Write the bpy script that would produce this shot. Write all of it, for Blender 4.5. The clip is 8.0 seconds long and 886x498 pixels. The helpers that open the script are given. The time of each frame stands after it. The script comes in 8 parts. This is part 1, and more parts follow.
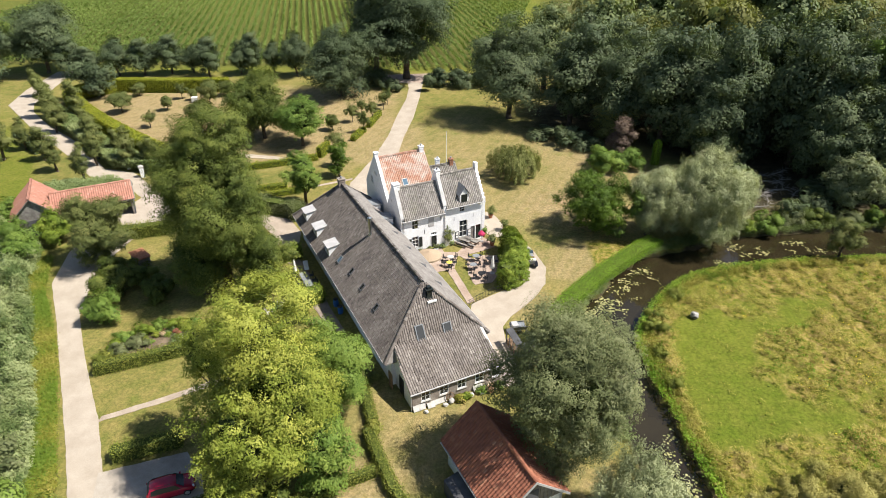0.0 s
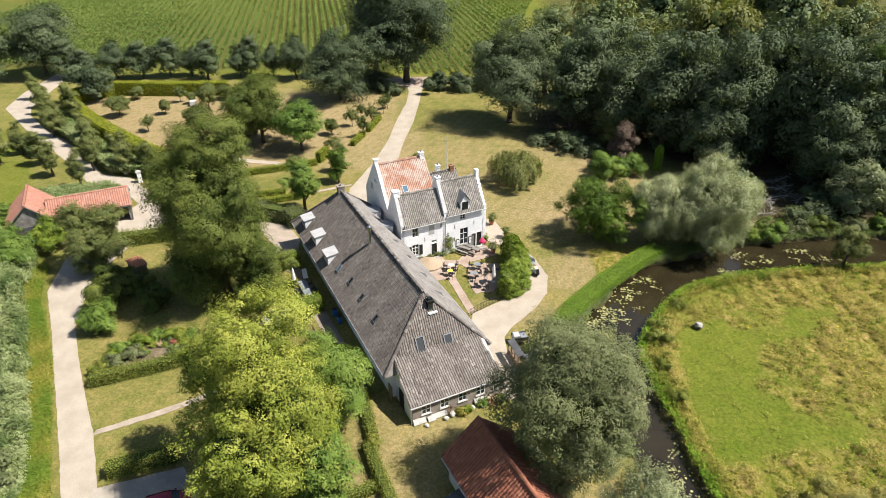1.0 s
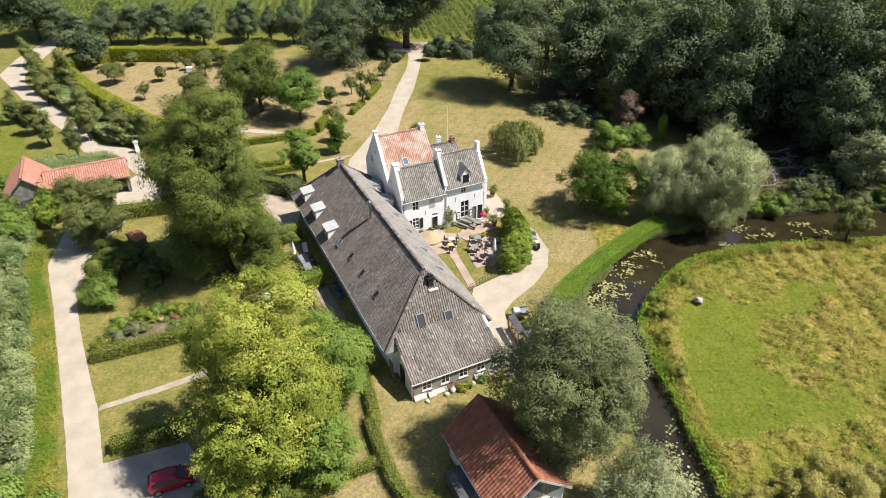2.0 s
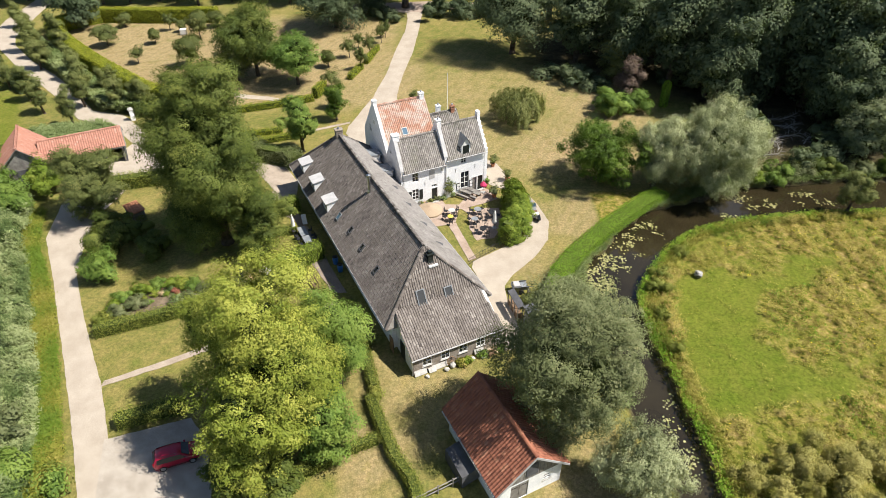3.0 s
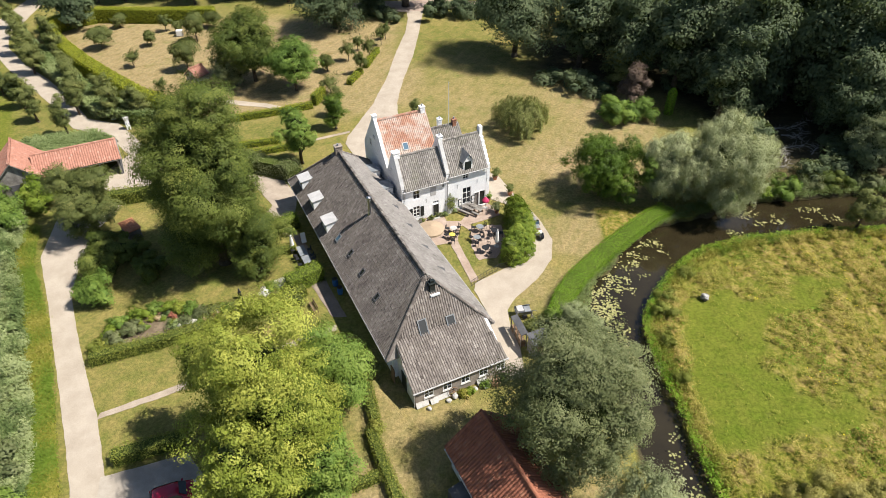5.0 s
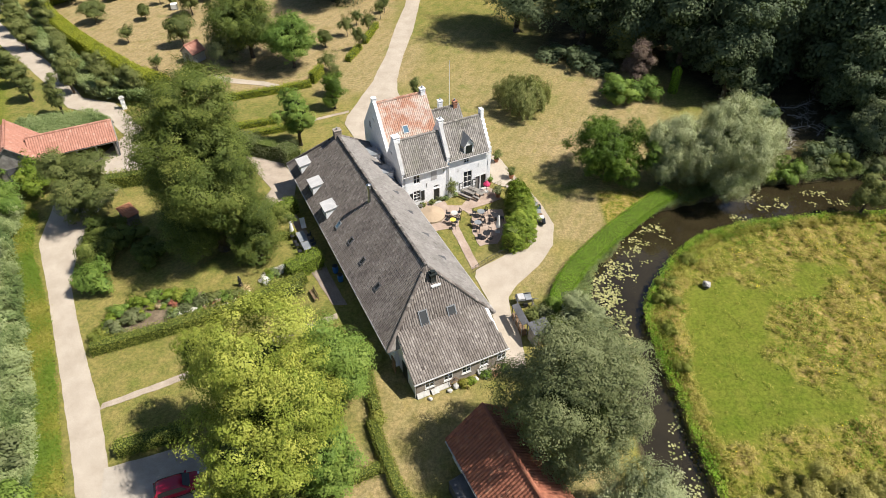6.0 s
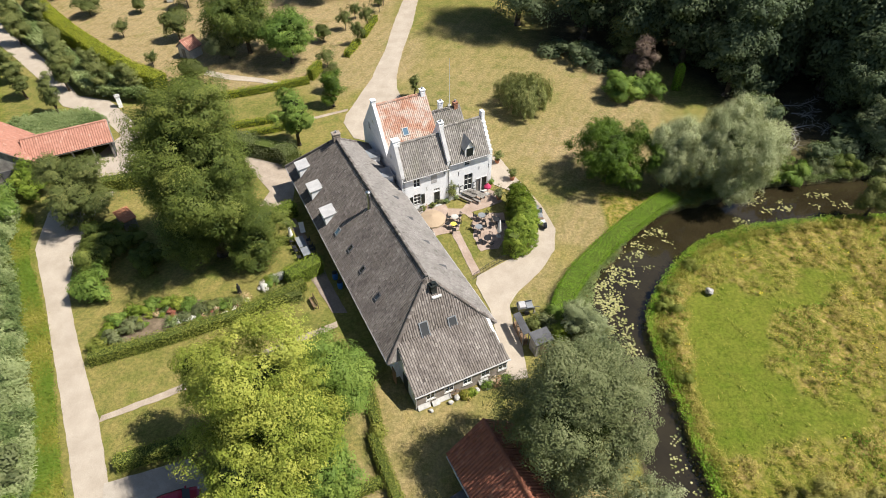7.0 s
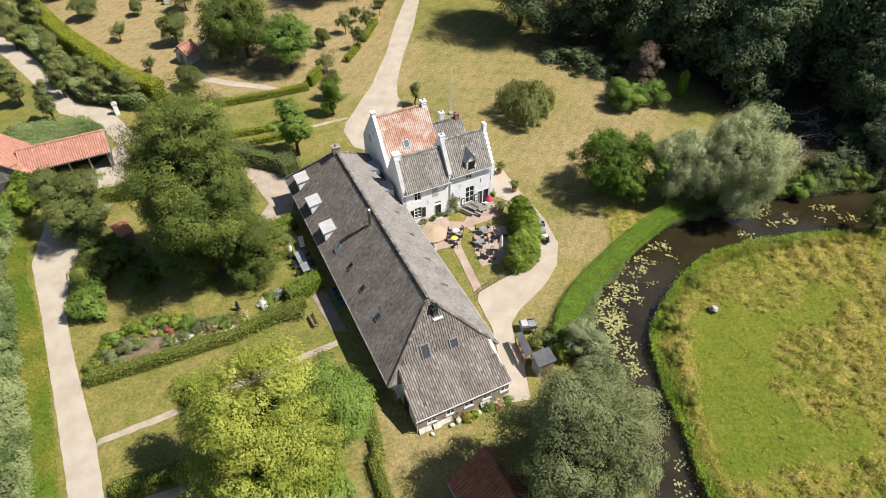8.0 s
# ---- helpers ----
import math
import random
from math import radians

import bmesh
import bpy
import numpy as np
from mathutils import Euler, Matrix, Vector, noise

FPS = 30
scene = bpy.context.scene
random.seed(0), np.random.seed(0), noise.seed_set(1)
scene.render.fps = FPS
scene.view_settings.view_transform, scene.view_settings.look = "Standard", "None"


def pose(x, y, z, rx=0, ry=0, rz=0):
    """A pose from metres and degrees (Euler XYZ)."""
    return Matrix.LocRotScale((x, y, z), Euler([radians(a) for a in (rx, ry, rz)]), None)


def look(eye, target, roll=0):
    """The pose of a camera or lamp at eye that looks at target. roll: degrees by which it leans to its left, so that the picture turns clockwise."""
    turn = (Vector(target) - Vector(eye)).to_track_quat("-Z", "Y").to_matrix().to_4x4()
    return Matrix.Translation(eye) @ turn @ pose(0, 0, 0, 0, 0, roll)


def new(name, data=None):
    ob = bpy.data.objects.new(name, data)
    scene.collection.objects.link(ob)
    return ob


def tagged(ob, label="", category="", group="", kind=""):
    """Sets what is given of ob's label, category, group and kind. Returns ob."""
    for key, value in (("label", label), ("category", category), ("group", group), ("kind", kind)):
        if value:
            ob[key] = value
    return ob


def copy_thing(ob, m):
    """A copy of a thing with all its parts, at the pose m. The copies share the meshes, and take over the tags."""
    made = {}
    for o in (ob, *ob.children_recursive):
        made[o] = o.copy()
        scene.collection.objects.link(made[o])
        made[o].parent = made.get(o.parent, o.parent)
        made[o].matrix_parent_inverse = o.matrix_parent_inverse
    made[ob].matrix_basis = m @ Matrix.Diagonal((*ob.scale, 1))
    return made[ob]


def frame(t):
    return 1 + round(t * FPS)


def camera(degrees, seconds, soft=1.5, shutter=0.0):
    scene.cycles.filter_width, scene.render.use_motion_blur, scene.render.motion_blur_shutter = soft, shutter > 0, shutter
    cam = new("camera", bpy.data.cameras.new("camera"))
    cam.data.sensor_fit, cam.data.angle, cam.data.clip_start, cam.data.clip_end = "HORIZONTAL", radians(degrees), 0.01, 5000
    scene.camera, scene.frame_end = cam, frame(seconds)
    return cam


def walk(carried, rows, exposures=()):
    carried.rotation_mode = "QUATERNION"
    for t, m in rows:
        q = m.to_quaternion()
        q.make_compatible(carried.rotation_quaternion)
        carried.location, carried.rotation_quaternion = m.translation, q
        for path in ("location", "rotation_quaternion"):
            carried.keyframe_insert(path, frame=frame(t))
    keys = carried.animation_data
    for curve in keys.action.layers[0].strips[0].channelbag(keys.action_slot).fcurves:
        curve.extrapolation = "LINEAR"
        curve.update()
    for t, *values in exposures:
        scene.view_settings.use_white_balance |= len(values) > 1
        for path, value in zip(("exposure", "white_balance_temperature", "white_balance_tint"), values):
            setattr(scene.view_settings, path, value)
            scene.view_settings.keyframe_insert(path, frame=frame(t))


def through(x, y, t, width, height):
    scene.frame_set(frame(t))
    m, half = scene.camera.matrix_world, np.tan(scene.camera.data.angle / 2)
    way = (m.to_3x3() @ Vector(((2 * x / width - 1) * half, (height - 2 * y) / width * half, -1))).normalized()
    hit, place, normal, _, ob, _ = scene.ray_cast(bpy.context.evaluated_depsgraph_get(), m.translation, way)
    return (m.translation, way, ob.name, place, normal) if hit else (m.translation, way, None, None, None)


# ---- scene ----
cam = camera(70.0, 8.0, 0.62)
PATH = [
    (0, (0.272, 0.779, 41.104), (0.251, 2.497, 40.08), -0.1),
    (0.5, (0.178, 1.403, 41.219), (0.158, 3.121, 40.195), -0.1),
    (1, (0.121, 2.013, 41.441), (0.102, 3.732, 40.418), -0.0),
    (2.5, (0.077, 3.401, 42.898), (0.058, 5.008, 41.707), -0.0),
    (3, (0.065, 4.074, 43.482), (0.047, 5.653, 42.255), -0.0),
    (3.5, (0.019, 4.873, 44.023), (0.001, 6.452, 42.796), -0.0),
    (4, (-0.022, 5.862, 44.552), (-0.04, 7.444, 43.328), 0.0),
    (5.5, (-0.223, 8.232, 46.302), (-0.24, 9.751, 45.001), 0.0),
    (6, (-0.253, 9.113, 46.915), (-0.27, 10.598, 45.576), 0.0),
    (6.5, (-0.341, 10.088, 47.565), (-0.357, 11.553, 46.203), 0.1),
    (7, (-0.39, 11.24, 48.258), (-0.405, 12.689, 46.88), 0.0),
    (7.5, (-0.421, 12.4, 48.929), (-0.437, 13.839, 47.54), 0.0),
    (8, (-0.507, 13.643, 49.523), (-0.523, 15.074, 48.125), 0.0),
]
walk(cam, [(t, look(eye, target, roll)) for t, eye, target, roll in PATH], [(0, 0.8), (4, 0.75), (8, 0.65)])

# ---------------------------------------------------------------- world, sun
SUN_EL, SUN_AZ = 56.5, -6.0        # degrees; azimuth from +x towards +y
world = bpy.data.worlds.new("world")
scene.world = world
world.use_nodes = True
_n = world.node_tree
sky = _n.nodes.new("ShaderNodeTexSky")
sky.sky_type, sky.sun_disc = "NISHITA", False
sky.sun_elevation, sky.sun_rotation = radians(SUN_EL), radians(90 - SUN_AZ)
sky.air_density, sky.dust_density = 1.0, 0.6
_n.nodes["Background"].inputs[1].default_value = 0.068
_n.links.new(sky.outputs[0], _n.nodes["Background"].inputs[0])
sun = new("sun", bpy.data.lights.new("sun", "SUN"))
sun.data.energy, sun.data.angle, sun.data.color = 5.0, radians(0.53), (1.0, 0.945, 0.87)
_d = Vector((math.cos(radians(SUN_EL)) * math.cos(radians(SUN_AZ)), math.cos(radians(SUN_EL)) * math.sin(radians(SUN_AZ)), math.sin(radians(SUN_EL))))
sun.matrix_world = look(tuple(_d * 200), (0, 0, 0))

# ---------------------------------------------------------------- materials
def nodes_of(name, rough=0.85, spec=0.3, metal=0.0):
    m = bpy.data.materials.new(name)
    m.use_nodes = True
    p = m.node_tree.nodes["Principled BSDF"]
    p.inputs["Roughness"].default_value, p.inputs["Metallic"].default_value = rough, metal
    p.inputs["Specular IOR Level"].default_value = spec
    return m, m.node_tree, p


def add(t, kind, **values):
    n = t.nodes.new(kind)
    for k, v in values.items():
        n.inputs[k].default_value = v
    return n


def ramp(t, fac, stops):
    r = t.nodes.new("ShaderNodeValToRGB")
    e = r.color_ramp.elements
    while len(e) < len(stops):
        e.new(0.5)
    for el, (p, c) in zip(e, stops):
        el.position, el.color = p, (*c, 1)
    t.links.new(fac, r.inputs[0])
    return r.outputs[0]


def mix(t, fac, a, b, mode="MIX"):
    n = t.nodes.new("ShaderNodeMix")
    n.data_type, n.blend_type = "RGBA", mode
    for sock, v in ((n.inputs[0], fac), (n.inputs[6], a), (n.inputs[7], b)):
        if isinstance(v, (int, float)):
            sock.default_value = v
        elif isinstance(v, tuple):
            sock.default_value = (*v, 1)
        else:
            t.links.new(v, sock)
    return n.outputs[2]


def noise_of(t, scale, detail=4.0, rough=0.6, where=None):
    n = add(t, "ShaderNodeTexNoise", Scale=scale, Detail=detail, Roughness=rough)
    t.links.new(where or t.nodes.new("ShaderNodeNewGeometry").outputs["Position"], n.inputs["Vector"])
    return n.outputs["Fac"]


def bump(t, p, height, strength, distance):
    b = add(t, "ShaderNodeBump", Strength=strength, Distance=distance)
    t.links.new(height, b.inputs["Height"])
    t.links.new(b.outputs[0], p.inputs["Normal"])


def plain(name, a, b, scale=3.0, fine=40.0, rough=0.85, spec=0.3, metal=0.0, rel=0.3, dist=0.02):
    """Two tones mixed at a large scale, mottled at a fine one, with fine relief."""
    m, t, p = nodes_of(name, rough, spec, metal)
    big, small = noise_of(t, scale), noise_of(t, fine, 3.0)
    c = ramp(t, big, [(0.35, a), (0.68, b)])
    g = ramp(t, small, [(0.3, (0.78, 0.78, 0.78)), (0.7, (1.15, 1.15, 1.15))])
    t.links.new(mix(t, 1.0, c, g, "MULTIPLY"), p.inputs["Base Color"])
    bump(t, p, small, rel, dist)
    return m


def varied(name, stops, rough=0.8, spec=0.25, moss=None, fine=25.0, patches=(0.48, 0.72)):
    """Pieces whose tone comes from the attribute v of each piece, with patches of moss."""
    m, t, p = nodes_of(name, rough, spec)
    at = t.nodes.new("ShaderNodeAttribute")
    at.attribute_name = "v"
    c = ramp(t, at.outputs["Fac"], stops)
    small = noise_of(t, fine, 3.0)
    c = mix(t, 1.0, c, ramp(t, small, [(0.3, (0.75, 0.75, 0.75)), (0.7, (1.2, 1.2, 1.2))]), "MULTIPLY")
    if moss:
        k = ramp(t, noise_of(t, 0.55, 6.0, 0.7), [(patches[0], (0, 0, 0)), (patches[1], (0.8, 0.8, 0.8))])
        c = mix(t, k, c, moss)
    t.links.new(c, p.inputs["Base Color"])
    bump(t, p, small, 0.06, 0.006)
    return m


def leafy(name, dark, mid, light, through=0.22, rough=0.6):
    m, t, p = nodes_of(name, rough, 0.16)
    at = t.nodes.new("ShaderNodeAttribute")
    at.attribute_name = "v"
    c = ramp(t, at.outputs["Fac"], [(0.0, dark), (0.5, mid), (1.0, light)])
    t.links.new(c, p.inputs["Base Color"])
    tr = t.nodes.new("ShaderNodeBsdfTranslucent")
    t.links.new(mix(t, 1.0, c, (1.25, 1.3, 0.6), "MULTIPLY"), tr.inputs[0])
    s = t.nodes.new("ShaderNodeMixShader")
    s.inputs[0].default_value = through
    t.links.new(p.outputs[0], s.inputs[1])
    t.links.new(tr.outputs[0], s.inputs[2])
    t.links.new(s.outputs[0], t.nodes["Material Output"].inputs[0])
    return m


def ground_material():
    m, t, p = nodes_of("turf", 0.95, 0.1)
    at = t.nodes.new("ShaderNodeAttribute")
    at.attribute_name = "zone"
    sep = t.nodes.new("ShaderNodeSeparateColor")
    t.links.new(at.outputs["Color"], sep.inputs[0])
    big, mid, small = noise_of(t, 0.09, 5.0), noise_of(t, 0.6, 5.0, 0.65), noise_of(t, 9.0, 4.0, 0.7)
    lawn = ramp(t, big, [(0.33, (0.105, 0.125, 0.026)), (0.5, (0.19, 0.175, 0.05)), (0.68, (0.28, 0.215, 0.085))])
    lawn2 = ramp(t, mid, [(0.35, (0.12, 0.135, 0.03)), (0.62, (0.27, 0.21, 0.08))])
    lawn = mix(t, 0.5, lawn, lawn2)
    dry = ramp(t, mid, [(0.3, (0.215, 0.165, 0.07)), (0.55, (0.305, 0.232, 0.125)), (0.72, (0.235, 0.195, 0.075))])
    mead = mix(t, 0.55, ramp(t, big, [(0.36, (0.096, 0.13, 0.013)), (0.6, (0.132, 0.152, 0.019))]),
               ramp(t, mid, [(0.34, (0.09, 0.122, 0.012)), (0.64, (0.152, 0.154, 0.026))]))
    floor = ramp(t, mid, [(0.35, (0.035, 0.03, 0.018)), (0.7, (0.09, 0.075, 0.04))])
    c = mix(t, sep.outputs[1], lawn, dry)
    turn = add(t, "ShaderNodeMapping")
    turn.inputs["Rotation"].default_value = (0, 0, radians(24))
    t.links.new(t.nodes.new("ShaderNodeNewGeometry").outputs["Position"], turn.inputs["Vector"])
    mown = add(t, "ShaderNodeTexWave", Scale=0.21, Distortion=4.0, Detail=4.0)
    mown.inputs["Detail Scale"].default_value = 0.6
    t.links.new(turn.outputs[0], mown.inputs["Vector"])
    c = mix(t, 1.0, c, ramp(t, mown.outputs["Fac"], [(0.2, (0.955, 0.975, 0.95)), (0.8, (1.035, 1.02, 1.02))]), "MULTIPLY")
    c = mix(t, ramp(t, noise_of(t, 0.22, 5.0, 0.65), [(0.56, (0, 0, 0)), (0.7, (0.55, 0.55, 0.55))]), c, (0.1, 0.14, 0.022))
    mead = mix(t, at.outputs["Alpha"], mead, ramp(t, noise_of(t, 1.3, 6.0, 0.72), [(0.36, (0.07, 0.09, 0.012)), (0.44, (0.15, 0.145, 0.022)), (0.52, (0.235, 0.185, 0.05)), (0.63, (0.32, 0.235, 0.095))]))
    c = mix(t, sep.outputs[0], c, mead)
    c = mix(t, sep.outputs[2], c, floor)
    c = mix(t, 1.0, c, ramp(t, noise_of(t, 3.0, 3.0, 0.7), [(0.38, (0.76, 0.79, 0.76)), (0.62, (1.2, 1.18, 1.18))]), "MULTIPLY")
    c = mix(t, 1.0, c, ramp(t, small, [(0.28, (0.72, 0.72, 0.72)), (0.72, (1.24, 1.24, 1.2))]), "MULTIPLY")
    t.links.new(c, p.inputs["Base Color"])
    bump(t, p, small, 0.7, 0.12)
    return m


M = {}
M["turf"] = ground_material()
M["gravel"] = plain("pale_gravel", (0.35, 0.298, 0.236), (0.425, 0.368, 0.297), 0.5, 30.0, 0.95, 0.1, rel=0.3)
M["sand"] = plain("path_sand", (0.3, 0.245, 0.19), (0.4, 0.335, 0.265), 0.8, 18.0, 0.95, 0.1, rel=0.4)
M["grey_gravel"] = plain("grey_gravel", (0.31, 0.27, 0.22), (0.41, 0.365, 0.305), 0.8, 18.0, 0.95, 0.1, rel=0.4)
M["limewash"] = plain("white_limewash", (0.78, 0.79, 0.8), (0.87, 0.87, 0.865), 0.9, 14.0, 0.8, 0.2, rel=0.1)
M["white"] = plain("white_paint", (0.74, 0.74, 0.72), (0.82, 0.82, 0.8), 2.0, 30.0, 0.5, 0.4, rel=0.08)
M["dark_paint"] = plain("dark_green_paint", (0.012, 0.016, 0.015), (0.02, 0.025, 0.022), 2.0, 30.0, 0.4, 0.4, rel=0.08)
M["lead"] = plain("lead_sheet", (0.16, 0.175, 0.19), (0.25, 0.26, 0.27), 1.5, 25.0, 0.45, 0.5, rel=0.1)
M["pale_lead"] = plain("pale_zinc", (0.40, 0.395, 0.39), (0.5, 0.49, 0.48), 1.2, 20.0, 0.5, 0.4, rel=0.12)
M["steel"] = plain("steel", (0.4, 0.41, 0.42), (0.55, 0.56, 0.57), 2.0, 30.0, 0.3, 0.5, 1.0, rel=0.05)
M["grey_brick"] = plain("weathered_brick", (0.24, 0.2, 0.165), (0.34, 0.3, 0.26), 1.5, 9.0, 0.9, 0.2, rel=0.6)
M["red_brick"] = plain("red_brick", (0.28, 0.12, 0.07), (0.36, 0.2, 0.13), 2.5, 12.0, 0.9, 0.2, rel=0.5)
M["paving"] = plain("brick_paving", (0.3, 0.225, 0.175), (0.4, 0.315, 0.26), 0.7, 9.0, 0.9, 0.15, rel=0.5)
# brick paving darkened: the farmhouse's shade is put into the colour
M["dark_paving"] = plain("shade_toned_brick_paving", (0.2, 0.16, 0.13), (0.29, 0.235, 0.195), 0.7, 9.0, 0.9, 0.15, rel=0.5)
M["old_wood"] = plain("weathered_wood", (0.17, 0.155, 0.14), (0.3, 0.28, 0.25), 2.0, 20.0, 0.85, 0.2, rel=0.4)
M["brown_wood"] = plain("brown_wood", (0.14, 0.085, 0.05), (0.24, 0.16, 0.1), 3.0, 25.0, 0.75, 0.3, rel=0.3)
# shade deep inside the crowns, put into this dark green colour
M["crown_inside"] = plain("painted_crown_shade", (0.03, 0.042, 0.012), (0.055, 0.075, 0.022), 2.5, 9.0, 0.95, 0.05, rel=1.0, dist=0.15)
M["bleached_wood"] = plain("bleached_wood", (0.24, 0.225, 0.205), (0.36, 0.34, 0.31), 2.0, 20.0, 0.85, 0.2, rel=0.3)
M["bark"] = plain("bark", (0.07, 0.055, 0.04), (0.15, 0.125, 0.095), 2.0, 12.0, 0.95, 0.1, rel=0.8, dist=0.05)
M["black"] = plain("black_metal", (0.012, 0.012, 0.013), (0.025, 0.025, 0.027), 2.0, 30.0, 0.45, 0.4, rel=0.05)
M["felt"] = plain("roofing_felt", (0.075, 0.075, 0.08), (0.12, 0.12, 0.125), 1.0, 30.0, 0.9, 0.15, rel=0.3)
M["stone"] = plain("pale_stone", (0.38, 0.37, 0.34), (0.55, 0.53, 0.5), 2.0, 14.0, 0.9, 0.2, rel=0.6)
M["cream"] = plain("cream_canvas", (0.37, 0.28, 0.19), (0.41, 0.315, 0.215), 1.0, 60.0, 0.9, 0.1, rel=0.1)
M["canvas"] = plain("white_canvas", (0.74, 0.73, 0.7), (0.8, 0.79, 0.77), 1.0, 60.0, 0.85, 0.1, rel=0.1)
M["pink"] = plain("pink_canvas", (0.55, 0.05, 0.13), (0.62, 0.08, 0.17), 2.0, 60.0, 0.85, 0.1, rel=0.1)
M["yellow"] = plain("yellow_paint", (0.62, 0.5, 0.08), (0.68, 0.56, 0.12), 2.0, 60.0, 0.6, 0.3, rel=0.1)
M["terracotta"] = plain("terracotta", (0.36, 0.15, 0.08), (0.44, 0.21, 0.12), 3.0, 30.0, 0.85, 0.2)
M["car_red"] = plain("red_car_paint", (0.3, 0.008, 0.03), (0.33, 0.01, 0.036), 1.0, 60.0, 0.22, 0.6, rel=0.0)
M["car_black"] = plain("black_car_paint", (0.012, 0.013, 0.015), (0.018, 0.019, 0.021), 1.0, 60.0, 0.2, 0.6, rel=0.0)
M["car_grey"] = plain("grey_car_paint", (0.2, 0.21, 0.22), (0.24, 0.25, 0.26), 1.0, 60.0, 0.3, 0.6, rel=0.0)
M["tyre"] = plain("tyre_rubber", (0.015, 0.015, 0.015), (0.025, 0.025, 0.025), 5.0, 60.0, 0.85, 0.2)
M["lamp_glass"] = plain("lamp_glass", (0.6, 0.6, 0.58), (0.7, 0.7, 0.7), 5.0, 60.0, 0.1, 0.6, rel=0.0)
M["tail_red"] = plain("red_lens", (0.3, 0.01, 0.01), (0.35, 0.015, 0.015), 5.0, 60.0, 0.15, 0.6, rel=0.0)
M["blue_plastic"] = plain("blue_plastic", (0.02, 0.1, 0.3), (0.03, 0.14, 0.38), 5.0, 60.0, 0.5, 0.4, rel=0.0)
M["soil"] = plain("garden_soil", (0.13, 0.1, 0.065), (0.22, 0.17, 0.115), 1.2, 16.0, 0.95, 0.1, rel=0.6)
M["car_glass"] = plain("dark_car_glass", (0.012, 0.014, 0.017), (0.016, 0.018, 0.021), 5.0, 60.0, 0.18, 0.35, rel=0.0)
M["pane"] = nodes_of("window_glass", 0.04, 0.6)[0]
M["pane"].node_tree.nodes["Principled BSDF"].inputs["Base Color"].default_value = (0.02, 0.024, 0.028, 1)
M["roof_pane"] = nodes_of("roof_window_glass", 0.12, 0.6)[0]
M["roof_pane"].node_tree.nodes["Principled BSDF"].inputs["Base Color"].default_value = (0.06, 0.063, 0.066, 1)
M["sky_pane"] = nodes_of("blue_roof_window_glass", 0.06, 0.8)[0]
M["sky_pane"].node_tree.nodes["Principled BSDF"].inputs["Base Color"].default_value = (0.10, 0.17, 0.23, 1)
M["water"] = nodes_of("brown_water", 0.03, 0.5)[0]
_t = M["water"].node_tree
_p = _t.nodes["Principled BSDF"]
_t.links.new(ramp(_t, noise_of(_t, 0.15), [(0.35, (0.018, 0.014, 0.007)), (0.7, (0.035, 0.028, 0.014))]), _p.inputs["Base Color"])
bump(_t, _p, noise_of(_t, 1.5), 0.06, 0.03)
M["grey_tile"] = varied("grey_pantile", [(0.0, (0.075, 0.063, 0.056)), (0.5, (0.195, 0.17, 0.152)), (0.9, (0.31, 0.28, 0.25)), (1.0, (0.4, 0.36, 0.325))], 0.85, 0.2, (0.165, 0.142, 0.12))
# grey pantile with lichen patches, lightened overall: sun painted into the eastern slope
M["sun_slope_tile"] = varied("sunlit_lichen_pantile", [(0.0, (0.13, 0.118, 0.108)), (0.5, (0.235, 0.218, 0.203)), (0.9, (0.31, 0.292, 0.275)), (1.0, (0.38, 0.36, 0.34))], 0.85, 0.2, (0.265, 0.248, 0.228))
M["house_tile"] = varied("light_grey_pantile", [(0.0, (0.1, 0.09, 0.08)), (0.5, (0.235, 0.215, 0.195)), (1.0, (0.4, 0.37, 0.335))], 0.85, 0.2, (0.2, 0.19, 0.15))
M["red_tile"] = varied("orange_pantile", [(0.0, (0.31, 0.15, 0.1)), (0.5, (0.41, 0.225, 0.155)), (0.9, (0.47, 0.31, 0.23)), (1.0, (0.52, 0.42, 0.35))], 0.85, 0.2, (0.5, 0.44, 0.385), 25.0, (0.44, 0.6))
M["barn_tile"] = varied("red_clay_pantile", [(0.0, (0.22, 0.085, 0.055)), (0.6, (0.33, 0.13, 0.08)), (1.0, (0.46, 0.225, 0.14))], 0.85, 0.2)
M["shed_tile"] = varied("salmon_pantile", [(0.0, (0.29, 0.135, 0.095)), (0.6, (0.4, 0.2, 0.145)), (1.0, (0.48, 0.31, 0.24))], 0.85, 0.2)
M["lime_leaf"] = leafy("yellow_green_leaves", (0.095, 0.13, 0.017), (0.21, 0.252, 0.036), (0.385, 0.395, 0.08))
M["walnut_leaf"] = leafy("fresh_green_leaves", (0.07, 0.125, 0.022), (0.145, 0.22, 0.04), (0.24, 0.31, 0.065))
M["chestnut_leaf"] = leafy("chestnut_leaves", (0.042, 0.066, 0.013), (0.1, 0.13, 0.025), (0.215, 0.238, 0.054))
M["alder_leaf"] = leafy("grey_green_leaves", (0.07, 0.088, 0.034), (0.135, 0.155, 0.064), (0.24, 0.255, 0.125))
M["willow_leaf"] = leafy("silvery_willow_leaves", (0.12, 0.148, 0.07), (0.25, 0.278, 0.14), (0.42, 0.44, 0.25))
M["weeping_leaf"] = leafy("weeping_leaves", (0.1, 0.12, 0.035), (0.19, 0.208, 0.065), (0.3, 0.305, 0.115))
M["dark_leaf"] = leafy("glossy_dark_leaves", (0.042, 0.078, 0.0096), (0.091, 0.15, 0.0168), (0.168, 0.234, 0.036), rough=0.45)
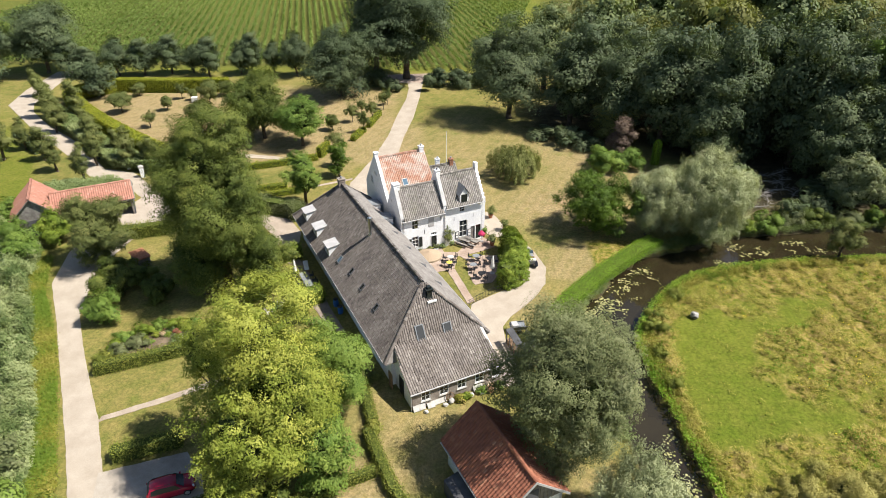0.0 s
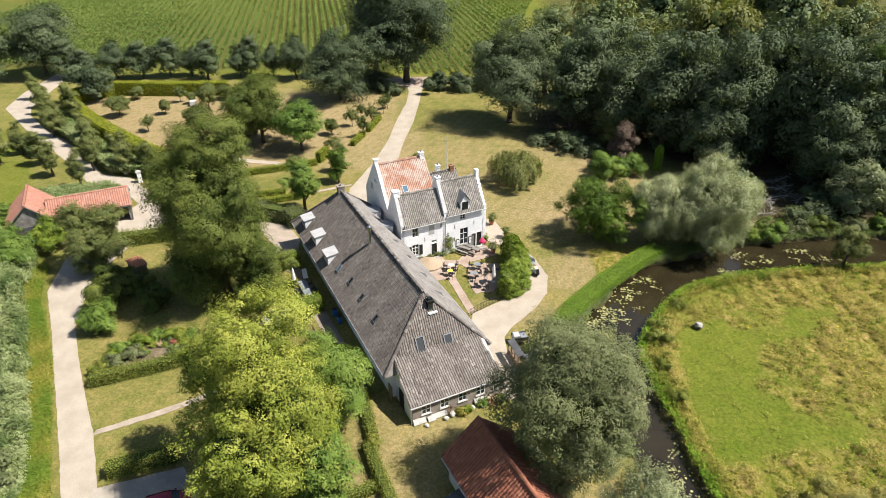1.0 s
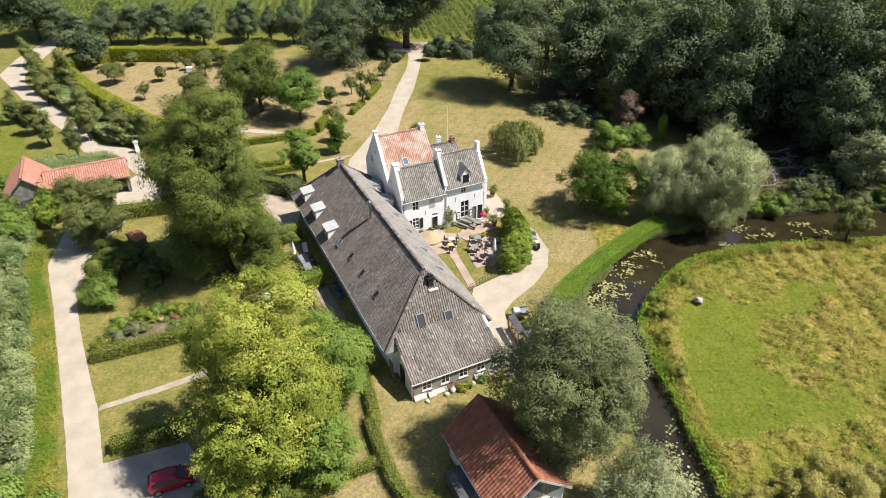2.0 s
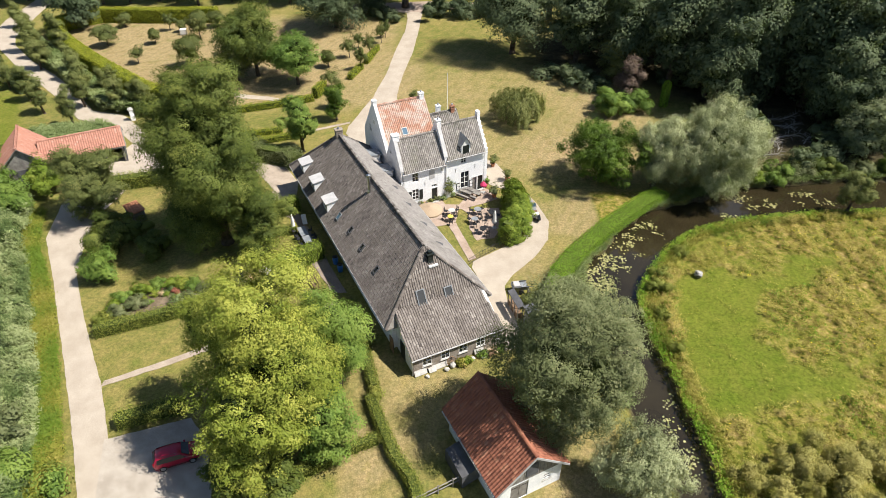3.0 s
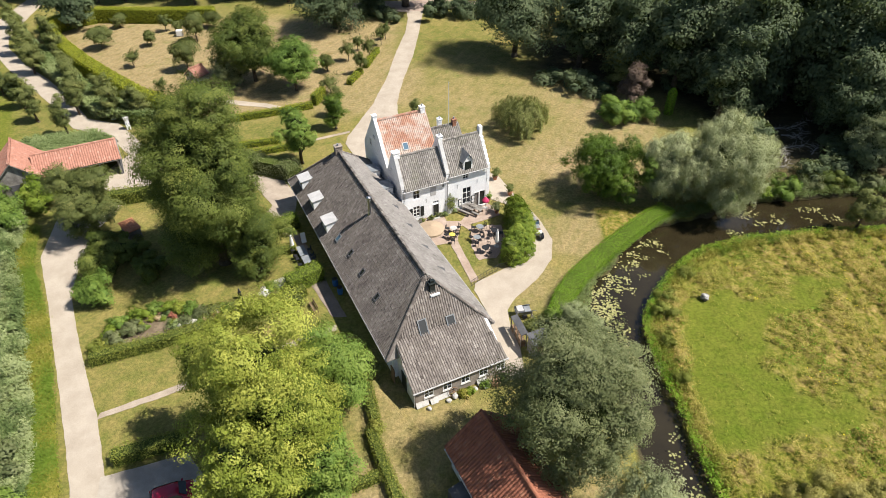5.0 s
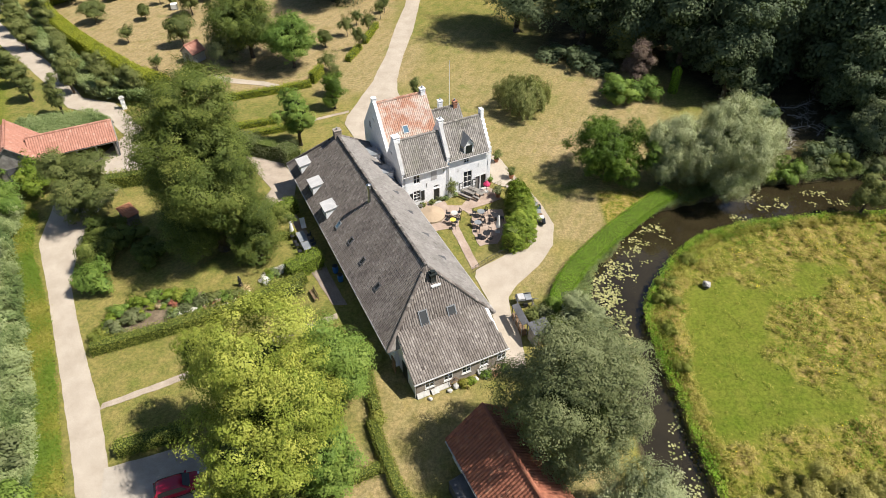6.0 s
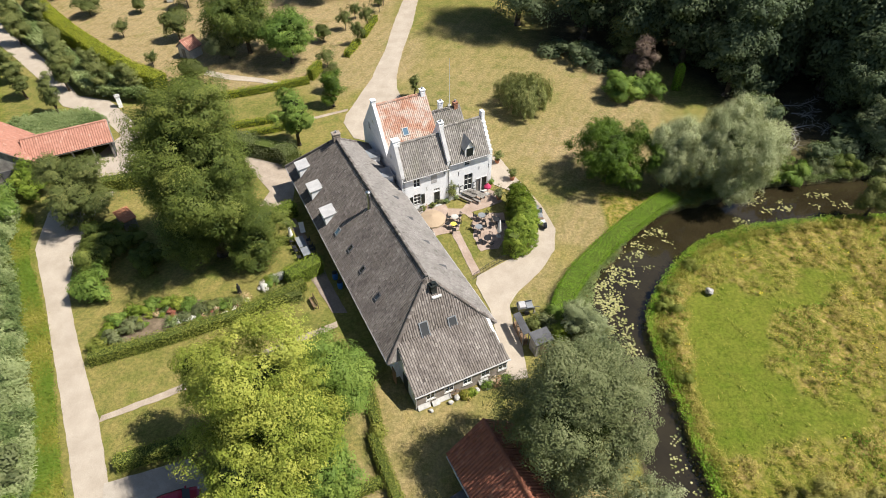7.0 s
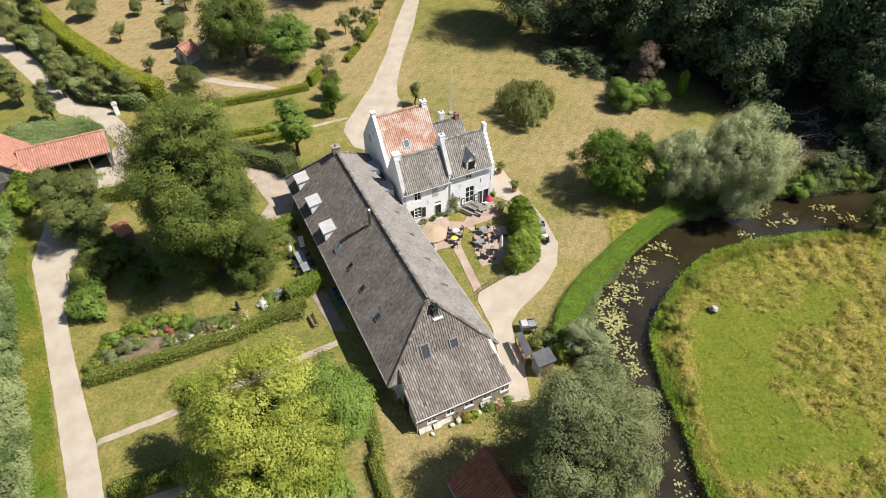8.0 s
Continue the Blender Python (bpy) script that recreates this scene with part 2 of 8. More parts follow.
# blue raised in the woodland leaves: distance haze put into the colour
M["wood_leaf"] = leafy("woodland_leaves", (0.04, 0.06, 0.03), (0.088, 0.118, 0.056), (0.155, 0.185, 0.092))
M["wood_leaf_warm"] = leafy("warm_woodland_leaves", (0.075, 0.088, 0.024), (0.145, 0.155, 0.044), (0.24, 0.235, 0.08))
M["orchard_leaf"] = leafy("orchard_leaves", (0.075, 0.0975, 0.0275), (0.135, 0.156, 0.0462), (0.225, 0.234, 0.077))
M["hedge_leaf"] = leafy("clipped_hedge_leaves", (0.09, 0.12, 0.02), (0.175, 0.2, 0.035), (0.3, 0.3, 0.07))
M["yellow_hedge_leaf"] = leafy("yellow_hedge_leaves", (0.115, 0.15, 0.013), (0.225, 0.258, 0.022), (0.345, 0.35, 0.04))
M["beech_leaf"] = leafy("bright_hedge_leaves", (0.085, 0.135, 0.0144), (0.155, 0.215, 0.026), (0.255, 0.3, 0.045))
M["bank_leaf"] = leafy("lush_bank_plants", (0.095, 0.185, 0.012), (0.16, 0.29, 0.02), (0.25, 0.37, 0.04))
M["reed_leaf"] = leafy("blue_green_reed", (0.085, 0.128, 0.038), (0.185, 0.235, 0.087), (0.315, 0.355, 0.165))
M["grass_leaf"] = leafy("meadow_grass", (0.12, 0.185, 0.02), (0.23, 0.225, 0.035), (0.4, 0.325, 0.1))
# lighter version of the woodland leaf, with sunlight put into its colour
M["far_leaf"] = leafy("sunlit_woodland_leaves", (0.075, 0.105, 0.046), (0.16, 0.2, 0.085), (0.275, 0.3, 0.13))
M["scrub_leaf"] = leafy("olive_willow_leaves", (0.12, 0.13, 0.028), (0.235, 0.225, 0.055), (0.38, 0.34, 0.11))
M["yellow_flower"] = leafy("yellow_flowers", (0.5, 0.4, 0.02), (0.7, 0.55, 0.03), (0.8, 0.66, 0.06), 0.2)
M["white_flower"] = leafy("white_flowers", (0.55, 0.52, 0.5), (0.7, 0.68, 0.66), (0.8, 0.8, 0.78), 0.2)
M["red_flower"] = leafy("red_flowers", (0.22, 0.08, 0.05), (0.34, 0.12, 0.08), (0.45, 0.22, 0.16), 0.2)
M["maize_leaf"] = leafy("maize_leaves", (0.085, 0.14, 0.03), (0.14, 0.2, 0.045), (0.2, 0.26, 0.07))
M["purple_leaf"] = leafy("purple_leaves", (0.07, 0.049, 0.042), (0.14, 0.098, 0.077), (0.224, 0.168, 0.126))
M["flower_leaf"] = leafy("flowers", (0.3, 0.08, 0.07), (0.5, 0.35, 0.2), (0.6, 0.55, 0.45))
M["lily_leaf"] = leafy("lily_pads", (0.15, 0.165, 0.05), (0.28, 0.275, 0.11), (0.42, 0.39, 0.2), 0.05, 0.35)
M["mottled_stone"] = plain("mottled_stone", (0.06, 0.058, 0.055), (0.5, 0.48, 0.45), 3.2, 12.0, 0.9, 0.2, rel=0.6)

# ---------------------------------------------------------------- helpers
def link(name, mesh, parent=None, label="", m=None):
    ob = new(name, mesh)
    if parent is not None:
        ob.parent = parent
    if m is not None:
        ob.matrix_local = m
    if label:
        tagged(ob, label)
    return ob


def part(name, bm, material, parent, label="", m=None, smooth=False):
    """Links a bmesh as one mesh object under a thing or a part."""
    mesh = bpy.data.meshes.new(name)
    bm.normal_update()
    bm.to_mesh(mesh)
    bm.free()
    mesh.materials.append(M[material])
    if smooth:
        mesh.shade_smooth()
    return link(name, mesh, parent, label, m)


def thing(name, m, label, category, group="", kind=""):
    ob = new(name)
    ob.empty_display_size = 0.3
    ob.matrix_world = m
    return tagged(ob, label, category, group, kind)


def solid(name, bm, material, label, category, group="", kind="", m=None, smooth=False):
    ob = part(name, bm, material, None, "", m, smooth)
    return tagged(ob, label, category, group, kind)


def box(bm, x0, x1, y0, y1, z0, z1, bevel=0.0):
    vs = [bm.verts.new(p) for p in ((x0, y0, z0), (x1, y0, z0), (x1, y1, z0), (x0, y1, z0), (x0, y0, z1), (x1, y0, z1), (x1, y1, z1), (x0, y1, z1))]
    fs = [bm.faces.new([vs[i] for i in f]) for f in ((3, 2, 1, 0), (4, 5, 6, 7), (0, 1, 5, 4), (1, 2, 6, 5), (2, 3, 7, 6), (3, 0, 4, 7))]
    if bevel:
        es = {e for f in fs for e in f.edges}
        bmesh.ops.bevel(bm, geom=list(es), offset=bevel, segments=1, affect="EDGES")
    return vs


def boxes(*rows, bevel=0.0):
    bm = bmesh.new()
    for r in rows:
        box(bm, *r, bevel=bevel)
    return bm


def prism(bm, pts, way):
    """A closed prism: the polygon pts (3D) pushed along way."""
    w = Vector(way)
    a = [bm.verts.new(p) for p in pts]
    b = [bm.verts.new(Vector(p) + w) for p in pts]
    n = len(pts)
    bm.faces.new(a)
    bm.faces.new(b[::-1])
    for i in range(n):
        bm.faces.new([a[i], b[i], b[(i + 1) % n], a[(i + 1) % n]])
    bmesh.ops.recalc_face_normals(bm, faces=bm.faces)
    return bm


def rod(bm, a, b, r0, r1=None, n=8, cap=True):
    a, b = Vector(a), Vector(b)
    r1 = r0 if r1 is None else r1
    q = (b - a).to_track_quat("Z", "Y").to_matrix()
    rings = []
    for c, r in ((a, r0), (b, r1)):
        rings.append([bm.verts.new(c + q @ Vector((r * math.cos(2 * math.pi * i / n), r * math.sin(2 * math.pi * i / n), 0))) for i in range(n)])
    for i in range(n):
        bm.faces.new([rings[0][i], rings[0][(i + 1) % n], rings[1][(i + 1) % n], rings[1][i]])
    if cap:
        bm.faces.new(rings[0][::-1])
        bm.faces.new(rings[1])
    return bm


def lathe(bm, rows, n=16, at=(0, 0, 0)):
    """A turned solid: rows of (radius, height) from the foot up."""
    rings = [[bm.verts.new((at[0] + r * math.cos(2 * math.pi * i / n), at[1] + r * math.sin(2 * math.pi * i / n), at[2] + z)) for i in range(n)] for r, z in rows]
    for lo, hi in zip(rings, rings[1:]):
        for i in range(n):
            bm.faces.new([lo[i], lo[(i + 1) % n], hi[(i + 1) % n], hi[i]])
    bm.faces.new(rings[0][::-1])
    bm.faces.new(rings[-1])
    return bm


def mesh_np(name, verts, faces, material, v=None):
    """A mesh from arrays: verts (n, 3), faces (m, 4); v: a tone for every vertex."""
    me = bpy.data.meshes.new(name)
    me.vertices.add(len(verts))
    me.vertices.foreach_set("co", np.asarray(verts, dtype=np.float32).ravel())
    k = faces.shape[1]
    me.loops.add(faces.size)
    me.loops.foreach_set("vertex_index", faces.astype(np.int32).ravel())
    me.polygons.add(len(faces))
    me.polygons.foreach_set("loop_start", np.arange(0, faces.size, k, dtype=np.int32))
    if material.endswith("_tile"):
        me.polygons.foreach_set("use_smooth", np.zeros(len(faces), dtype=bool))
    me.update(calc_edges=True)
    if v is not None:
        at = me.attributes.new("v", "FLOAT", "POINT")
        at.data.foreach_set("value", np.clip(v, 0, 1).astype(np.float32))
    me.materials.append(M[material])
    return me


def unit(a):
    return a / np.maximum(np.linalg.norm(a, axis=1, keepdims=True), 1e-6)


def leaf_mesh(name, c, nrm, size, v, material, rng, slim=0.62, along=None):
    """Many small four-cornered leaves at c, facing nrm, of the given lengths and tones."""
    n = len(c)
    nrm = unit(nrm)
    a = rng.normal(size=(n, 3)) if along is None else along
    a = unit(a - nrm * np.sum(a * nrm, 1, keepdims=True))
    b = np.cross(nrm, a)
    s = np.asarray(size).reshape(-1, 1) * np.ones((n, 1))
    fold = nrm * s * 0.12
    p = np.stack([c - a * s * 0.5 - fold, c + b * s * 0.5 * slim + a * s * 0.05, c + a * s * 0.5 - fold, c - b * s * 0.5 * slim + a * s * 0.05], 1).reshape(-1, 3)
    return mesh_np(name, p, np.arange(4 * n).reshape(n, 4), material, np.repeat(v, 4))


def ball(rng, n):
    return unit(rng.normal(size=(n, 3)))


def clump_leaves(rng, centres, radii, density, size, flat=0.62, tone=0.5, spread=0.2, middle=None, total=None, lobes=None):
    """Leaves in loose, uneven sprays round the clump centres, facing up and out of the crown."""
    centres, radii = np.asarray(centres), np.asarray(radii)
    mid = centres.mean(0) if middle is None else np.asarray(middle)
    ks = np.maximum(6, density * radii ** 2).astype(int)
    if total:
        ks = np.maximum(5, total * radii ** 2 / np.sum(radii ** 2)).astype(int)
    i = np.repeat(np.arange(len(ks)), ks)
    k = len(i)
    r = radii[i][:, None]
    tilt = rng.normal(size=(len(ks), 2)) * 0.4
    if flat < 1:                              # domed sprays: leaves over the upper side of each
        g = ball(rng, k)
        g[:, 2] = np.where(rng.random(k) < 0.7, np.abs(g[:, 2]), g[:, 2])
        off = g * r * (0.55 + 0.5 * np.sqrt(rng.random((k, 1)))) * np.array([1, 1, flat * 1.15])
        off += rng.normal(size=(k, 3)) * 0.08 * r
        loose = 0.16
    else:
        g = np.clip(rng.normal(size=(k, 3)), -2.0, 2.0) * 0.42
        off = g * r * np.array([1, 1, flat])
        loose = 0.4
    off[:, 2] += np.sum(off[:, :2] * tilt[i], 1)
    p = centres[i] + off
    out = unit(p - (mid if lobes is None else lobes[i]))
    nrm = out * 0.55 + unit(g) * 0.75 + np.array([0, 0, 0.35]) + rng.normal(size=(k, 3)) * loose
    v = tone + (rng.normal(size=len(ks)) * spread * 0.8)[i] + (0 if lobes is None else spread * 0.7 * np.sin(lobes[i] @ np.array([2.1, 3.3, 1.7]))) + rng.normal(size=k) * spread * 0.25
    return p, nrm, size * (0.6 + 0.8 * rng.random(k)), v


def crown_clumps(rng, h, r, low, n, clump, squash=1.0, peak=0.0, hollow=0.5):
    """Clump centres over an uneven crown of height h and radius r: several lobes, each with sprays on its outside."""
    cz, rz = (h + low) / 2, (h - low) / 2
    ext = np.array([r, r * squash, rz])
    m = int(np.clip(n / 9, 6, 24))
    i = np.arange(m)
    z = 1 - 2 * (i + 0.5) / m
    th = i * 2.39996 + rng.random() * 6
    q = np.sqrt(1 - z * z)
    d = unit(np.stack([q * np.cos(th), q * np.sin(th), z], 1) + rng.normal(size=(m, 3)) * 0.16)
    lr = min(r, rz, r * squash) * rng.uniform(0.24, 0.5, m)
    lc = d * (ext * rng.uniform(0.7, 1.14, (m, 1)) - lr[:, None])
    lc[:, :2] *= (1 - peak * np.clip(d[:, 2:3] * 0.5 + 0.5, 0, 1) ** 1.3)
    core = np.linspace(-0.5, 0.5, 3) * (rz - min(r, rz) * 0.45)
    lc = np.concatenate([lc, [[0, 0, q] for q in core]])
    lr, d = np.append(lr, min(r, rz) * np.array([0.5, 0.54, 0.46 * (1 - peak * 0.5)])), np.concatenate([d, [[0, 0, -0.3], [0, 0, 0.3], [0, 0, 1]]])
    out, rad, lob, core = [], [], [], []
    for j in range(m + 3):
        s = ball(rng, int(np.clip(8.0 * (lr[j] / clump) ** 2, 5, 420)))
        s = s[np.sum(s * d[j], 1) > -0.45]
        c = lc[j] + s * lr[j] * rng.uniform(0.72, 1.08, (len(s), 1)) * np.array([1, 1, 0.9])
        inside = np.zeros(len(c), bool)
        for o in range(m + 3):
            if o != j:
                inside |= np.linalg.norm((c - lc[o]) / np.array([1, 1, 0.9]), axis=1) < lr[o] * 0.7
        c = c[~inside]
        out.append(c)
        rad.append(clump * np.exp(rng.normal(size=len(c)) * 0.33))
        lob.append(np.repeat(lc[j:j + 1], len(c), 0))
        core += [j >= m and r > 1.2] * len(c)
    c, rad, lob = np.concatenate(out), np.concatenate(rad), np.concatenate(lob)
    c[:, 2] += cz
    lob[:, 2] += cz
    lc[:, 2] += cz
    core = np.array(core)
    cleft = np.zeros(len(c))                  # hollows between the boughs, and boughs that reach out
    for _ in range(7):
        w = ball(rng, 1)[0] * 6.28 / (min(r, rz) * rng.uniform(0.45, 0.95))
        cleft += np.sin(c @ w + rng.random() * 6.28)
    cleft /= 1.9
    c[:, :2] *= (1 + 0.07 * cleft)[:, None]
    if r > 2.4:
        sink = hollow * np.clip(-0.35 - cleft, 0, 0.7) * ~core
        c -= (c - np.array([0, 0, cz])) * sink[:, None]
    ok = (c[:, 2] > low * 0.8 + 0.02) & (rng.random(len(c)) > np.where(core, 0.4, 0.12))
    return c[ok], rad[ok], lob[ok], (lc, lr)


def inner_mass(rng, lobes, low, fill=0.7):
    """Dense inner twigs and leaves of a crown as rough balls, with its shade put into their colour."""
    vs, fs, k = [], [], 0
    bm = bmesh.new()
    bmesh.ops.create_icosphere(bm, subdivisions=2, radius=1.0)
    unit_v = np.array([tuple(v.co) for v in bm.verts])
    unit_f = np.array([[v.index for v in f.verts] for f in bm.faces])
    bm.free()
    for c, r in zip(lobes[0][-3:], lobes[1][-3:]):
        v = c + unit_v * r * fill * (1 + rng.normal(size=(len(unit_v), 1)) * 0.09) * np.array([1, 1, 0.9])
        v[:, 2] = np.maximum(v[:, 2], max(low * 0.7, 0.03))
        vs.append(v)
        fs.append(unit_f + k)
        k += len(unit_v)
    return mesh_np("inner_shade_mass", np.concatenate(vs), np.concatenate(fs), "crown_inside")


def trunk_mesh(rng, h, r, low, girth, limbs=7):
    bm = bmesh.new()
    top = low + (h - low) * 0.55
    pts = [Vector((0, 0, -0.1)), Vector((rng.normal() * 0.1, rng.normal() * 0.1, low * 0.6)), Vector((rng.normal() * 0.25, rng.normal() * 0.25, (low + top) / 2)), Vector((rng.normal() * 0.3, rng.normal() * 0.3, top))]
    gs = [girth * 1.35, girth, girth * 0.75, girth * 0.35]
    for (a, b), (g0, g1) in zip(zip(pts, pts[1:]), zip(gs, gs[1:])):
        rod(bm, a, b, g0, g1, 9)
    for i in range(limbs):
        t = 0.25 + 0.7 * i / max(1, limbs - 1)
        a = pts[1].lerp(pts[3], t * 0.85)
        an = i * 2.4 + rng.random()
        reach = r * (0.75 - 0.3 * t)
        mid = a + Vector((math.cos(an) * reach * 0.5, math.sin(an) * reach * 0.5, (h - low) * 0.12))
        end = mid + Vector((math.cos(an + 0.3) * reach * 0.45, math.sin(an + 0.3) * reach * 0.45, (h - low) * 0.16))
        rod(bm, a, mid, girth * (0.5 - 0.25 * t), girth * 0.22, 6)
        rod(bm, mid, end, girth * 0.22, girth * 0.07, 5)
    return bm


def tree(x, y, h, r, leaf, label, low=None, clump=1.1, n=90, cover=2.1, size=0.32, seed=1, squash=1.0, peak=0.25,
         girth=None, name="tree", category="tree", group="", tone=0.5, spread=0.2, rz=0, flat=0.62, slim=0.62):
    rng = np.random.default_rng(seed)
    low = h * 0.16 if low is None else low
    t = thing(name, pose(x, y, 0, 0, 0, rz), label, category, group)
    part("trunk", trunk_mesh(rng, h, r, low, girth or 0.026 * h), "bark", t, "", None, True)
    c, rad, lob, lobes = crown_clumps(rng, h, r, low, n, clump * (1.08 if flat < 1 else 1.0), squash, peak, 0.5 if flat < 1 else 0.15)
    rz, size = (h - low) / 2, size * 0.76
    total = cover * 0.7 * 4.19 * (r * r * squash + 2 * r * rz) / (0.31 * size * size)
    a = clump_leaves(rng, c, rad, 0, size, flat, tone=tone, spread=spread, middle=(0, 0, low + rz * 0.7), total=total, lobes=lob)
    a[0][:, 2] = np.maximum(a[0][:, 2], 0.05)
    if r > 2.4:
        tagged(link("inner_shade_mass", inner_mass(rng, lobes, low, 0.8 if flat < 1 else 0.6), t), kind="stuff")
    hang = None if flat < 1 else rng.normal(size=(len(a[0]), 3)) * 0.5 + np.array([0, 0, -1.0])
    link("crown", leaf_mesh("crown", *a, leaf, rng, slim, hang), t)
    return t


def along(pts, step):
    """Points every step along a polyline (2D), with their directions."""
    out = []
    for (x0, y0), (x1, y1) in zip(pts, pts[1:]):
        d = math.hypot(x1 - x0, y1 - y0)
        k = max(1, int(round(d / step)))
        for i in range(k):
            out.append((x0 + (x1 - x0) * i / k, y0 + (y1 - y0) * i / k, (x1 - x0) / d, (y1 - y0) / d))
    out.append((*pts[-1], out[-1][2], out[-1][3]))
    return out


def ribbon_box(pts, w, z0, z1, top=0.9):
    """A long block along a polyline: the dense inside of a hedge."""
    bm = bmesh.new()
    rows = []
    ps = along(pts, 1.0)
    for x, y, dx, dy in ps:
        nx, ny = -dy, dx
        rows.append([bm.verts.new((x + nx * s * w / 2 * k, y + ny * s * w / 2 * k, z)) for s, k, z in ((-1, 1, z0), (-1, top, z1), (1, top, z1), (1, 1, z0))])
    for a, b in zip(rows, rows[1:]):
        for i in range(3):
            bm.faces.new([a[i], a[i + 1], b[i + 1], b[i]])
        bm.faces.new([a[3], a[0], b[0], b[3]])
    bm.faces.new(rows[0][::-1])
    bm.faces.new(rows[-1])
    bmesh.ops.recalc_face_normals(bm, faces=bm.faces)
    return bm


def hedge(pts, w, h, leaf, label, size=0.16, density=90, seed=3, shag=0.1, tone=0.5, name="hedge", wild=0.0):
    """A clipped hedge along a polyline: a dense inside of twigs and a skin of leaves."""
    rng = np.random.default_rng(seed)
    t = thing(name, pose(pts[0][0], pts[0][1], 0), label, "hedge")
    loc = [(x - pts[0][0], y - pts[0][1]) for x, y in pts]
    part("core", ribbon_box(loc, w - 0.22, 0, h - 0.12), "hedge_inside", t)
    cs, ns = [], []
    for (x0, y0), (x1, y1) in zip(loc, loc[1:]):
        L = math.hypot(x1 - x0, y1 - y0)
        dx, dy = (x1 - x0) / L, (y1 - y0) / L
        per = 2 * h + w
        k = int(L * per * density)
        s, q = rng.random(k) * L, rng.random(k) * per
        side = np.where(q < h, -1, np.where(q < h + w, 0, 1))
        off = np.where(side == 0, q - h - w / 2, side * w / 2)
        z = np.where(q < h, q, np.where(q < h + w, h, q - h - w))
        wob = wild * np.sin(s * 1.3 + seed) * 0.5 + wild * np.sin(s * 0.47 + 2) * 0.7
        z = z * (1 + wob / h)
        nx, ny = -dy, dx
        cs.append(np.stack([x0 + dx * s + nx * off, y0 + dy * s + ny * off, z], 1) + rng.normal(size=(k, 3)) * shag)
        ns.append(np.stack([nx * side, ny * side, np.where(side == 0, 1.0, 0.25)], 1) + rng.normal(size=(k, 3)) * 0.5)
    for (x, y), s in ((loc[0], -1), (loc[-1], 1)):
        k = int(w * h * density)
        a, b = (loc[0], loc[1]) if s < 0 else (loc[-2], loc[-1])
        L = math.hypot(b[0] - a[0], b[1] - a[1])
        dx, dy = (b[0] - a[0]) / L, (b[1] - a[1]) / L
        o, z = (rng.random(k) - 0.5) * w, rng.random(k) * h
        cs.append(np.stack([x - dy * o, y + dx * o, z], 1) + rng.normal(size=(k, 3)) * shag)
        ns.append(np.array([[dx * s, dy * s, 0.2]]) + rng.normal(size=(k, 3)) * 0.5)
    c, nn = np.concatenate(cs), np.concatenate(ns)
    c[:, 2] = np.maximum(c[:, 2], 0.05)
    v = tone + rng.normal(size=len(c)) * 0.2 + 0.12 * np.sin(c[:, 0] * 0.9) * np.sin(c[:, 1] * 0.7)
    link("foliage", leaf_mesh("foliage", c, nn, size * (0.7 + 0.6 * rng.random(len(c))), v, leaf, rng), t)
    return t


def bush(x, y, r, h, leaf, label, seed=1, size=0.2, density=170, clump=0.5, n=26, tone=0.5, group="", name="shrub", squash=1.0, category="shrub", spread=0.2):
    rng = np.random.default_rng(seed)
    t = thing(name, pose(x, y, 0), label, category, group)
    bm = bmesh.new()
    for i in range(6):
        a = i * 1.05 + rng.random()
        rod(bm, (0.06 * math.cos(a), 0.06 * math.sin(a), -0.05), (r * 0.6 * math.cos(a), r * 0.6 * math.sin(a), h * 0.7), 0.04, 0.012, 5)
    part("stems", bm, "bark", t)
    c, rad, lob, lobes = crown_clumps(rng, h, r, 0.05, n, clump, squash, 0.1)
    a = clump_leaves(rng, c, rad, 0, size, tone=tone, spread=spread, middle=(0, 0, h * 0.3), lobes=lob, total=2.0 * 4.19 * (r * r + r * h) / (0.31 * size * size))
    a[0][:, 2] = np.maximum(a[0][:, 2], 0.04)
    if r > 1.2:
        tagged(link("inner_shade_mass", inner_mass(rng, lobes, 0.0), t), kind="stuff")
    link("foliage", leaf_mesh("foliage", *a, leaf, rng), t)
    return t


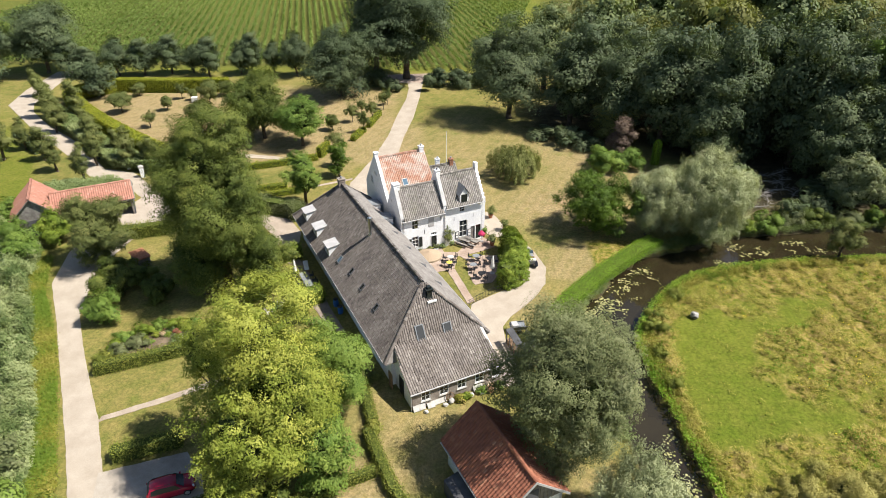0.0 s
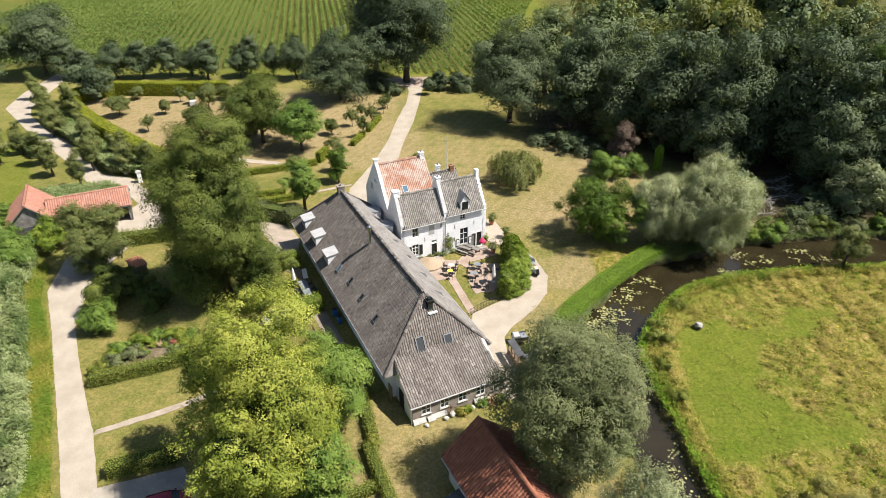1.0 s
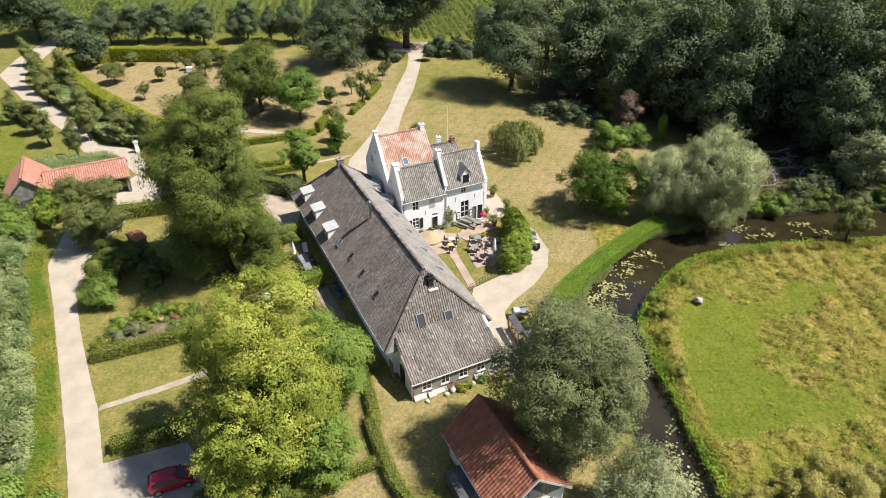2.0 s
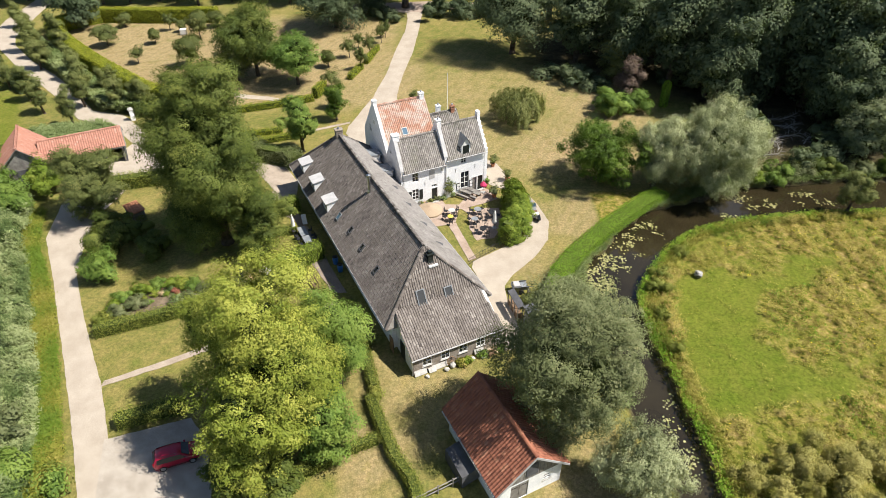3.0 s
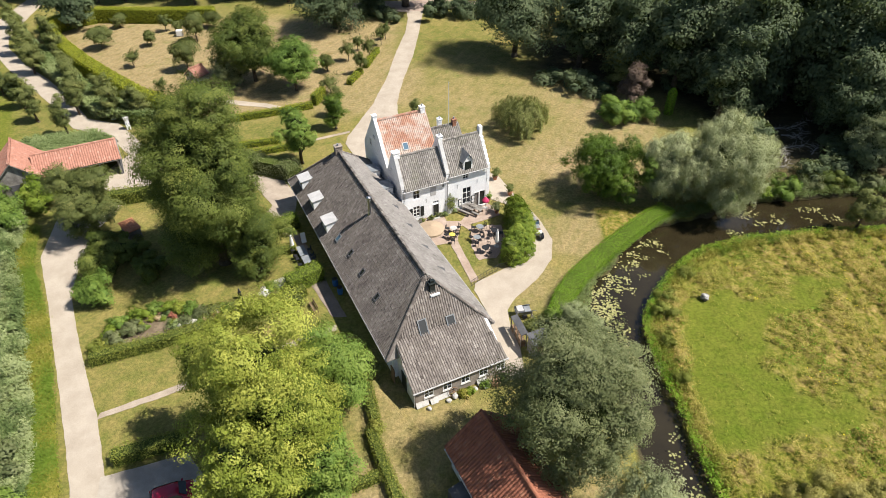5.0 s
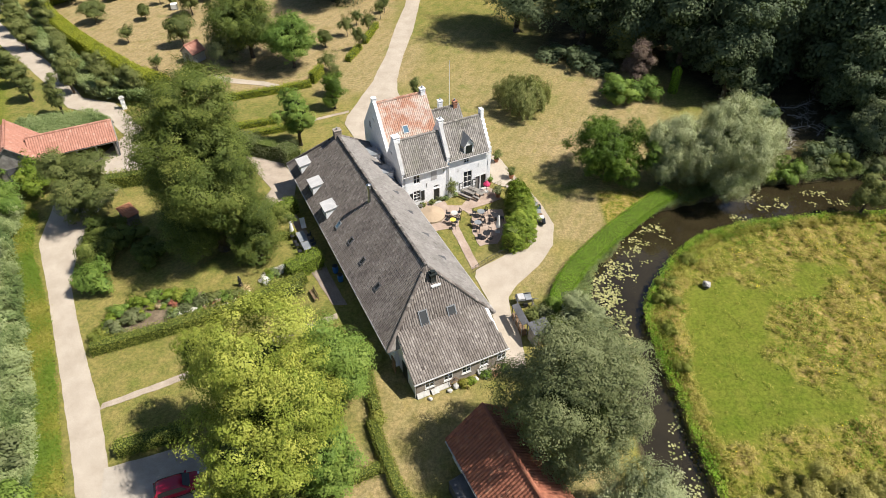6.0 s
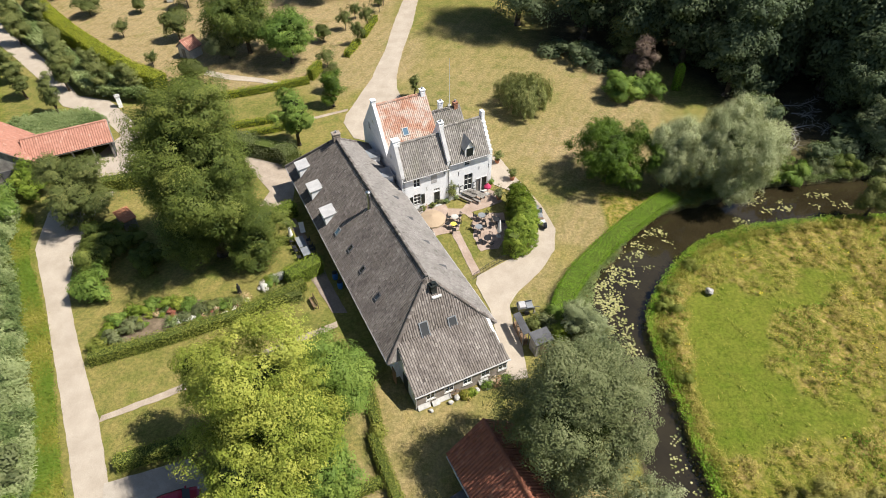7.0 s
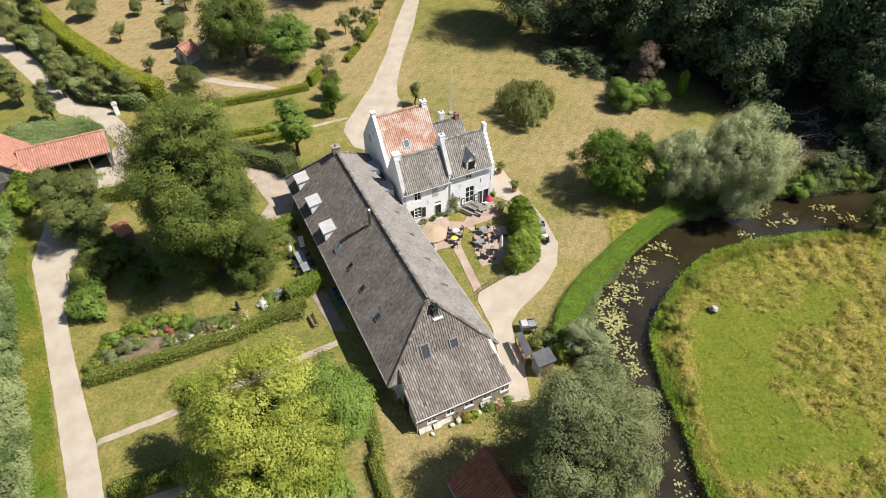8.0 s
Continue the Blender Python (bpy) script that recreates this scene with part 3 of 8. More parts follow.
def tile_field(name, o, a, b, la, lb, keep, material, parent, rng, tw=0.225, th=0.31, rise=0.062):
    """Pantiles over a plane: o a corner, a along the eave, b up the slope; keep(s, t) says where. Joined: too many to lift singly."""
    o, a, b = np.array(o, float), np.array(a, float), np.array(b, float)
    a, b = a / np.linalg.norm(a), b / np.linalg.norm(b)
    n = np.cross(a, b)
    n = n if n[2] > 0 else -n
    nc, nr = int(la / tw) + 1, int(lb / th) + 1
    I, J = np.meshgrid(np.arange(nc), np.arange(nr), indexing="ij")
    s, t = (I.ravel() + 0.5) * tw, (J.ravel() + 0.5) * th
    ok = keep(s, t) & (s < la + tw * 0.4) & (t < lb + th * 0.4)
    s, t = s[ok], t[ok]
    k = len(s)
    prof = np.array([(-0.5, 0.012), (-0.28, rise), (-0.02, rise * 0.75), (0.22, 0.0), (0.5, 0.006)])
    wob = rng.normal(size=(k, 1)) * 0.006
    js, jt = rng.normal(size=(k, 1)) * 0.008, rng.normal(size=(k, 1)) * 0.01
    S = s[:, None] + js + prof[None, :, 0] * tw * 1.06
    lo = (t[:, None] - 0.5 * th * 1.06 + jt) * np.ones_like(S)
    hi = (t[:, None] + 0.5 * th * 1.1 + jt) * np.ones_like(S)
    Hlo = prof[None, :, 1] + 0.036 + wob
    Hhi = prof[None, :, 1] + 0.014 + wob

    def P(S, T, H):
        return o + S[..., None] * a + T[..., None] * b + H[..., None] * n
    v = np.stack([P(S, lo, Hlo - 0.028), P(S, lo, Hlo), P(S, hi, Hhi)], 1)          # k, 3, 5, 3
    base = np.arange(k)[:, None] * 15
    f = []
    for r in range(2):
        for c in range(4):
            f.append(np.concatenate([base + r * 5 + c, base + r * 5 + c + 1, base + r * 5 + 5 + c + 1, base + r * 5 + 5 + c], 1))
    f = np.concatenate(f)
    if np.cross(a, b)[2] < 0:
        f = f[:, ::-1]
    tone = np.clip(0.45 + rng.normal(size=k) * 0.12 + 0.03 * np.sin(np.round(s / tw) * 12.9898) + (rng.random(k) < 0.02) * 0.2 + 0.1 * np.sin(s * 1.7 + t) * np.sin(t * 1.1), 0, 1)
    me = mesh_np(name, v.reshape(-1, 3), f, material, np.repeat(tone, 15))
    ob = link(name, me, parent)
    return tagged(ob, kind="stuff")


def ridge_caps(parent, p, q, material, r=0.16, step=0.36, name="ridge_tiles"):
    """Half-round ridge tiles from p to q, each lapping the next."""
    p, q = Vector(p), Vector(q)
    L = (q - p).length
    d = (q - p) / L
    side = d.cross(Vector((0, 0, 1))).normalized()
    up = side.cross(d)
    vs, fs, tone = [], [], []
    k = int(L / step)
    for i in range(k):
        tv = 0.4 + random.gauss(0, 0.18)
        for e, rr in ((i * step - 0.03, r * 1.1), ((i + 1) * step, r)):
            for j in range(6):
                an = math.pi * (j / 5)
                vs.append(p + d * e + side * math.cos(an) * rr + up * (math.sin(an) * rr - 0.02))
                tone.append(tv)
        b = i * 12
        for j in range(5):
            fs.append((b + j, b + j + 1, b + 7 + j, b + 6 + j))
    me = mesh_np(name, np.array([tuple(v) for v in vs]), np.array(fs), material, np.array(tone))
    return tagged(link(name, me, parent), kind="stuff")


def wall_holes(bm, origin, ex, ez, thick, L, H, holes):
    """A wall from origin along ex (L long, H high), thick behind it, with holes (x0, x1, z0, z1) through it."""
    ex, ez = Vector(ex).normalized(), Vector(ez)
    n = Vector(thick)
    xs = sorted({0.0, L, *[h[0] for h in holes], *[h[1] for h in holes]})
    for x0, x1 in zip(xs, xs[1:]):
        cuts = sorted([(h[2], h[3]) for h in holes if h[0] <= x0 + 1e-6 and h[1] >= x1 - 1e-6])
        z = 0.0
        for c0, c1 in cuts + [(H, H)]:
            if c0 - z > 1e-4:
                o = Vector(origin)
                prism(bm, [o + ex * x0 + ez * z, o + ex * x1 + ez * z, o + ex * x1 + ez * c0, o + ex * x0 + ez * c0], n)
            z = max(z, c1)
    bmesh.ops.remove_doubles(bm, verts=bm.verts, dist=0.0005)
    return bm


def window(parent, m, w, h, bars=(1, 1), frame_mat="white", sill=True, name="window", label=""):
    """A wooden window; m puts its foot's middle, x along the wall, y outwards from it."""
    f = 0.07
    bm = boxes((-w / 2, -w / 2 + f, -0.05, 0.03, 0, h), (w / 2 - f, w / 2, -0.05, 0.03, 0, h), (-w / 2 + f, w / 2 - f, -0.05, 0.03, h - f, h), (-w / 2 + f, w / 2 - f, -0.05, 0.03, 0, f))
    for i in range(bars[0]):
        x = -w / 2 + w * (i + 1) / (bars[0] + 1)
        box(bm, x - 0.025, x + 0.025, -0.04, 0.015, f, h - f)
    for i in range(bars[1]):
        z = h * (i + 1) / (bars[1] + 1)
        box(bm, -w / 2 + f, w / 2 - f, -0.04, 0.018, z - 0.025, z + 0.025)
    ob = part(name, bm, frame_mat, parent, label, m)
    part("pane", boxes((-w / 2 + 0.04, w / 2 - 0.04, -0.035, -0.02, 0.04, h - 0.04)), "pane", ob)
    if sill:
        part("sill", boxes((-w / 2 - 0.06, w / 2 + 0.06, -0.02, 0.12, -0.07, 0.0), bevel=0.01), "stone", ob)
    return ob


def roof_window(parent, c, up, n, w, h, glass="roof_pane", frame_mat="lead"):
    """A window lying in a roof; c its middle, up the slope's way, n the slope's normal."""
    up, n = Vector(up).normalized(), Vector(n).normalized()
    x = up.cross(n)
    m = Matrix((x, up, n)).transposed().to_4x4()
    m.translation = c
    f = 0.09
    bm = boxes((-w / 2, -w / 2 + f, -h / 2, h / 2, 0, 0.13), (w / 2 - f, w / 2, -h / 2, h / 2, 0, 0.13), (-w / 2 + f, w / 2 - f, h / 2 - f, h / 2, 0, 0.13), (-w / 2 + f, w / 2 - f, -h / 2, -h / 2 + f, 0, 0.12))
    ob = part("roof_window", bm, frame_mat, parent, "", m)
    part("pane", boxes((-w / 2 + f - 0.01, w / 2 - f + 0.01, -h / 2 + f - 0.01, h / 2 - f + 0.01, 0.03, 0.085)), glass, ob)
    return ob


M["hedge_inside"] = plain("dense_twigs", (0.06, 0.08, 0.018), (0.095, 0.12, 0.03), 1.5, 12.0, 0.95, 0.05, rel=0.8, dist=0.08)

# ---------------------------------------------------------------- ground and water
CANAL = [(24, -300), (22.5, 10), (20.9, 28), (20.7, 31.1), (21.0, 33.5), (20.7, 35.6), (20.3, 37.8), (20.3, 40.2), (20.1, 42.8), (19.6, 45.6), (19.4, 47.8), (19.4, 51.4), (20.3, 54.3), (22.3, 57.2), (24, 59.6), (26.2, 62),
         (29, 64), (34, 65.9), (40.7, 67.2), (46, 67.8), (54.7, 68.5), (90, 71), (300, 80),
         (300, 90), (90, 78), (59, 76), (53.6, 76.2), (44.6, 75), (38.5, 74.3), (32.5, 71.6), (25.4, 69), (22.9, 67.2), (19.6, 63.8), (17.8, 61), (15.6, 58.6), (14.6, 56.9), (13.9, 53.5), (14, 50), (14.6, 44), (15.8, 38.5), (17, 34), (18, 25), (18.5, 10), (19, -300)]


def edge_distance(px, py, poly):
    """Distance to a polygon's edge, negative inside it."""
    d = np.full(px.shape, 1e9)
    inside = np.zeros(px.shape, bool)
    for (x0, y0), (x1, y1) in zip(poly, poly[1:] + poly[:1]):
        ex, ey = x1 - x0, y1 - y0
        t = np.clip(((px - x0) * ex + (py - y0) * ey) / (ex * ex + ey * ey), 0, 1)
        d = np.minimum(d, np.hypot(px - x0 - t * ex, py - y0 - t * ey))
        if y0 != y1:
            inside ^= ((y0 > py) != (y1 > py)) & (px < (x1 - x0) * (py - y0) / (y1 - y0) + x0)
    return np.where(inside, -d, d)


def wave(x, y, s, k=0.0):
    """Smooth uneven variation, about -1 to 1, with no visible period."""
    r, out = random.Random(31), 0.0
    for i in range(9):
        a, f, q = r.uniform(0, 3.14), s * r.uniform(0.6, 3.0), r.uniform(0, 6.28)
        out = out + np.sin((x * math.cos(a) + y * math.sin(a)) * f + q + k * (i + 1)) / (0.6 + 0.4 * f / s)
    return out * 0.42


WOODS = [(14, 112), (26, 104), (36, 103), (39, 92), (40, 80), (46, 76.5), (60, 78), (80, 80), (140, 84), (320, 130), (320, 330), (58, 330), (36, 190), (27, 140), (17, 124)]
ORCHARD = [(-80, 128), (-66, 112), (-48, 98), (-34, 94), (-22, 98), (-18, 104), (-12, 118), (-11, 138), (-75, 141)]


def soft(d, w):
    return np.clip(0.5 - d / w, 0, 1)


SWARD = [(26.8, 56.0), (33.7, 55.3), (37.6, 57.7), (41.5, 58.8), (41.5, 58.0), (37.5, 56.2), (33.4, 53.5), (29.8, 50.4), (29.4, 46.3), (31.0, 42.6), (35.4, 41.7), (35.1, 41.0), (30.7, 41.5), (26.5, 39.4), (24.9, 36.8), (23.5, 37.1), (22.4, 40.3), (22.5, 44.9), (23.8, 50.7)]


def gold_of(x, y):
    """How far the meadow grass has turned to gold: most of it away from the water."""
    d = edge_distance(x + 0.8 * wave(x, y, 0.9, 3), y + 0.8 * wave(y, x, 0.9, 5), SWARD)
    k = np.clip(d / 1.6, -0.2, 1) * (0.85 + 0.2 * wave(x, y, 0.3) + 0.3 * wave(x, y, 1.0, 1))
    return np.clip(k, 0, 1)


def make_ground():
    def lines(fine0, fine1, step, lo, hi):
        return np.concatenate([np.linspace(lo, fine0 - 60, 12), np.arange(fine0 - 48, fine0, 6.0), np.arange(fine0, fine1, step), np.arange(fine1, fine1 + 60, 6.0), np.linspace(fine1 + 66, hi, 12)])
    xs, ys = lines(-70, 72, 0.6, -2200, 2200), lines(22, 106, 0.6, -2000, 2400)
    X, Y = np.meshgrid(xs, ys, indexing="ij")
    x, y = X.ravel(), Y.ravel()
    d = edge_distance(x + 0.25 * wave(x, y, 1.9), y + 0.25 * wave(y, x, 1.7), CANAL)
    z = np.where(d < 1.3, -1.35 * np.clip((1.3 - d) / 2.3, 0, 1) ** 1.2, 0.0)
    z += 0.011 * wave(x, y, 0.23) * (d > 1.3)
    east = (d > 0) & (x > 18) & (y < 72 + np.clip(x - 54, 0, 300) * 0.05)
    z += np.where(east & (d > 1.5), 0.07 * wave(x, y, 0.9) + 0.05 * wave(y, x, 2.1), 0)
    nx, ny = len(xs), len(ys)
    I = np.arange((nx - 1) * ny).reshape(nx - 1, ny)[:, :-1].ravel()
    me = mesh_np("ground", np.stack([x, y, z], 1), np.stack([I, I + ny, I + ny + 1, I + 1], 1), "turf")
    me.shade_smooth()
    mead = np.where(east, 1.0, 0.0)
    mead = np.maximum(mead, 0.85 * soft(edge_distance(x, y, [(-400, -200), (-28, 20), (-30, 31), (-45, 58), (-52, 70), (-60, 80), (-75, 110), (-400, 300)]) - 0.5, 2.0))
    mead = np.maximum(mead, 0.55 * soft(d - 1.5, 3.0))
    mead = np.maximum(mead, 0.8 * (y > 152))
    orch = soft(edge_distance(x + wave(x, y, 0.5), y + wave(y, x, 0.5), ORCHARD), 5.0)
    for cx, cy, r, k in ((-16, 108, 12, 0.8), (3, 99, 13, 0.4), (17, 66.5, 6, 0.75), (8, 58, 4, 0.6), (-2.5, 40, 5, 0.55), (-4.5, 34, 4, 0.8), (10.5, 30, 3.5, 0.9), (18, 84, 9, 0.45)):
        orch = np.maximum(orch, k * soft(np.hypot(x - cx, y - cy) + 1.2 * wave(x, y, 0.8) - r, 4.0))
    wood = soft(edge_distance(x + 1.5 * wave(x, y, 0.3), y + 1.5 * wave(y, x, 0.3), WOODS), 6.0)
    wood = np.maximum(wood, 1.0 * (d < 0.4))
    wood = np.maximum(wood, 0.5 * (y > 157) * (x < 12 + (y - 158) * 0.2) * (y < 300) * (x > -150))
    orch = np.maximum(orch, (0.62 + 0.25 * wave(x, y, 0.16, 2)) * np.clip((x + 6) / 8, 0, 1) * np.clip((y - 70) / 10, 0, 1) * np.clip((34 - x) / 5, 0, 1) * np.clip((122 - y) / 8, 0, 1) * np.clip((d - 1.5) / 4, 0, 1))
    at = me.attributes.new("zone", "FLOAT_COLOR", "POINT")
    at.data.foreach_set("color", np.stack([mead, orch, wood, np.where(east, gold_of(x, y), 0)], 1).astype(np.float32).ravel())
    return tagged(new("ground", me), "dry summer lawn, meadow and woodland floor with a ditch cut in", "ground", "", "structure")


make_ground()


def make_water():
    bm = bmesh.new()
    grid = [(10, -300), (70, -300), (70, 60), (10, 60)], [(10, 60), (70, 60), (70, 103), (10, 103)], [(70, 60), (300, 60), (300, 103), (70, 103)]
    for g in grid:
        bm.faces.new([bm.verts.new((a, b, -0.72)) for a, b in g])
    bmesh.ops.remove_doubles(bm, verts=bm.verts, dist=0.01)
    return solid("water", bm, "water", "still brown moat water with lily pads on it", "water", "", "structure")


make_water()


def slab(name, pts, z, material, label, category, jitter=0.045, step=0.6, parent=None):
    """A thin surfaced area with a worn, uneven edge, laid on the ground."""
    bm = bmesh.new()
    ring = []
    for x, y, dx, dy in along(pts + pts[:1], step)[:-1]:
        j = jitter * (noise.noise(Vector((x * 0.9, y * 0.9, 3.1))) + noise.noise(Vector((x * 2.7, y * 2.7, 7.7))) * 0.5) * 1.6
        ring.append((x - dy * j, y + dx * j))
    lo, hi = [bm.verts.new((x, y, -0.12)) for x, y in ring], [bm.verts.new((x, y, z)) for x, y in ring]
    n = len(ring)
    for i in range(n):
        bm.faces.new([lo[i], lo[(i + 1) % n], hi[(i + 1) % n], hi[i]])
    bm.faces.new(hi)
    bmesh.ops.recalc_face_normals(bm, faces=bm.faces)
    return solid(name, bm, material, label, category, "", "structure")


slab("road", [(-20, 16), (-28.2, 31), (-31.4, 36.8), (-34.9, 42.9), (-38.3, 48.6), (-42.2, 55.3), (-46, 61.4), (-47.5, 68), (-48, 75), (-46.6, 78.5), (-45, 84), (-50, 89), (-56.4, 91.5), (-62.8, 98.5), (-70.1, 105.6), (-77, 112), (-90.5, 126.5), (-93, 137), (-94, 152),
              (-90, 153), (-88, 140), (-85.5, 127), (-83, 122.5), (-75.5, 114.5), (-68.5, 108.5), (-61, 101), (-55.5, 94.5), (-50, 93), (-44.7, 87.5), (-41, 83), (-37, 79), (-37.5, 75.5), (-41, 72), (-42, 66), (-41, 60), (-39.6, 55.3), (-36.2, 49.4), (-32.9, 44.2), (-30.3, 40.2), (-27.3, 34.7), (-24.6, 28), (-16.5, 14)],
     0.045, "gravel", "pale sandy gravel lane and yard, dusty and dry", "road")
slab("driveway", [(-9.4, 143.4), (-8.9, 138.9), (-9.0, 131.2), (-10.2, 120.5), (-11, 109.1), (-11.9, 103.6), (-12.3, 100.1), (-13.6, 95.2), (-14.3, 92.2), (-15, 89.5), (-15.1, 87.5), (-13.2, 83.6), (-11.5, 83.0), (-9.5, 85.5), (-7.3, 93.4), (-7.4, 94.4), (-8.2, 96.9), (-8.5, 100.2), (-8.4, 103.6), (-8.1, 109.1), (-6.9, 119.4), (-6.3, 131.2), (-6.1, 138.9), (-5.9, 143.4)],
     0.045, "gravel", "curving pale gravel drive across the lawn", "driveway")
slab("far_lane", [(-22, 145.6), (-10.6, 143.0), (-4.6, 143.4), (3, 146.8), (14, 148.4), (14, 151), (3, 150.2), (-4.7, 151.0), (-11.1, 150.3), (-22, 148.6)],
     0.04, "paving", "worn pinkish brick lane along the field", "road", 0.1)
slab("courtyard_drive", [(4.6, 80.5), (6.3, 79.2), (8.4, 74.5), (10.7, 69.8), (11.9, 65.5), (11.4, 61.9), (9.5, 58.6), (6.9, 55.6), (5.9, 53.8), (6.0, 51.5), (6.8, 48.5), (7.0, 45), (4.6, 44.5), (4.6, 46), (4.3, 50.6), (3.9, 53.2), (2.6, 56.7), (2.7, 57.8), (6, 60.2), (8.2, 61.4), (9.2, 63.6), (8.8, 68.3), (7.0, 72.5), (5.2, 73.6), (4.6, 76)],
     0.05, "gravel", "pale gravel sweep round the terrace hedge", "driveway")
slab("parking", [(-27.6, 34.6), (-21.3, 36.8), (-19.4, 34.8), (-17.7, 30.8), (-16.5, 25), (-23, 23), (-26.2, 30)], 0.06, "grey_gravel", "grey gravel parking bay beside the lane", "parking")
slab("garden_path", [(-30.3, 40.0), (-25.0, 42.7), (-21.4, 44.9), (-13.6, 49.4), (-11.1, 50.8), (-11.3, 51.5), (-13.8, 50.1), (-21.6, 45.6), (-25.2, 43.4), (-30.3, 40.7)], 0.04, "sand", "narrow sandy garden path through the lawn", "path", 0.06)
slab("yard", [(-27.5, 79.5), (-21.8, 77.5), (-19.5, 74), (-19.0, 70), (-22, 66.6), (-23.2, 67.5), (-22.2, 72), (-24.5, 75)], 0.04, "sand", "sandy yard between hedges beside the farmhouse", "yard")
slab("patio", [(-18.9, 68.2), (-17.6, 66), (-10.4, 52.6), (-11.9, 52.6), (-13.5, 55.2), (-14.9, 57.4), (-15.2, 60.6), (-18.2, 65.2), (-21.5, 67.6)], 0.05, "dark_paving", "brick patio along the farmhouse wall, house shade put into its colour", "patio", 0.05)
slab("terrace", [(-4.4, 68.0), (-2.7, 69.2), (-0.8, 70.0), (-0.4, 68.9), (1.3, 68.9), (2.0, 70.2), (1.0, 71.0), (4.6, 72.7), (5.6, 72.0), (6.1, 70.3), (3.9, 69.0), (2.4, 68.3), (1.2, 67.9), (0.9, 65.2), (-0.2, 64.6), (-1.6, 64.2), (-3.4, 62.4), (-5.6, 65.6)], 0.05, "paving", "reddish brick terrace in front of the white house", "terrace", 0.04)
slab("terrace_path", [(-0.1, 65.0), (0.9, 65.0), (3.1, 58.4), (2.3, 57.9)], 0.04, "paving", "narrow brick path beside the farmhouse", "path", 0.04)
slab("terrace_walk", [(1.3, 68.2), (2.1, 68.6), (4.3, 66.1), (3.7, 65.5)], 0.044, "paving", "narrow brick path across the lawn", "path", 0.03)
slab("seating_floor", [(2.4, 66.6), (4.2, 68.2), (6.2, 68.3), (6.6, 65.2), (5.2, 62.2), (3.2, 61.6), (2.6, 63.8)], 0.042, "paving", "brick-paved seating area inside the curved hedge", "terrace", 0.15)
slab("garden_track", [(-24.0, 86.4), (-19.0, 88.5), (-14.9, 90.6), (-14.9, 91.2), (-19.1, 89.1), (-24.2, 87.0)], 0.04, "sand", "narrow sandy path to the drive", "path", 0.05)
slab("orchard_path", [(-34, 99.4), (-29, 98.6), (-26, 97.6), (-25.8, 98.6), (-29, 99.9), (-34.2, 100.9), (-38.5, 102.4), (-38.6, 100.9)], 0.04, "gravel", "sandy path between the orchard hedges", "path")

# ---------------------------------------------------------------- the long farmhouse
ANG = 26.66                                   # both main buildings share this turn
SITE = pose(-2.1, 49.3, 0, 0, 0, ANG)         # local x across the farmhouse, y along its ridge
FRONT = Matrix.Rotation(math.pi, 4, "Z")      # faces local -y
LEFT = Matrix.Rotation(math.pi / 2, 4, "Z")   # faces local -x


def at(x, y, z, turn=None):
    return Matrix.Translation((x, y, z)) @ (turn or Matrix())


def chimney(parent, x, y, z0, z1, wx, wy, material, pots=2, label=""):
    bm = boxes((x - wx / 2, x + wx / 2, y - wy / 2, y + wy / 2, z0, z1), (x - wx / 2 - 0.06, x + wx / 2 + 0.06, y - wy / 2 - 0.06, y + wy / 2 + 0.06, z1, z1 + 0.1), (x - wx / 2 - 0.03, x + wx / 2 + 0.03, y - wy / 2 - 0.03, y + wy / 2 + 0.03, z1 - 0.28, z1 - 0.2))
    c = part("chimney", bm, material, parent, label)
    for i in range(pots):
        px = x + (i - (pots - 1) / 2) * wx * 0.5
        part("chimney_pot", lathe(bmesh.new(), [(0.1, z1 + 0.1), (0.09, z1 + 0.3), (0.11, z1 + 0.32), (0.11, z1 + 0.36)], 10, (px, y, 0)), "lead", c)
    return c


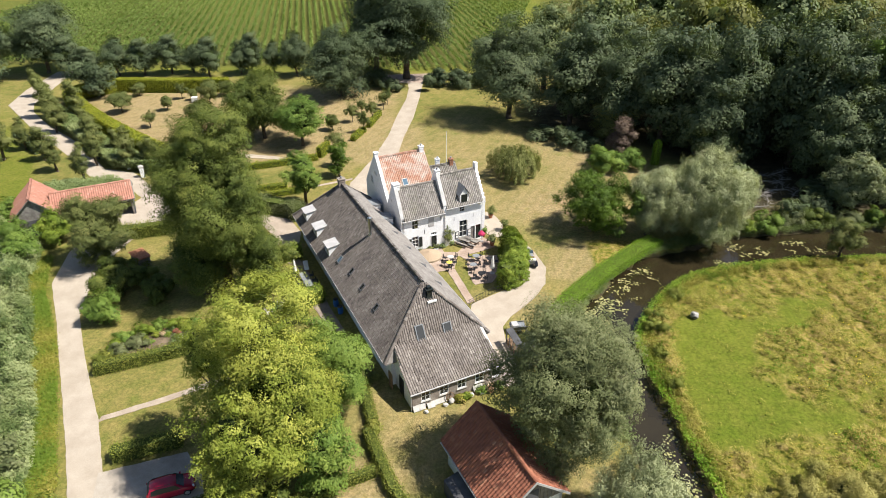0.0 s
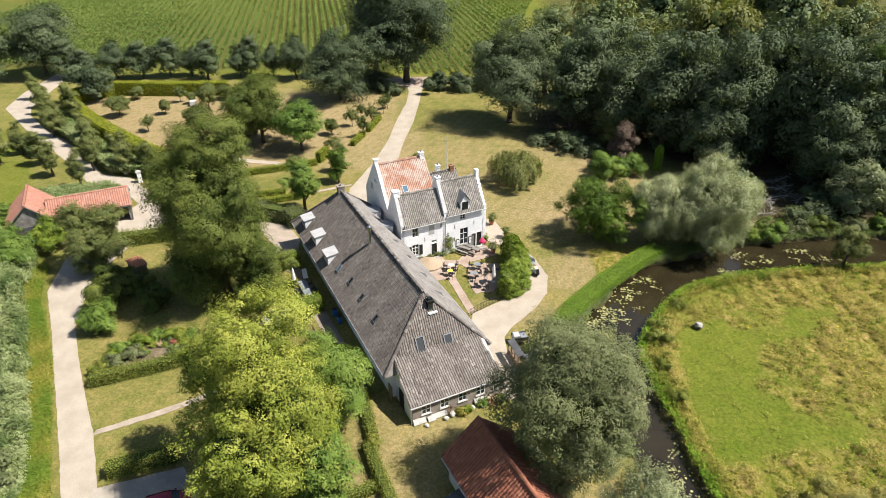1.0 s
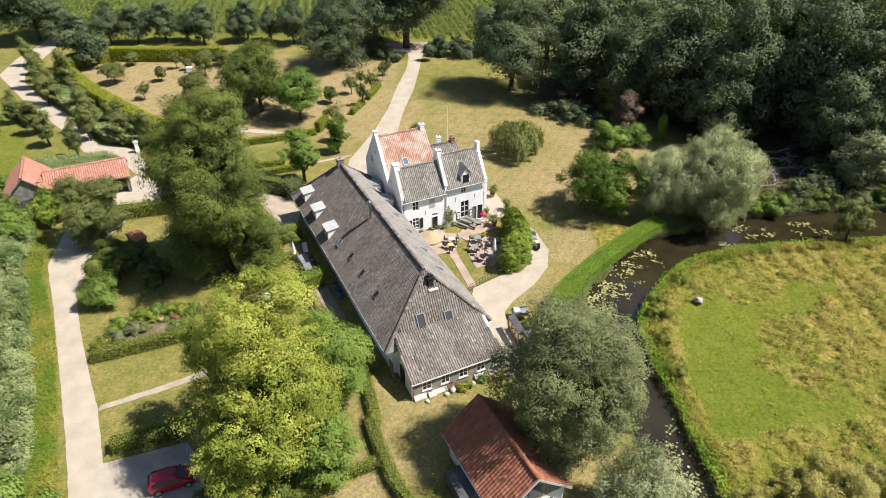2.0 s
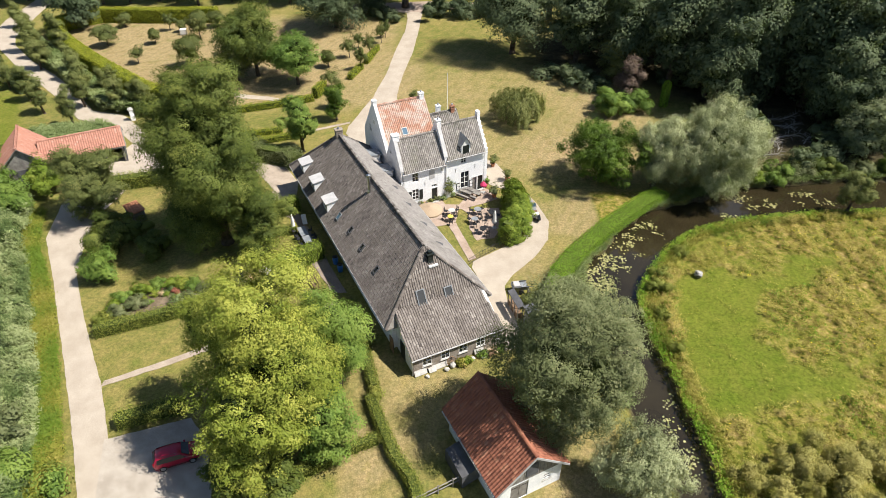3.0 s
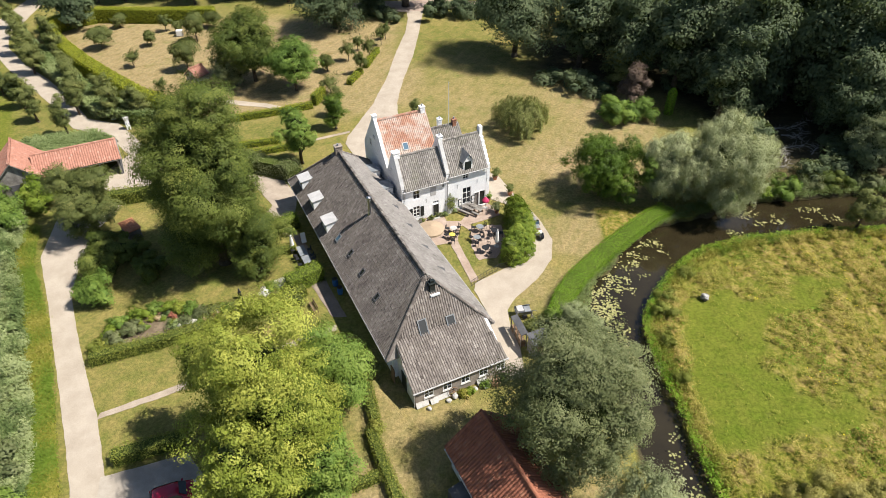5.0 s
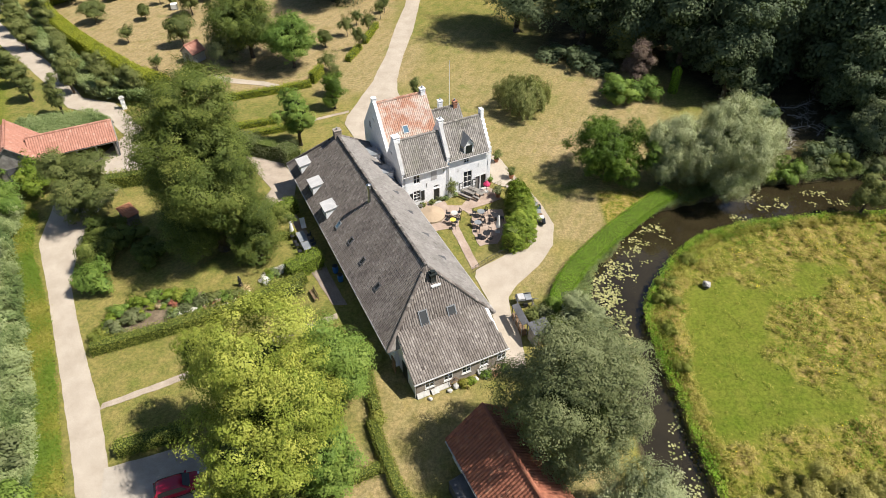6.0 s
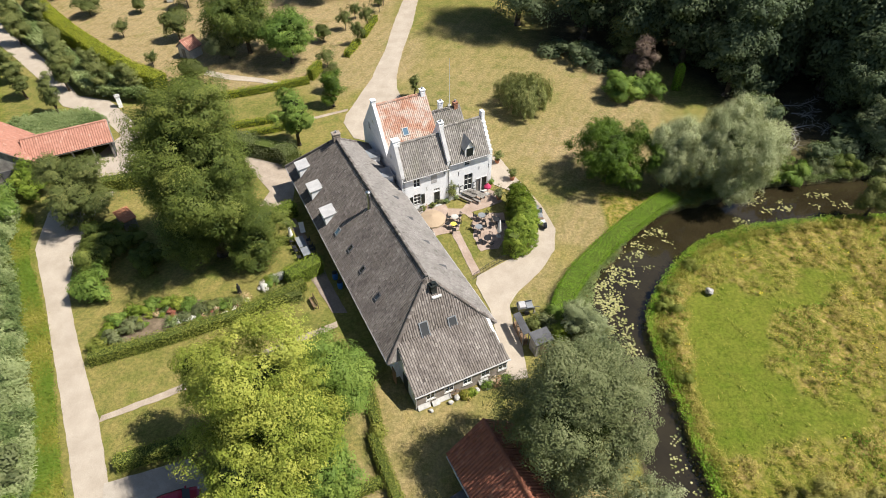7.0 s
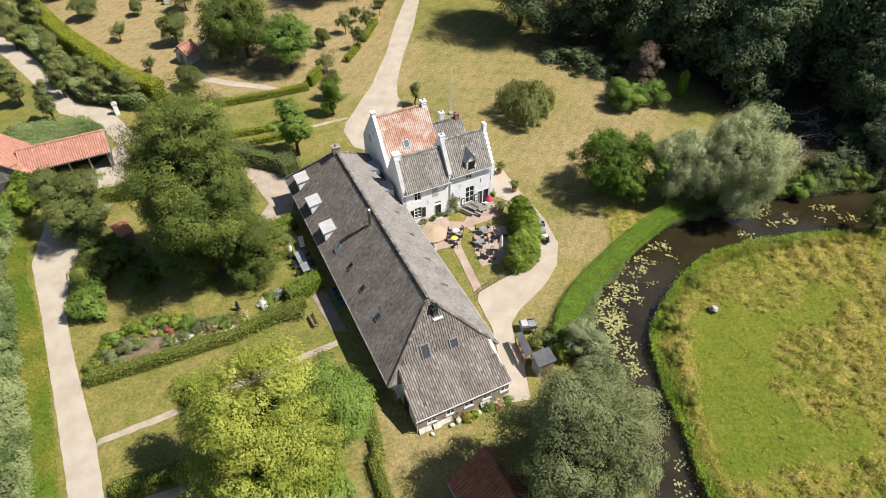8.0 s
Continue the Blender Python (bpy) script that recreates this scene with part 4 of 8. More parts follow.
def farmhouse():
    f = thing("farmhouse", SITE, "long farmhouse with a steep weathered grey pantile hipped roof", "farmhouse")
    rng = np.random.default_rng(11)
    Z, E, EV = 8.55, 3.2, 5.35               # ridge height, eave height, eave overhang
    y0, y1 = 0.2, 24.0
    sl = (Z - E) / EV
    # walls with window openings along the front
    fw = [(0.85 + i * 1.8, 1.75 + i * 1.8, 0.75, 1.82) for i in range(5)]
    bm = wall_holes(bmesh.new(), (-4.2, -6.5, 0), (1, 0, 0), (0, 0, 1), (0, 0.35, 0), 8.95, 2.08, fw)
    part("front_wall", bm, "grey_brick", f, "low weathered brick front wall under the roof")
    holes = [(3.0 + i * 4.1, 4.0 + i * 4.1, 0.9, 2.2) for i in range(7)]
    part("side_wall", wall_holes(bmesh.new(), (-4.6, -2.6, 0), (0, 1, 0), (0, 0, 1), (0.35, 0, 0), 30.7, 3.85, holes), "limewash", f)
    part("side_wall", boxes((4.25, 4.6, -2.6, 28.1, 0, 3.85)), "limewash", f)
    part("end_wall", boxes((-4.25, 4.25, 27.75, 28.1, 0, 3.85)), "limewash", f)
    bm = prism(bmesh.new(), [(-4.2, -6.15, 0), (-4.2, -2.6, 0), (-4.2, -2.6, 4.0), (-4.2, -6.15, 2.1)], (0.35, 0, 0))
    part("side_wall", bm, "limewash", f, "white side wall of the low front bay")
    bm = prism(bmesh.new(), [(4.4, -6.15, 0), (4.4, -2.6, 0), (4.4, -2.6, 4.0), (4.4, -6.15, 2.1)], (0.35, 0, 0))
    part("side_wall", bm, "limewash", f)
    part("return_wall", boxes((-4.25, -3.85, -2.6, -2.25, 0, 3.9)), "limewash", f)
    for h in fw:
        window(f, at(-4.2 + (h[0] + h[1]) / 2, -6.46, h[2], FRONT), h[1] - h[0], h[3] - h[2], (1, 1))
    for h in holes:
        window(f, at(-4.54, -2.6 + (h[0] + h[1]) / 2, h[2], LEFT), 1.0, 1.3, (1, 2))
    part("door", boxes((-4.26, -4.18, -4.6, -3.6, 0.02, 2.0), bevel=0.02), "dark_paint", f)
    part("shutter", boxes((-4.95, -4.85, -3.55, -2.75, 0.3, 2.1), bevel=0.02), "brown_wood", f, "brown board leaning on the wall")
    # boarded underside of the roof
    A, B = (0, y0, Z), (0, y1, Z)
    fl, fr, bl, br = (-EV, -3.15, E), (EV, -3.15, E), (-EV, 28.9, E), (EV, 28.9, E)
    kz = 4.35
    ky = y0 - (Z - kz) * (y0 + 3.15) / (Z - E)
    kx = (Z - kz) / sl
    ll, lr = (-4.4, -6.6, 2.05), (4.95, -6.6, 2.05)
    drop = Vector((0, 0, -0.14))
    bm = bmesh.new()
    for poly in ((A, B, bl, fl), (B, A, fr, br), (B, br, bl), (A, fl, fr), ((-kx, ky, kz), ll, lr, (kx, ky, kz))):
        prism(bm, [Vector(p) + Vector((0, 0, -0.03)) for p in poly], drop)
    part("roof_deck", bm, "old_wood", f)
    # pantiles, slope by slope
    L = math.hypot(EV, Z - E)

    def hips(s, t):                        # s along from y=-3.15, t up the slope
        k = t / L
        return (s > k * (3.15 + y0) - 0.1) & (s < 32.05 - k * (28.9 - y1) + 0.1)
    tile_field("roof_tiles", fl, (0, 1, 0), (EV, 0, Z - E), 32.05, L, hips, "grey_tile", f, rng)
    # eastern slope: sunlight is part of this tile's colour
    tile_field("roof_tiles", fr, (0, 1, 0), (-EV, 0, Z - E), 32.05, L, hips, "sun_slope_tile", f, rng)
    Lf = math.hypot(y0 + 3.15, Z - E)
    tile_field("roof_tiles", fl, (1, 0, 0), (0, y0 + 3.15, Z - E), 2 * EV, Lf, lambda s, t: (s > t / Lf * EV) & (s < 2 * EV - t / Lf * EV) & (t > Lf * (kz - E) / (Z - E) - 0.1), "grey_tile", f, rng)
    Lb = math.hypot(28.9 - y1, Z - E)
    tile_field("roof_tiles", bl, (1, 0, 0), (0, y1 - 28.9, Z - E), 2 * EV, Lb, lambda s, t: (s > t / Lb * EV) & (s < 2 * EV - t / Lb * EV), "grey_tile", f, rng)
    Ll = math.hypot(ky + 6.6, kz - 2.05)
    tile_field("roof_tiles", (-4.4, -6.6, 2.05), (1, 0, 0), (0, ky + 6.6, kz - 2.05), 9.35, Ll, lambda s, t: (s > t / Ll * (4.4 - kx)) & (s < 9.35 - t / Ll * (4.95 - kx)), "grey_tile", f, rng)
    up = Vector((0, 0, 0.05))
    for p, q in ((A, B), (fl, A), (fr, A), (bl, B), (br, B)):
        ridge_caps(f, Vector(p) + up, Vector(q) + up, "grey_tile")
    # gutters
    part("gutter", boxes((-EV - 0.12, -EV + 0.02, -3.2, 28.9, E - 0.12, E - 0.01), bevel=0.02), "pale_lead", f)
    part("gutter", boxes((EV - 0.02, EV + 0.12, -3.2, 28.9, E - 0.12, E - 0.01), bevel=0.02), "pale_lead", f)
    part("gutter", boxes((-4.45, 5.0, -6.72, -6.58, 1.93, 2.04), bevel=0.02), "pale_lead", f)
    part("downpipe", rod(bmesh.new(), (-4.32, -6.5, 0), (-4.32, -6.6, 1.95), 0.045), "pale_lead", f)
    chimney(f, 0, 24.1, 7.6, 9.15, 0.8, 0.65, "grey_brick", 1)
    # flat-topped dormers on the western slope
    for y in (25.7, 21.2, 16.5):
        bm = bmesh.new()
        xo, xi, zt = -4.6, -3.2, 5.05
        zb = Z + sl * xo
        for s in (-0.8, 0.72):
            prism(bm, [(xo, y + s, zb - 0.1), (xi + 0.25, y + s, Z + sl * (xi + 0.25) - 0.1), (xi, y + s, zt + 0.12), (xo, y + s, zt)], (0, 0.08, 0))
        box(bm, xo, xo + 0.08, y - 0.72, y + 0.72, zb - 0.1, zb + 0.2)
        d = part("dormer", bm, "limewash", f)
        part("dormer_roof", prism(bmesh.new(), [(xo - 0.15, y - 0.9, zt), (xo - 0.15, y + 0.9, zt), (xi + 0.2, y + 0.9, zt + 0.25), (xi + 0.2, y - 0.9, zt + 0.25)], (0, 0, 0.09)), "pale_lead", d)
        window(d, at(xo + 0.03, y, zb + 0.2, LEFT), 1.4, zt - zb - 0.2, (2, 0), sill=False)
    # flue, lantern, roof windows
    zf = Z - sl * 0.75
    bm = lathe(bmesh.new(), [(0.24, zf - 0.4), (0.22, zf + 0.05), (0.15, zf + 0.25), (0.15, zf + 1.5), (0.2, zf + 1.52), (0.2, zf + 1.6), (0.15, zf + 1.62), (0.15, zf + 1.74), (0.25, zf + 1.76), (0.25, zf + 1.96), (0.08, zf + 2.05)], 14, (-0.8, 12.05, 0))
    part("flue", bm, "steel", f, "steel flue with a round cowl")
    nl, ul = (-sl, 0, 1), (1, 0, sl)
    roof_window(f, (-3.95, 13.5, Z - sl * 3.95 + 0.04), ul, nl, 0.6, 0.85, "sky_pane")
    for y in (10.3, 7.0, 3.1):
        roof_window(f, (-3.7, y, Z - sl * 3.7 + 0.02), ul, nl, 0.55, 0.8, "pane", "felt")
    sf = (Z - E) / (y0 + 3.15)
    for x, y in ((-1.45, -2.2), (1.25, -2.45)):
        roof_window(f, (x, y, Z - sf * (y0 - y) + 0.06), (0, 1, sf), (0, -sf, 1), 0.85, 1.5)
    lan = part("vent_lantern", boxes((0.0, 0.5, -0.75, -0.3, 7.1, 8.1), (-0.1, 0.6, -0.85, -0.2, 8.1, 8.18), (0.08, 0.42, -0.68, -0.36, 8.18, 8.4)), "dark_paint", f, "small dark vent with a white base near the ridge")
    part("vent_base", boxes((-0.05, 0.85, -1.05, -0.8, 6.85, 7.0)), "white", lan)
    # two box dormers on the eastern slope, tucked against the white house
    for y in (20.3, 24.4):
        xo, xi, zt = 4.7, 3.5, 4.85
        zb = Z - sl * xo
        bm = bmesh.new()
        for q in (-0.8, 0.72):
            prism(bm, [(xo, y + q, zb - 0.1), (xi - 0.25, y + q, Z - sl * (xi - 0.25) - 0.1), (xi, y + q, zt + 0.12), (xo, y + q, zt)], (0, 0.08, 0))
        d = part("dormer", bm, "limewash", f)
        part("dormer_roof", prism(bmesh.new(), [(xo + 0.15, y - 0.9, zt), (xo + 0.15, y + 0.9, zt), (xi - 0.3, y + 0.9, zt + 0.22), (xi - 0.3, y - 0.9, zt + 0.22)], (0, 0, 0.09)), "lead", d)
    # small tile vents on the eastern slope
    for y in (3.6, 7.4, 11.4, 15.2):
        x = 3.3
        part("roof_vent", prism(bmesh.new(), [(x - 0.55, y, Z - sl * (x - 0.55) + 0.05), (x + 0.2, y - 0.24, Z - sl * (x + 0.2) + 0.04), (x + 0.2, y, Z - sl * (x + 0.2) + 0.3), (x + 0.2, y + 0.24, Z - sl * (x + 0.2) + 0.04)], (0.03, 0, 0.03)), "felt", f)
    return f


farmhouse()


# ---------------------------------------------------------------- the white house
def gable_wall(bm, x, thick, yf, yb, eave, ridge, yr, rise=0.35, steps=0):
    """A gable end at x: straight parapet, or stepped."""
    if not steps:
        pts = [(x, yf, 0), (x, yb, 0), (x, yb, eave + rise), (x, yr + 0.35, ridge + rise), (x, yr - 0.35, ridge + rise), (x, yf, eave + rise)]
    else:
        pts = [(x, yf, 0), (x, yb, 0)]
        for i in range(steps):
            z = eave + 0.35 + (ridge - eave) * i / steps
            ya, yn = yb + (yr - yb) * i / steps, yb + (yr - yb) * (i + 1) / steps
            zn = eave + 0.35 + (ridge - eave) * (i + 1) / steps
            pts += [(x, ya, z + (zn - z) * 0.55)] if i == 0 else []
            pts += [(x, yn, z + (zn - z) * 0.55), (x, yn, zn + (zn - z) * 0.55)] if i < steps - 1 else [(x, yr + 0.3, z + (zn - z) * 0.55), (x, yr + 0.3, ridge + 0.85), (x, yr - 0.3, ridge + 0.85)]
        front = []
        for i in range(steps):
            z = eave + 0.35 + (ridge - eave) * i / steps
            zn = eave + 0.35 + (ridge - eave) * (i + 1) / steps
            ya, yn = yf + (yr - yf) * i / steps, yf + (yr - yf) * (i + 1) / steps
            front += [(x, ya, z + (zn - z) * 0.55)] if i == 0 else []
            front += [(x, yn, z + (zn - z) * 0.55), (x, yn, zn + (zn - z) * 0.55)] if i < steps - 1 else [(x, yr - 0.3, z + (zn - z) * 0.55)]
        pts += front[::-1]
    prism(bm, pts, (thick, 0, 0))
    return bm


def shutter(parent, x, y, z, w, h):
    s = part("shutter", boxes((x - w / 2, x + w / 2, y - 0.06, y, z, z + h), bevel=0.015), "dark_paint", parent)
    part("panel", boxes((x - w / 2 + 0.07, x + w / 2 - 0.07, y - 0.075, y - 0.062, z + 0.1, z + h * 0.45), (x - w / 2 + 0.07, x + w / 2 - 0.07, y - 0.075, y - 0.062, z + h * 0.53, z + h - 0.1)), "white" if w > 0.44 else "dark_paint", s)


def manor():
    m = thing("manor_house", SITE, "whitewashed manor house with grey and orange roofs and stepped gable", "house")
    rng = np.random.default_rng(21)
    Y, YR, YB = 18.0, 20.25, 22.6
    XL, XM, XR = 5.2, 11.0, 16.6
    # facade, with its openings going through
    win = [("up", 6.55, 7.4, 3.45, 4.75), ("low", 6.5, 7.4, 0.95, 2.45), ("door", 9.1, 9.85, 0.02, 2.0), ("light", 9.1, 9.85, 2.1, 2.5), ("slot", 10.3, 10.62, 4.0, 4.6)]
    part("front_wall", wall_holes(bmesh.new(), (XL, Y, 0), (1, 0, 0), (0, 0, 1), (0, 0.4, 0), XM - XL, 5.1, [(a - XL, b - XL, c, d) for _, a, b, c, d in win]), "limewash", m)
    win2 = [("up", 13.05, 13.8, 4.45, 5.2), ("tall", 13.05, 14.2, 0.85, 3.2), ("grey", 14.7, 15.3, 0.02, 2.05), ("dark", 15.45, 16.15, 0.02, 2.1)]
    part("front_wall", wall_holes(bmesh.new(), (XM, Y, 0), (1, 0, 0), (0, 0, 1), (0, 0.4, 0), XR - XM, 5.5, [(a - XM, b - XM, c, d) for _, a, b, c, d in win2]), "limewash", m)
    for k, a, b, c, d in win + win2:
        x = (a + b) / 2
        if k in ("up", "low", "tall", "light", "slot"):
            window(m, at(x, Y + 0.1, c, FRONT), b - a, d - c, {"up": (1, 1), "low": (1, 2), "tall": (1, 2), "light": (2, 0), "slot": (1, 0)}[k], sill=k in ("low", "tall"))
        else:
            o = part("door", boxes((a, b, Y + 0.1, Y + 0.16, c, d), bevel=0.01), "old_wood" if k == "grey" else "dark_paint", m)
            part("door_frame", boxes((a - 0.09, a, Y - 0.03, Y + 0.2, 0, d + 0.08), (b, b + 0.09, Y - 0.03, Y + 0.2, 0, d + 0.08), (a, b, Y - 0.03, Y + 0.2, d, d + 0.08)), "white", o)
            part("door_handle", boxes((b - 0.12, b - 0.08, Y + 0.04, Y + 0.1, 1.0, 1.12)), "steel", o)
            part("step", boxes((a - 0.15, b + 0.15, Y - 0.35, Y, 0, 0.13), bevel=0.015), "stone", o)
    part("blind_window", boxes((8.75, 9.5, Y - 0.03, Y, 3.4, 4.7), bevel=0.01), "pale_lead", m, "whitewashed closed shutter")
    for x, w, z, h in ((6.22, 0.42, 0.9, 1.4), (7.68, 0.42, 0.9, 1.4), (12.72, 0.5, 0.75, 1.05), (14.5, 0.5, 0.75, 1.05)):
        shutter(m, x, Y, z, w, h)
    for x, z in ((8.2, 2.6), (10.9, 2.7), (12.3, 3.4), (15.0, 3.4), (12.3, 1.6), (16.3, 3.3)):
        part("wall_anchor", boxes((x - 0.02, x + 0.02, Y - 0.03, Y, z, z + 0.55)), "black", m)
    # other walls
    part("gable", gable_wall(bmesh.new(), XL - 0.05, 0.38, Y, YB, 4.85, 8.35, YR), "limewash", m, "whitewashed gable with a raised parapet")
    part("gable", gable_wall(bmesh.new(), XM - 0.18, 0.36, Y - 0.05, YB + 0.3, 5.4, 8.9, YR + 0.15, 0.4), "limewash", m, "parapet wall between two roofs")
    part("stepped_gable", gable_wall(bmesh.new(), XR - 0.3, 0.4, Y - 0.03, YB + 0.5, 5.2, 8.8, YR + 0.25, steps=8), "limewash", m, "white crow-stepped gable")
    part("back_wall", boxes((XL, XR, YB, YB + 0.4, 0, 4.9)), "limewash", m)
    # front roofs
    def roof(x0, x1, yf, yr, yb, ef, zr, mat, group):
        Lf = math.hypot(yr - yf, zr - ef)
        Lb = math.hypot(yb - yr, zr - ef)
        al = lambda s, t: s > -1
        bm = bmesh.new()
        prism(bm, [(x0, yf, ef - 0.02), (x1, yf, ef - 0.02), (x1, yr, zr - 0.02), (x0, yr, zr - 0.02)], (0, 0, -0.13))
        prism(bm, [(x0, yr, zr - 0.02), (x1, yr, zr - 0.02), (x1, yb, ef - 0.02), (x0, yb, ef - 0.02)], (0, 0, -0.13))
        part("roof_deck", bm, "old_wood", m)
        tile_field("roof_tiles", (x0, yf, ef), (1, 0, 0), (0, yr - yf, zr - ef), x1 - x0 - 0.1, Lf, al, mat, m, rng, 0.24, 0.3)
        tile_field("roof_tiles", (x0, yb, ef), (1, 0, 0), (0, yr - yb, zr - ef), x1 - x0 - 0.1, Lb, al, mat, m, rng, 0.24, 0.3)
        ridge_caps(m, (x0, yr, zr + 0.06), (x1, yr, zr + 0.06), mat, 0.14)
    roof(XL + 0.33, XM - 0.18, Y - 0.25, YR, YB + 0.1, 5.0, 8.3, "house_tile", 0)
    roof(XM + 0.18, XR - 0.3, Y - 0.25, YR + 0.15, YB + 0.5, 5.45, 8.9, "house_tile", 0)
    part("gutter", boxes((XL, XM, Y - 0.37, Y - 0.24, 4.88, 4.99), bevel=0.02), "pale_lead", m)
    part("gutter", boxes((XM, XR, Y - 0.37, Y - 0.24, 5.33, 5.44), bevel=0.02), "pale_lead", m)
    part("downpipe", rod(bmesh.new(), (XM, Y - 0.08, 0), (XM, Y - 0.08, 5.0), 0.05), "pale_lead", m)
    # parapet copings
    for x in (XL - 0.08, XM - 0.22):
        bm = bmesh.new()
        zr, ze, yf, yr = (8.35, 4.85, Y, YR) if x < 8 else (8.9, 5.4, Y - 0.05, YR + 0.15)
        r = 0.36 if x < 8 else 0.41
        prism(bm, [(x, yf - 0.03, ze + r), (x + 0.44, yf - 0.03, ze + r), (x + 0.44, yr - 0.3, zr + r), (x, yr - 0.3, zr + r)], (0, 0, 0.07))
        part("coping", bm, "pale_lead", m)
    
    chimney(m, XL + 0.3, YR, 8.2, 8.95, 0.8, 0.7, "limewash", 0)
    chimney(m, XM + 0.1, YR + 0.15, 8.8, 9.6, 0.55, 0.55, "limewash", 1)
    # dormer with a small gable
    dm = part("dormer", prism(bmesh.new(), [(13.08, 17.98, 5.6), (14.28, 17.98, 5.6), (14.28, 17.98, 6.85), (13.68, 17.98, 7.7), (13.08, 17.98, 6.85)], (0, 1.3, 0)), "white", m)
    for s in (-1, 1):
        part("dormer_roof", prism(bmesh.new(), [(13.68, 17.82, 7.86), (13.68 + s * 0.78, 17.82, 6.72), (13.68 + s * 0.78, 19.0, 6.72), (13.68, 19.75, 7.86)], (0, 0, 0.07)), "lead", dm)
    part("hatch", boxes((13.28, 14.08, 17.93, 17.97, 5.75, 6.85), bevel=0.01), "dark_paint", dm)
    # orange roof behind
    yr, zr = 26.35, 10.0
    part("roof_gable", gable_wall(bmesh.new(), 5.2, 0.38, 22.6, 30.1, 5.4, zr, yr, 0.3), "limewash", m, "tall whitewashed gable of the rear wing")
    part("roof_gable", gable_wall(bmesh.new(), 11.5, 0.35, 22.9, 29.8, 5.0, zr - 0.35, yr, -0.25), "limewash", m)
    part("back_wall", boxes((5.58, 11.5, 29.7, 30.1, 0, 5.4)), "limewash", m)
    roof(5.58, 12.0, 22.4, yr, 30.3, 5.35, zr, "red_tile", 1)
    chimney(m, 11.6, yr, 9.7, 10.55, 0.55, 0.55, "limewash", 1)
    part("finial", boxes((5.15, 5.65, yr - 0.25, yr + 0.25, zr + 0.3, zr + 0.75), (5.1, 5.7, yr - 0.3, yr + 0.3, zr + 0.75, zr + 0.83)), "limewash", m)
    s = (zr - 5.35) / (yr - 22.4)
    roof_window(m, (8.25, 23.9, 5.35 + s * 1.5 + 0.05), (0, 1, s), (0, -s, 1), 0.75, 0.95, "sky_pane", "pale_lead")
    for z, h, yy in ((6.2, 1.0, 27.6), (2.6, 1.2, 27.8), (2.6, 1.2, 25.2), (7.8, 0.5, 26.2)):
        window(m, at(5.17, yy, z, LEFT), 0.7, h, (1, 1), sill=False)
    window(m, at(5.12, 20.9, 6.3, LEFT), 0.35, 0.5, (0, 0), sill=False)
    # low rear wing
    part("rear_wing", boxes((11.9, 15.9, 23.4, 27.0, 0, 5.6)), "limewash", m)
    roof(12.0, 16.0, 23.2, 25.2, 27.2, 5.55, 7.85, "house_tile", 2)
    chimney(m, 15.4, 25.2, 7.5, 8.5, 0.5, 0.5, "red_brick", 1)
    chimney(m, 14.0, 26.4, 6.3, 8.3, 0.5, 0.5, "limewash", 1)
    return m


manor()


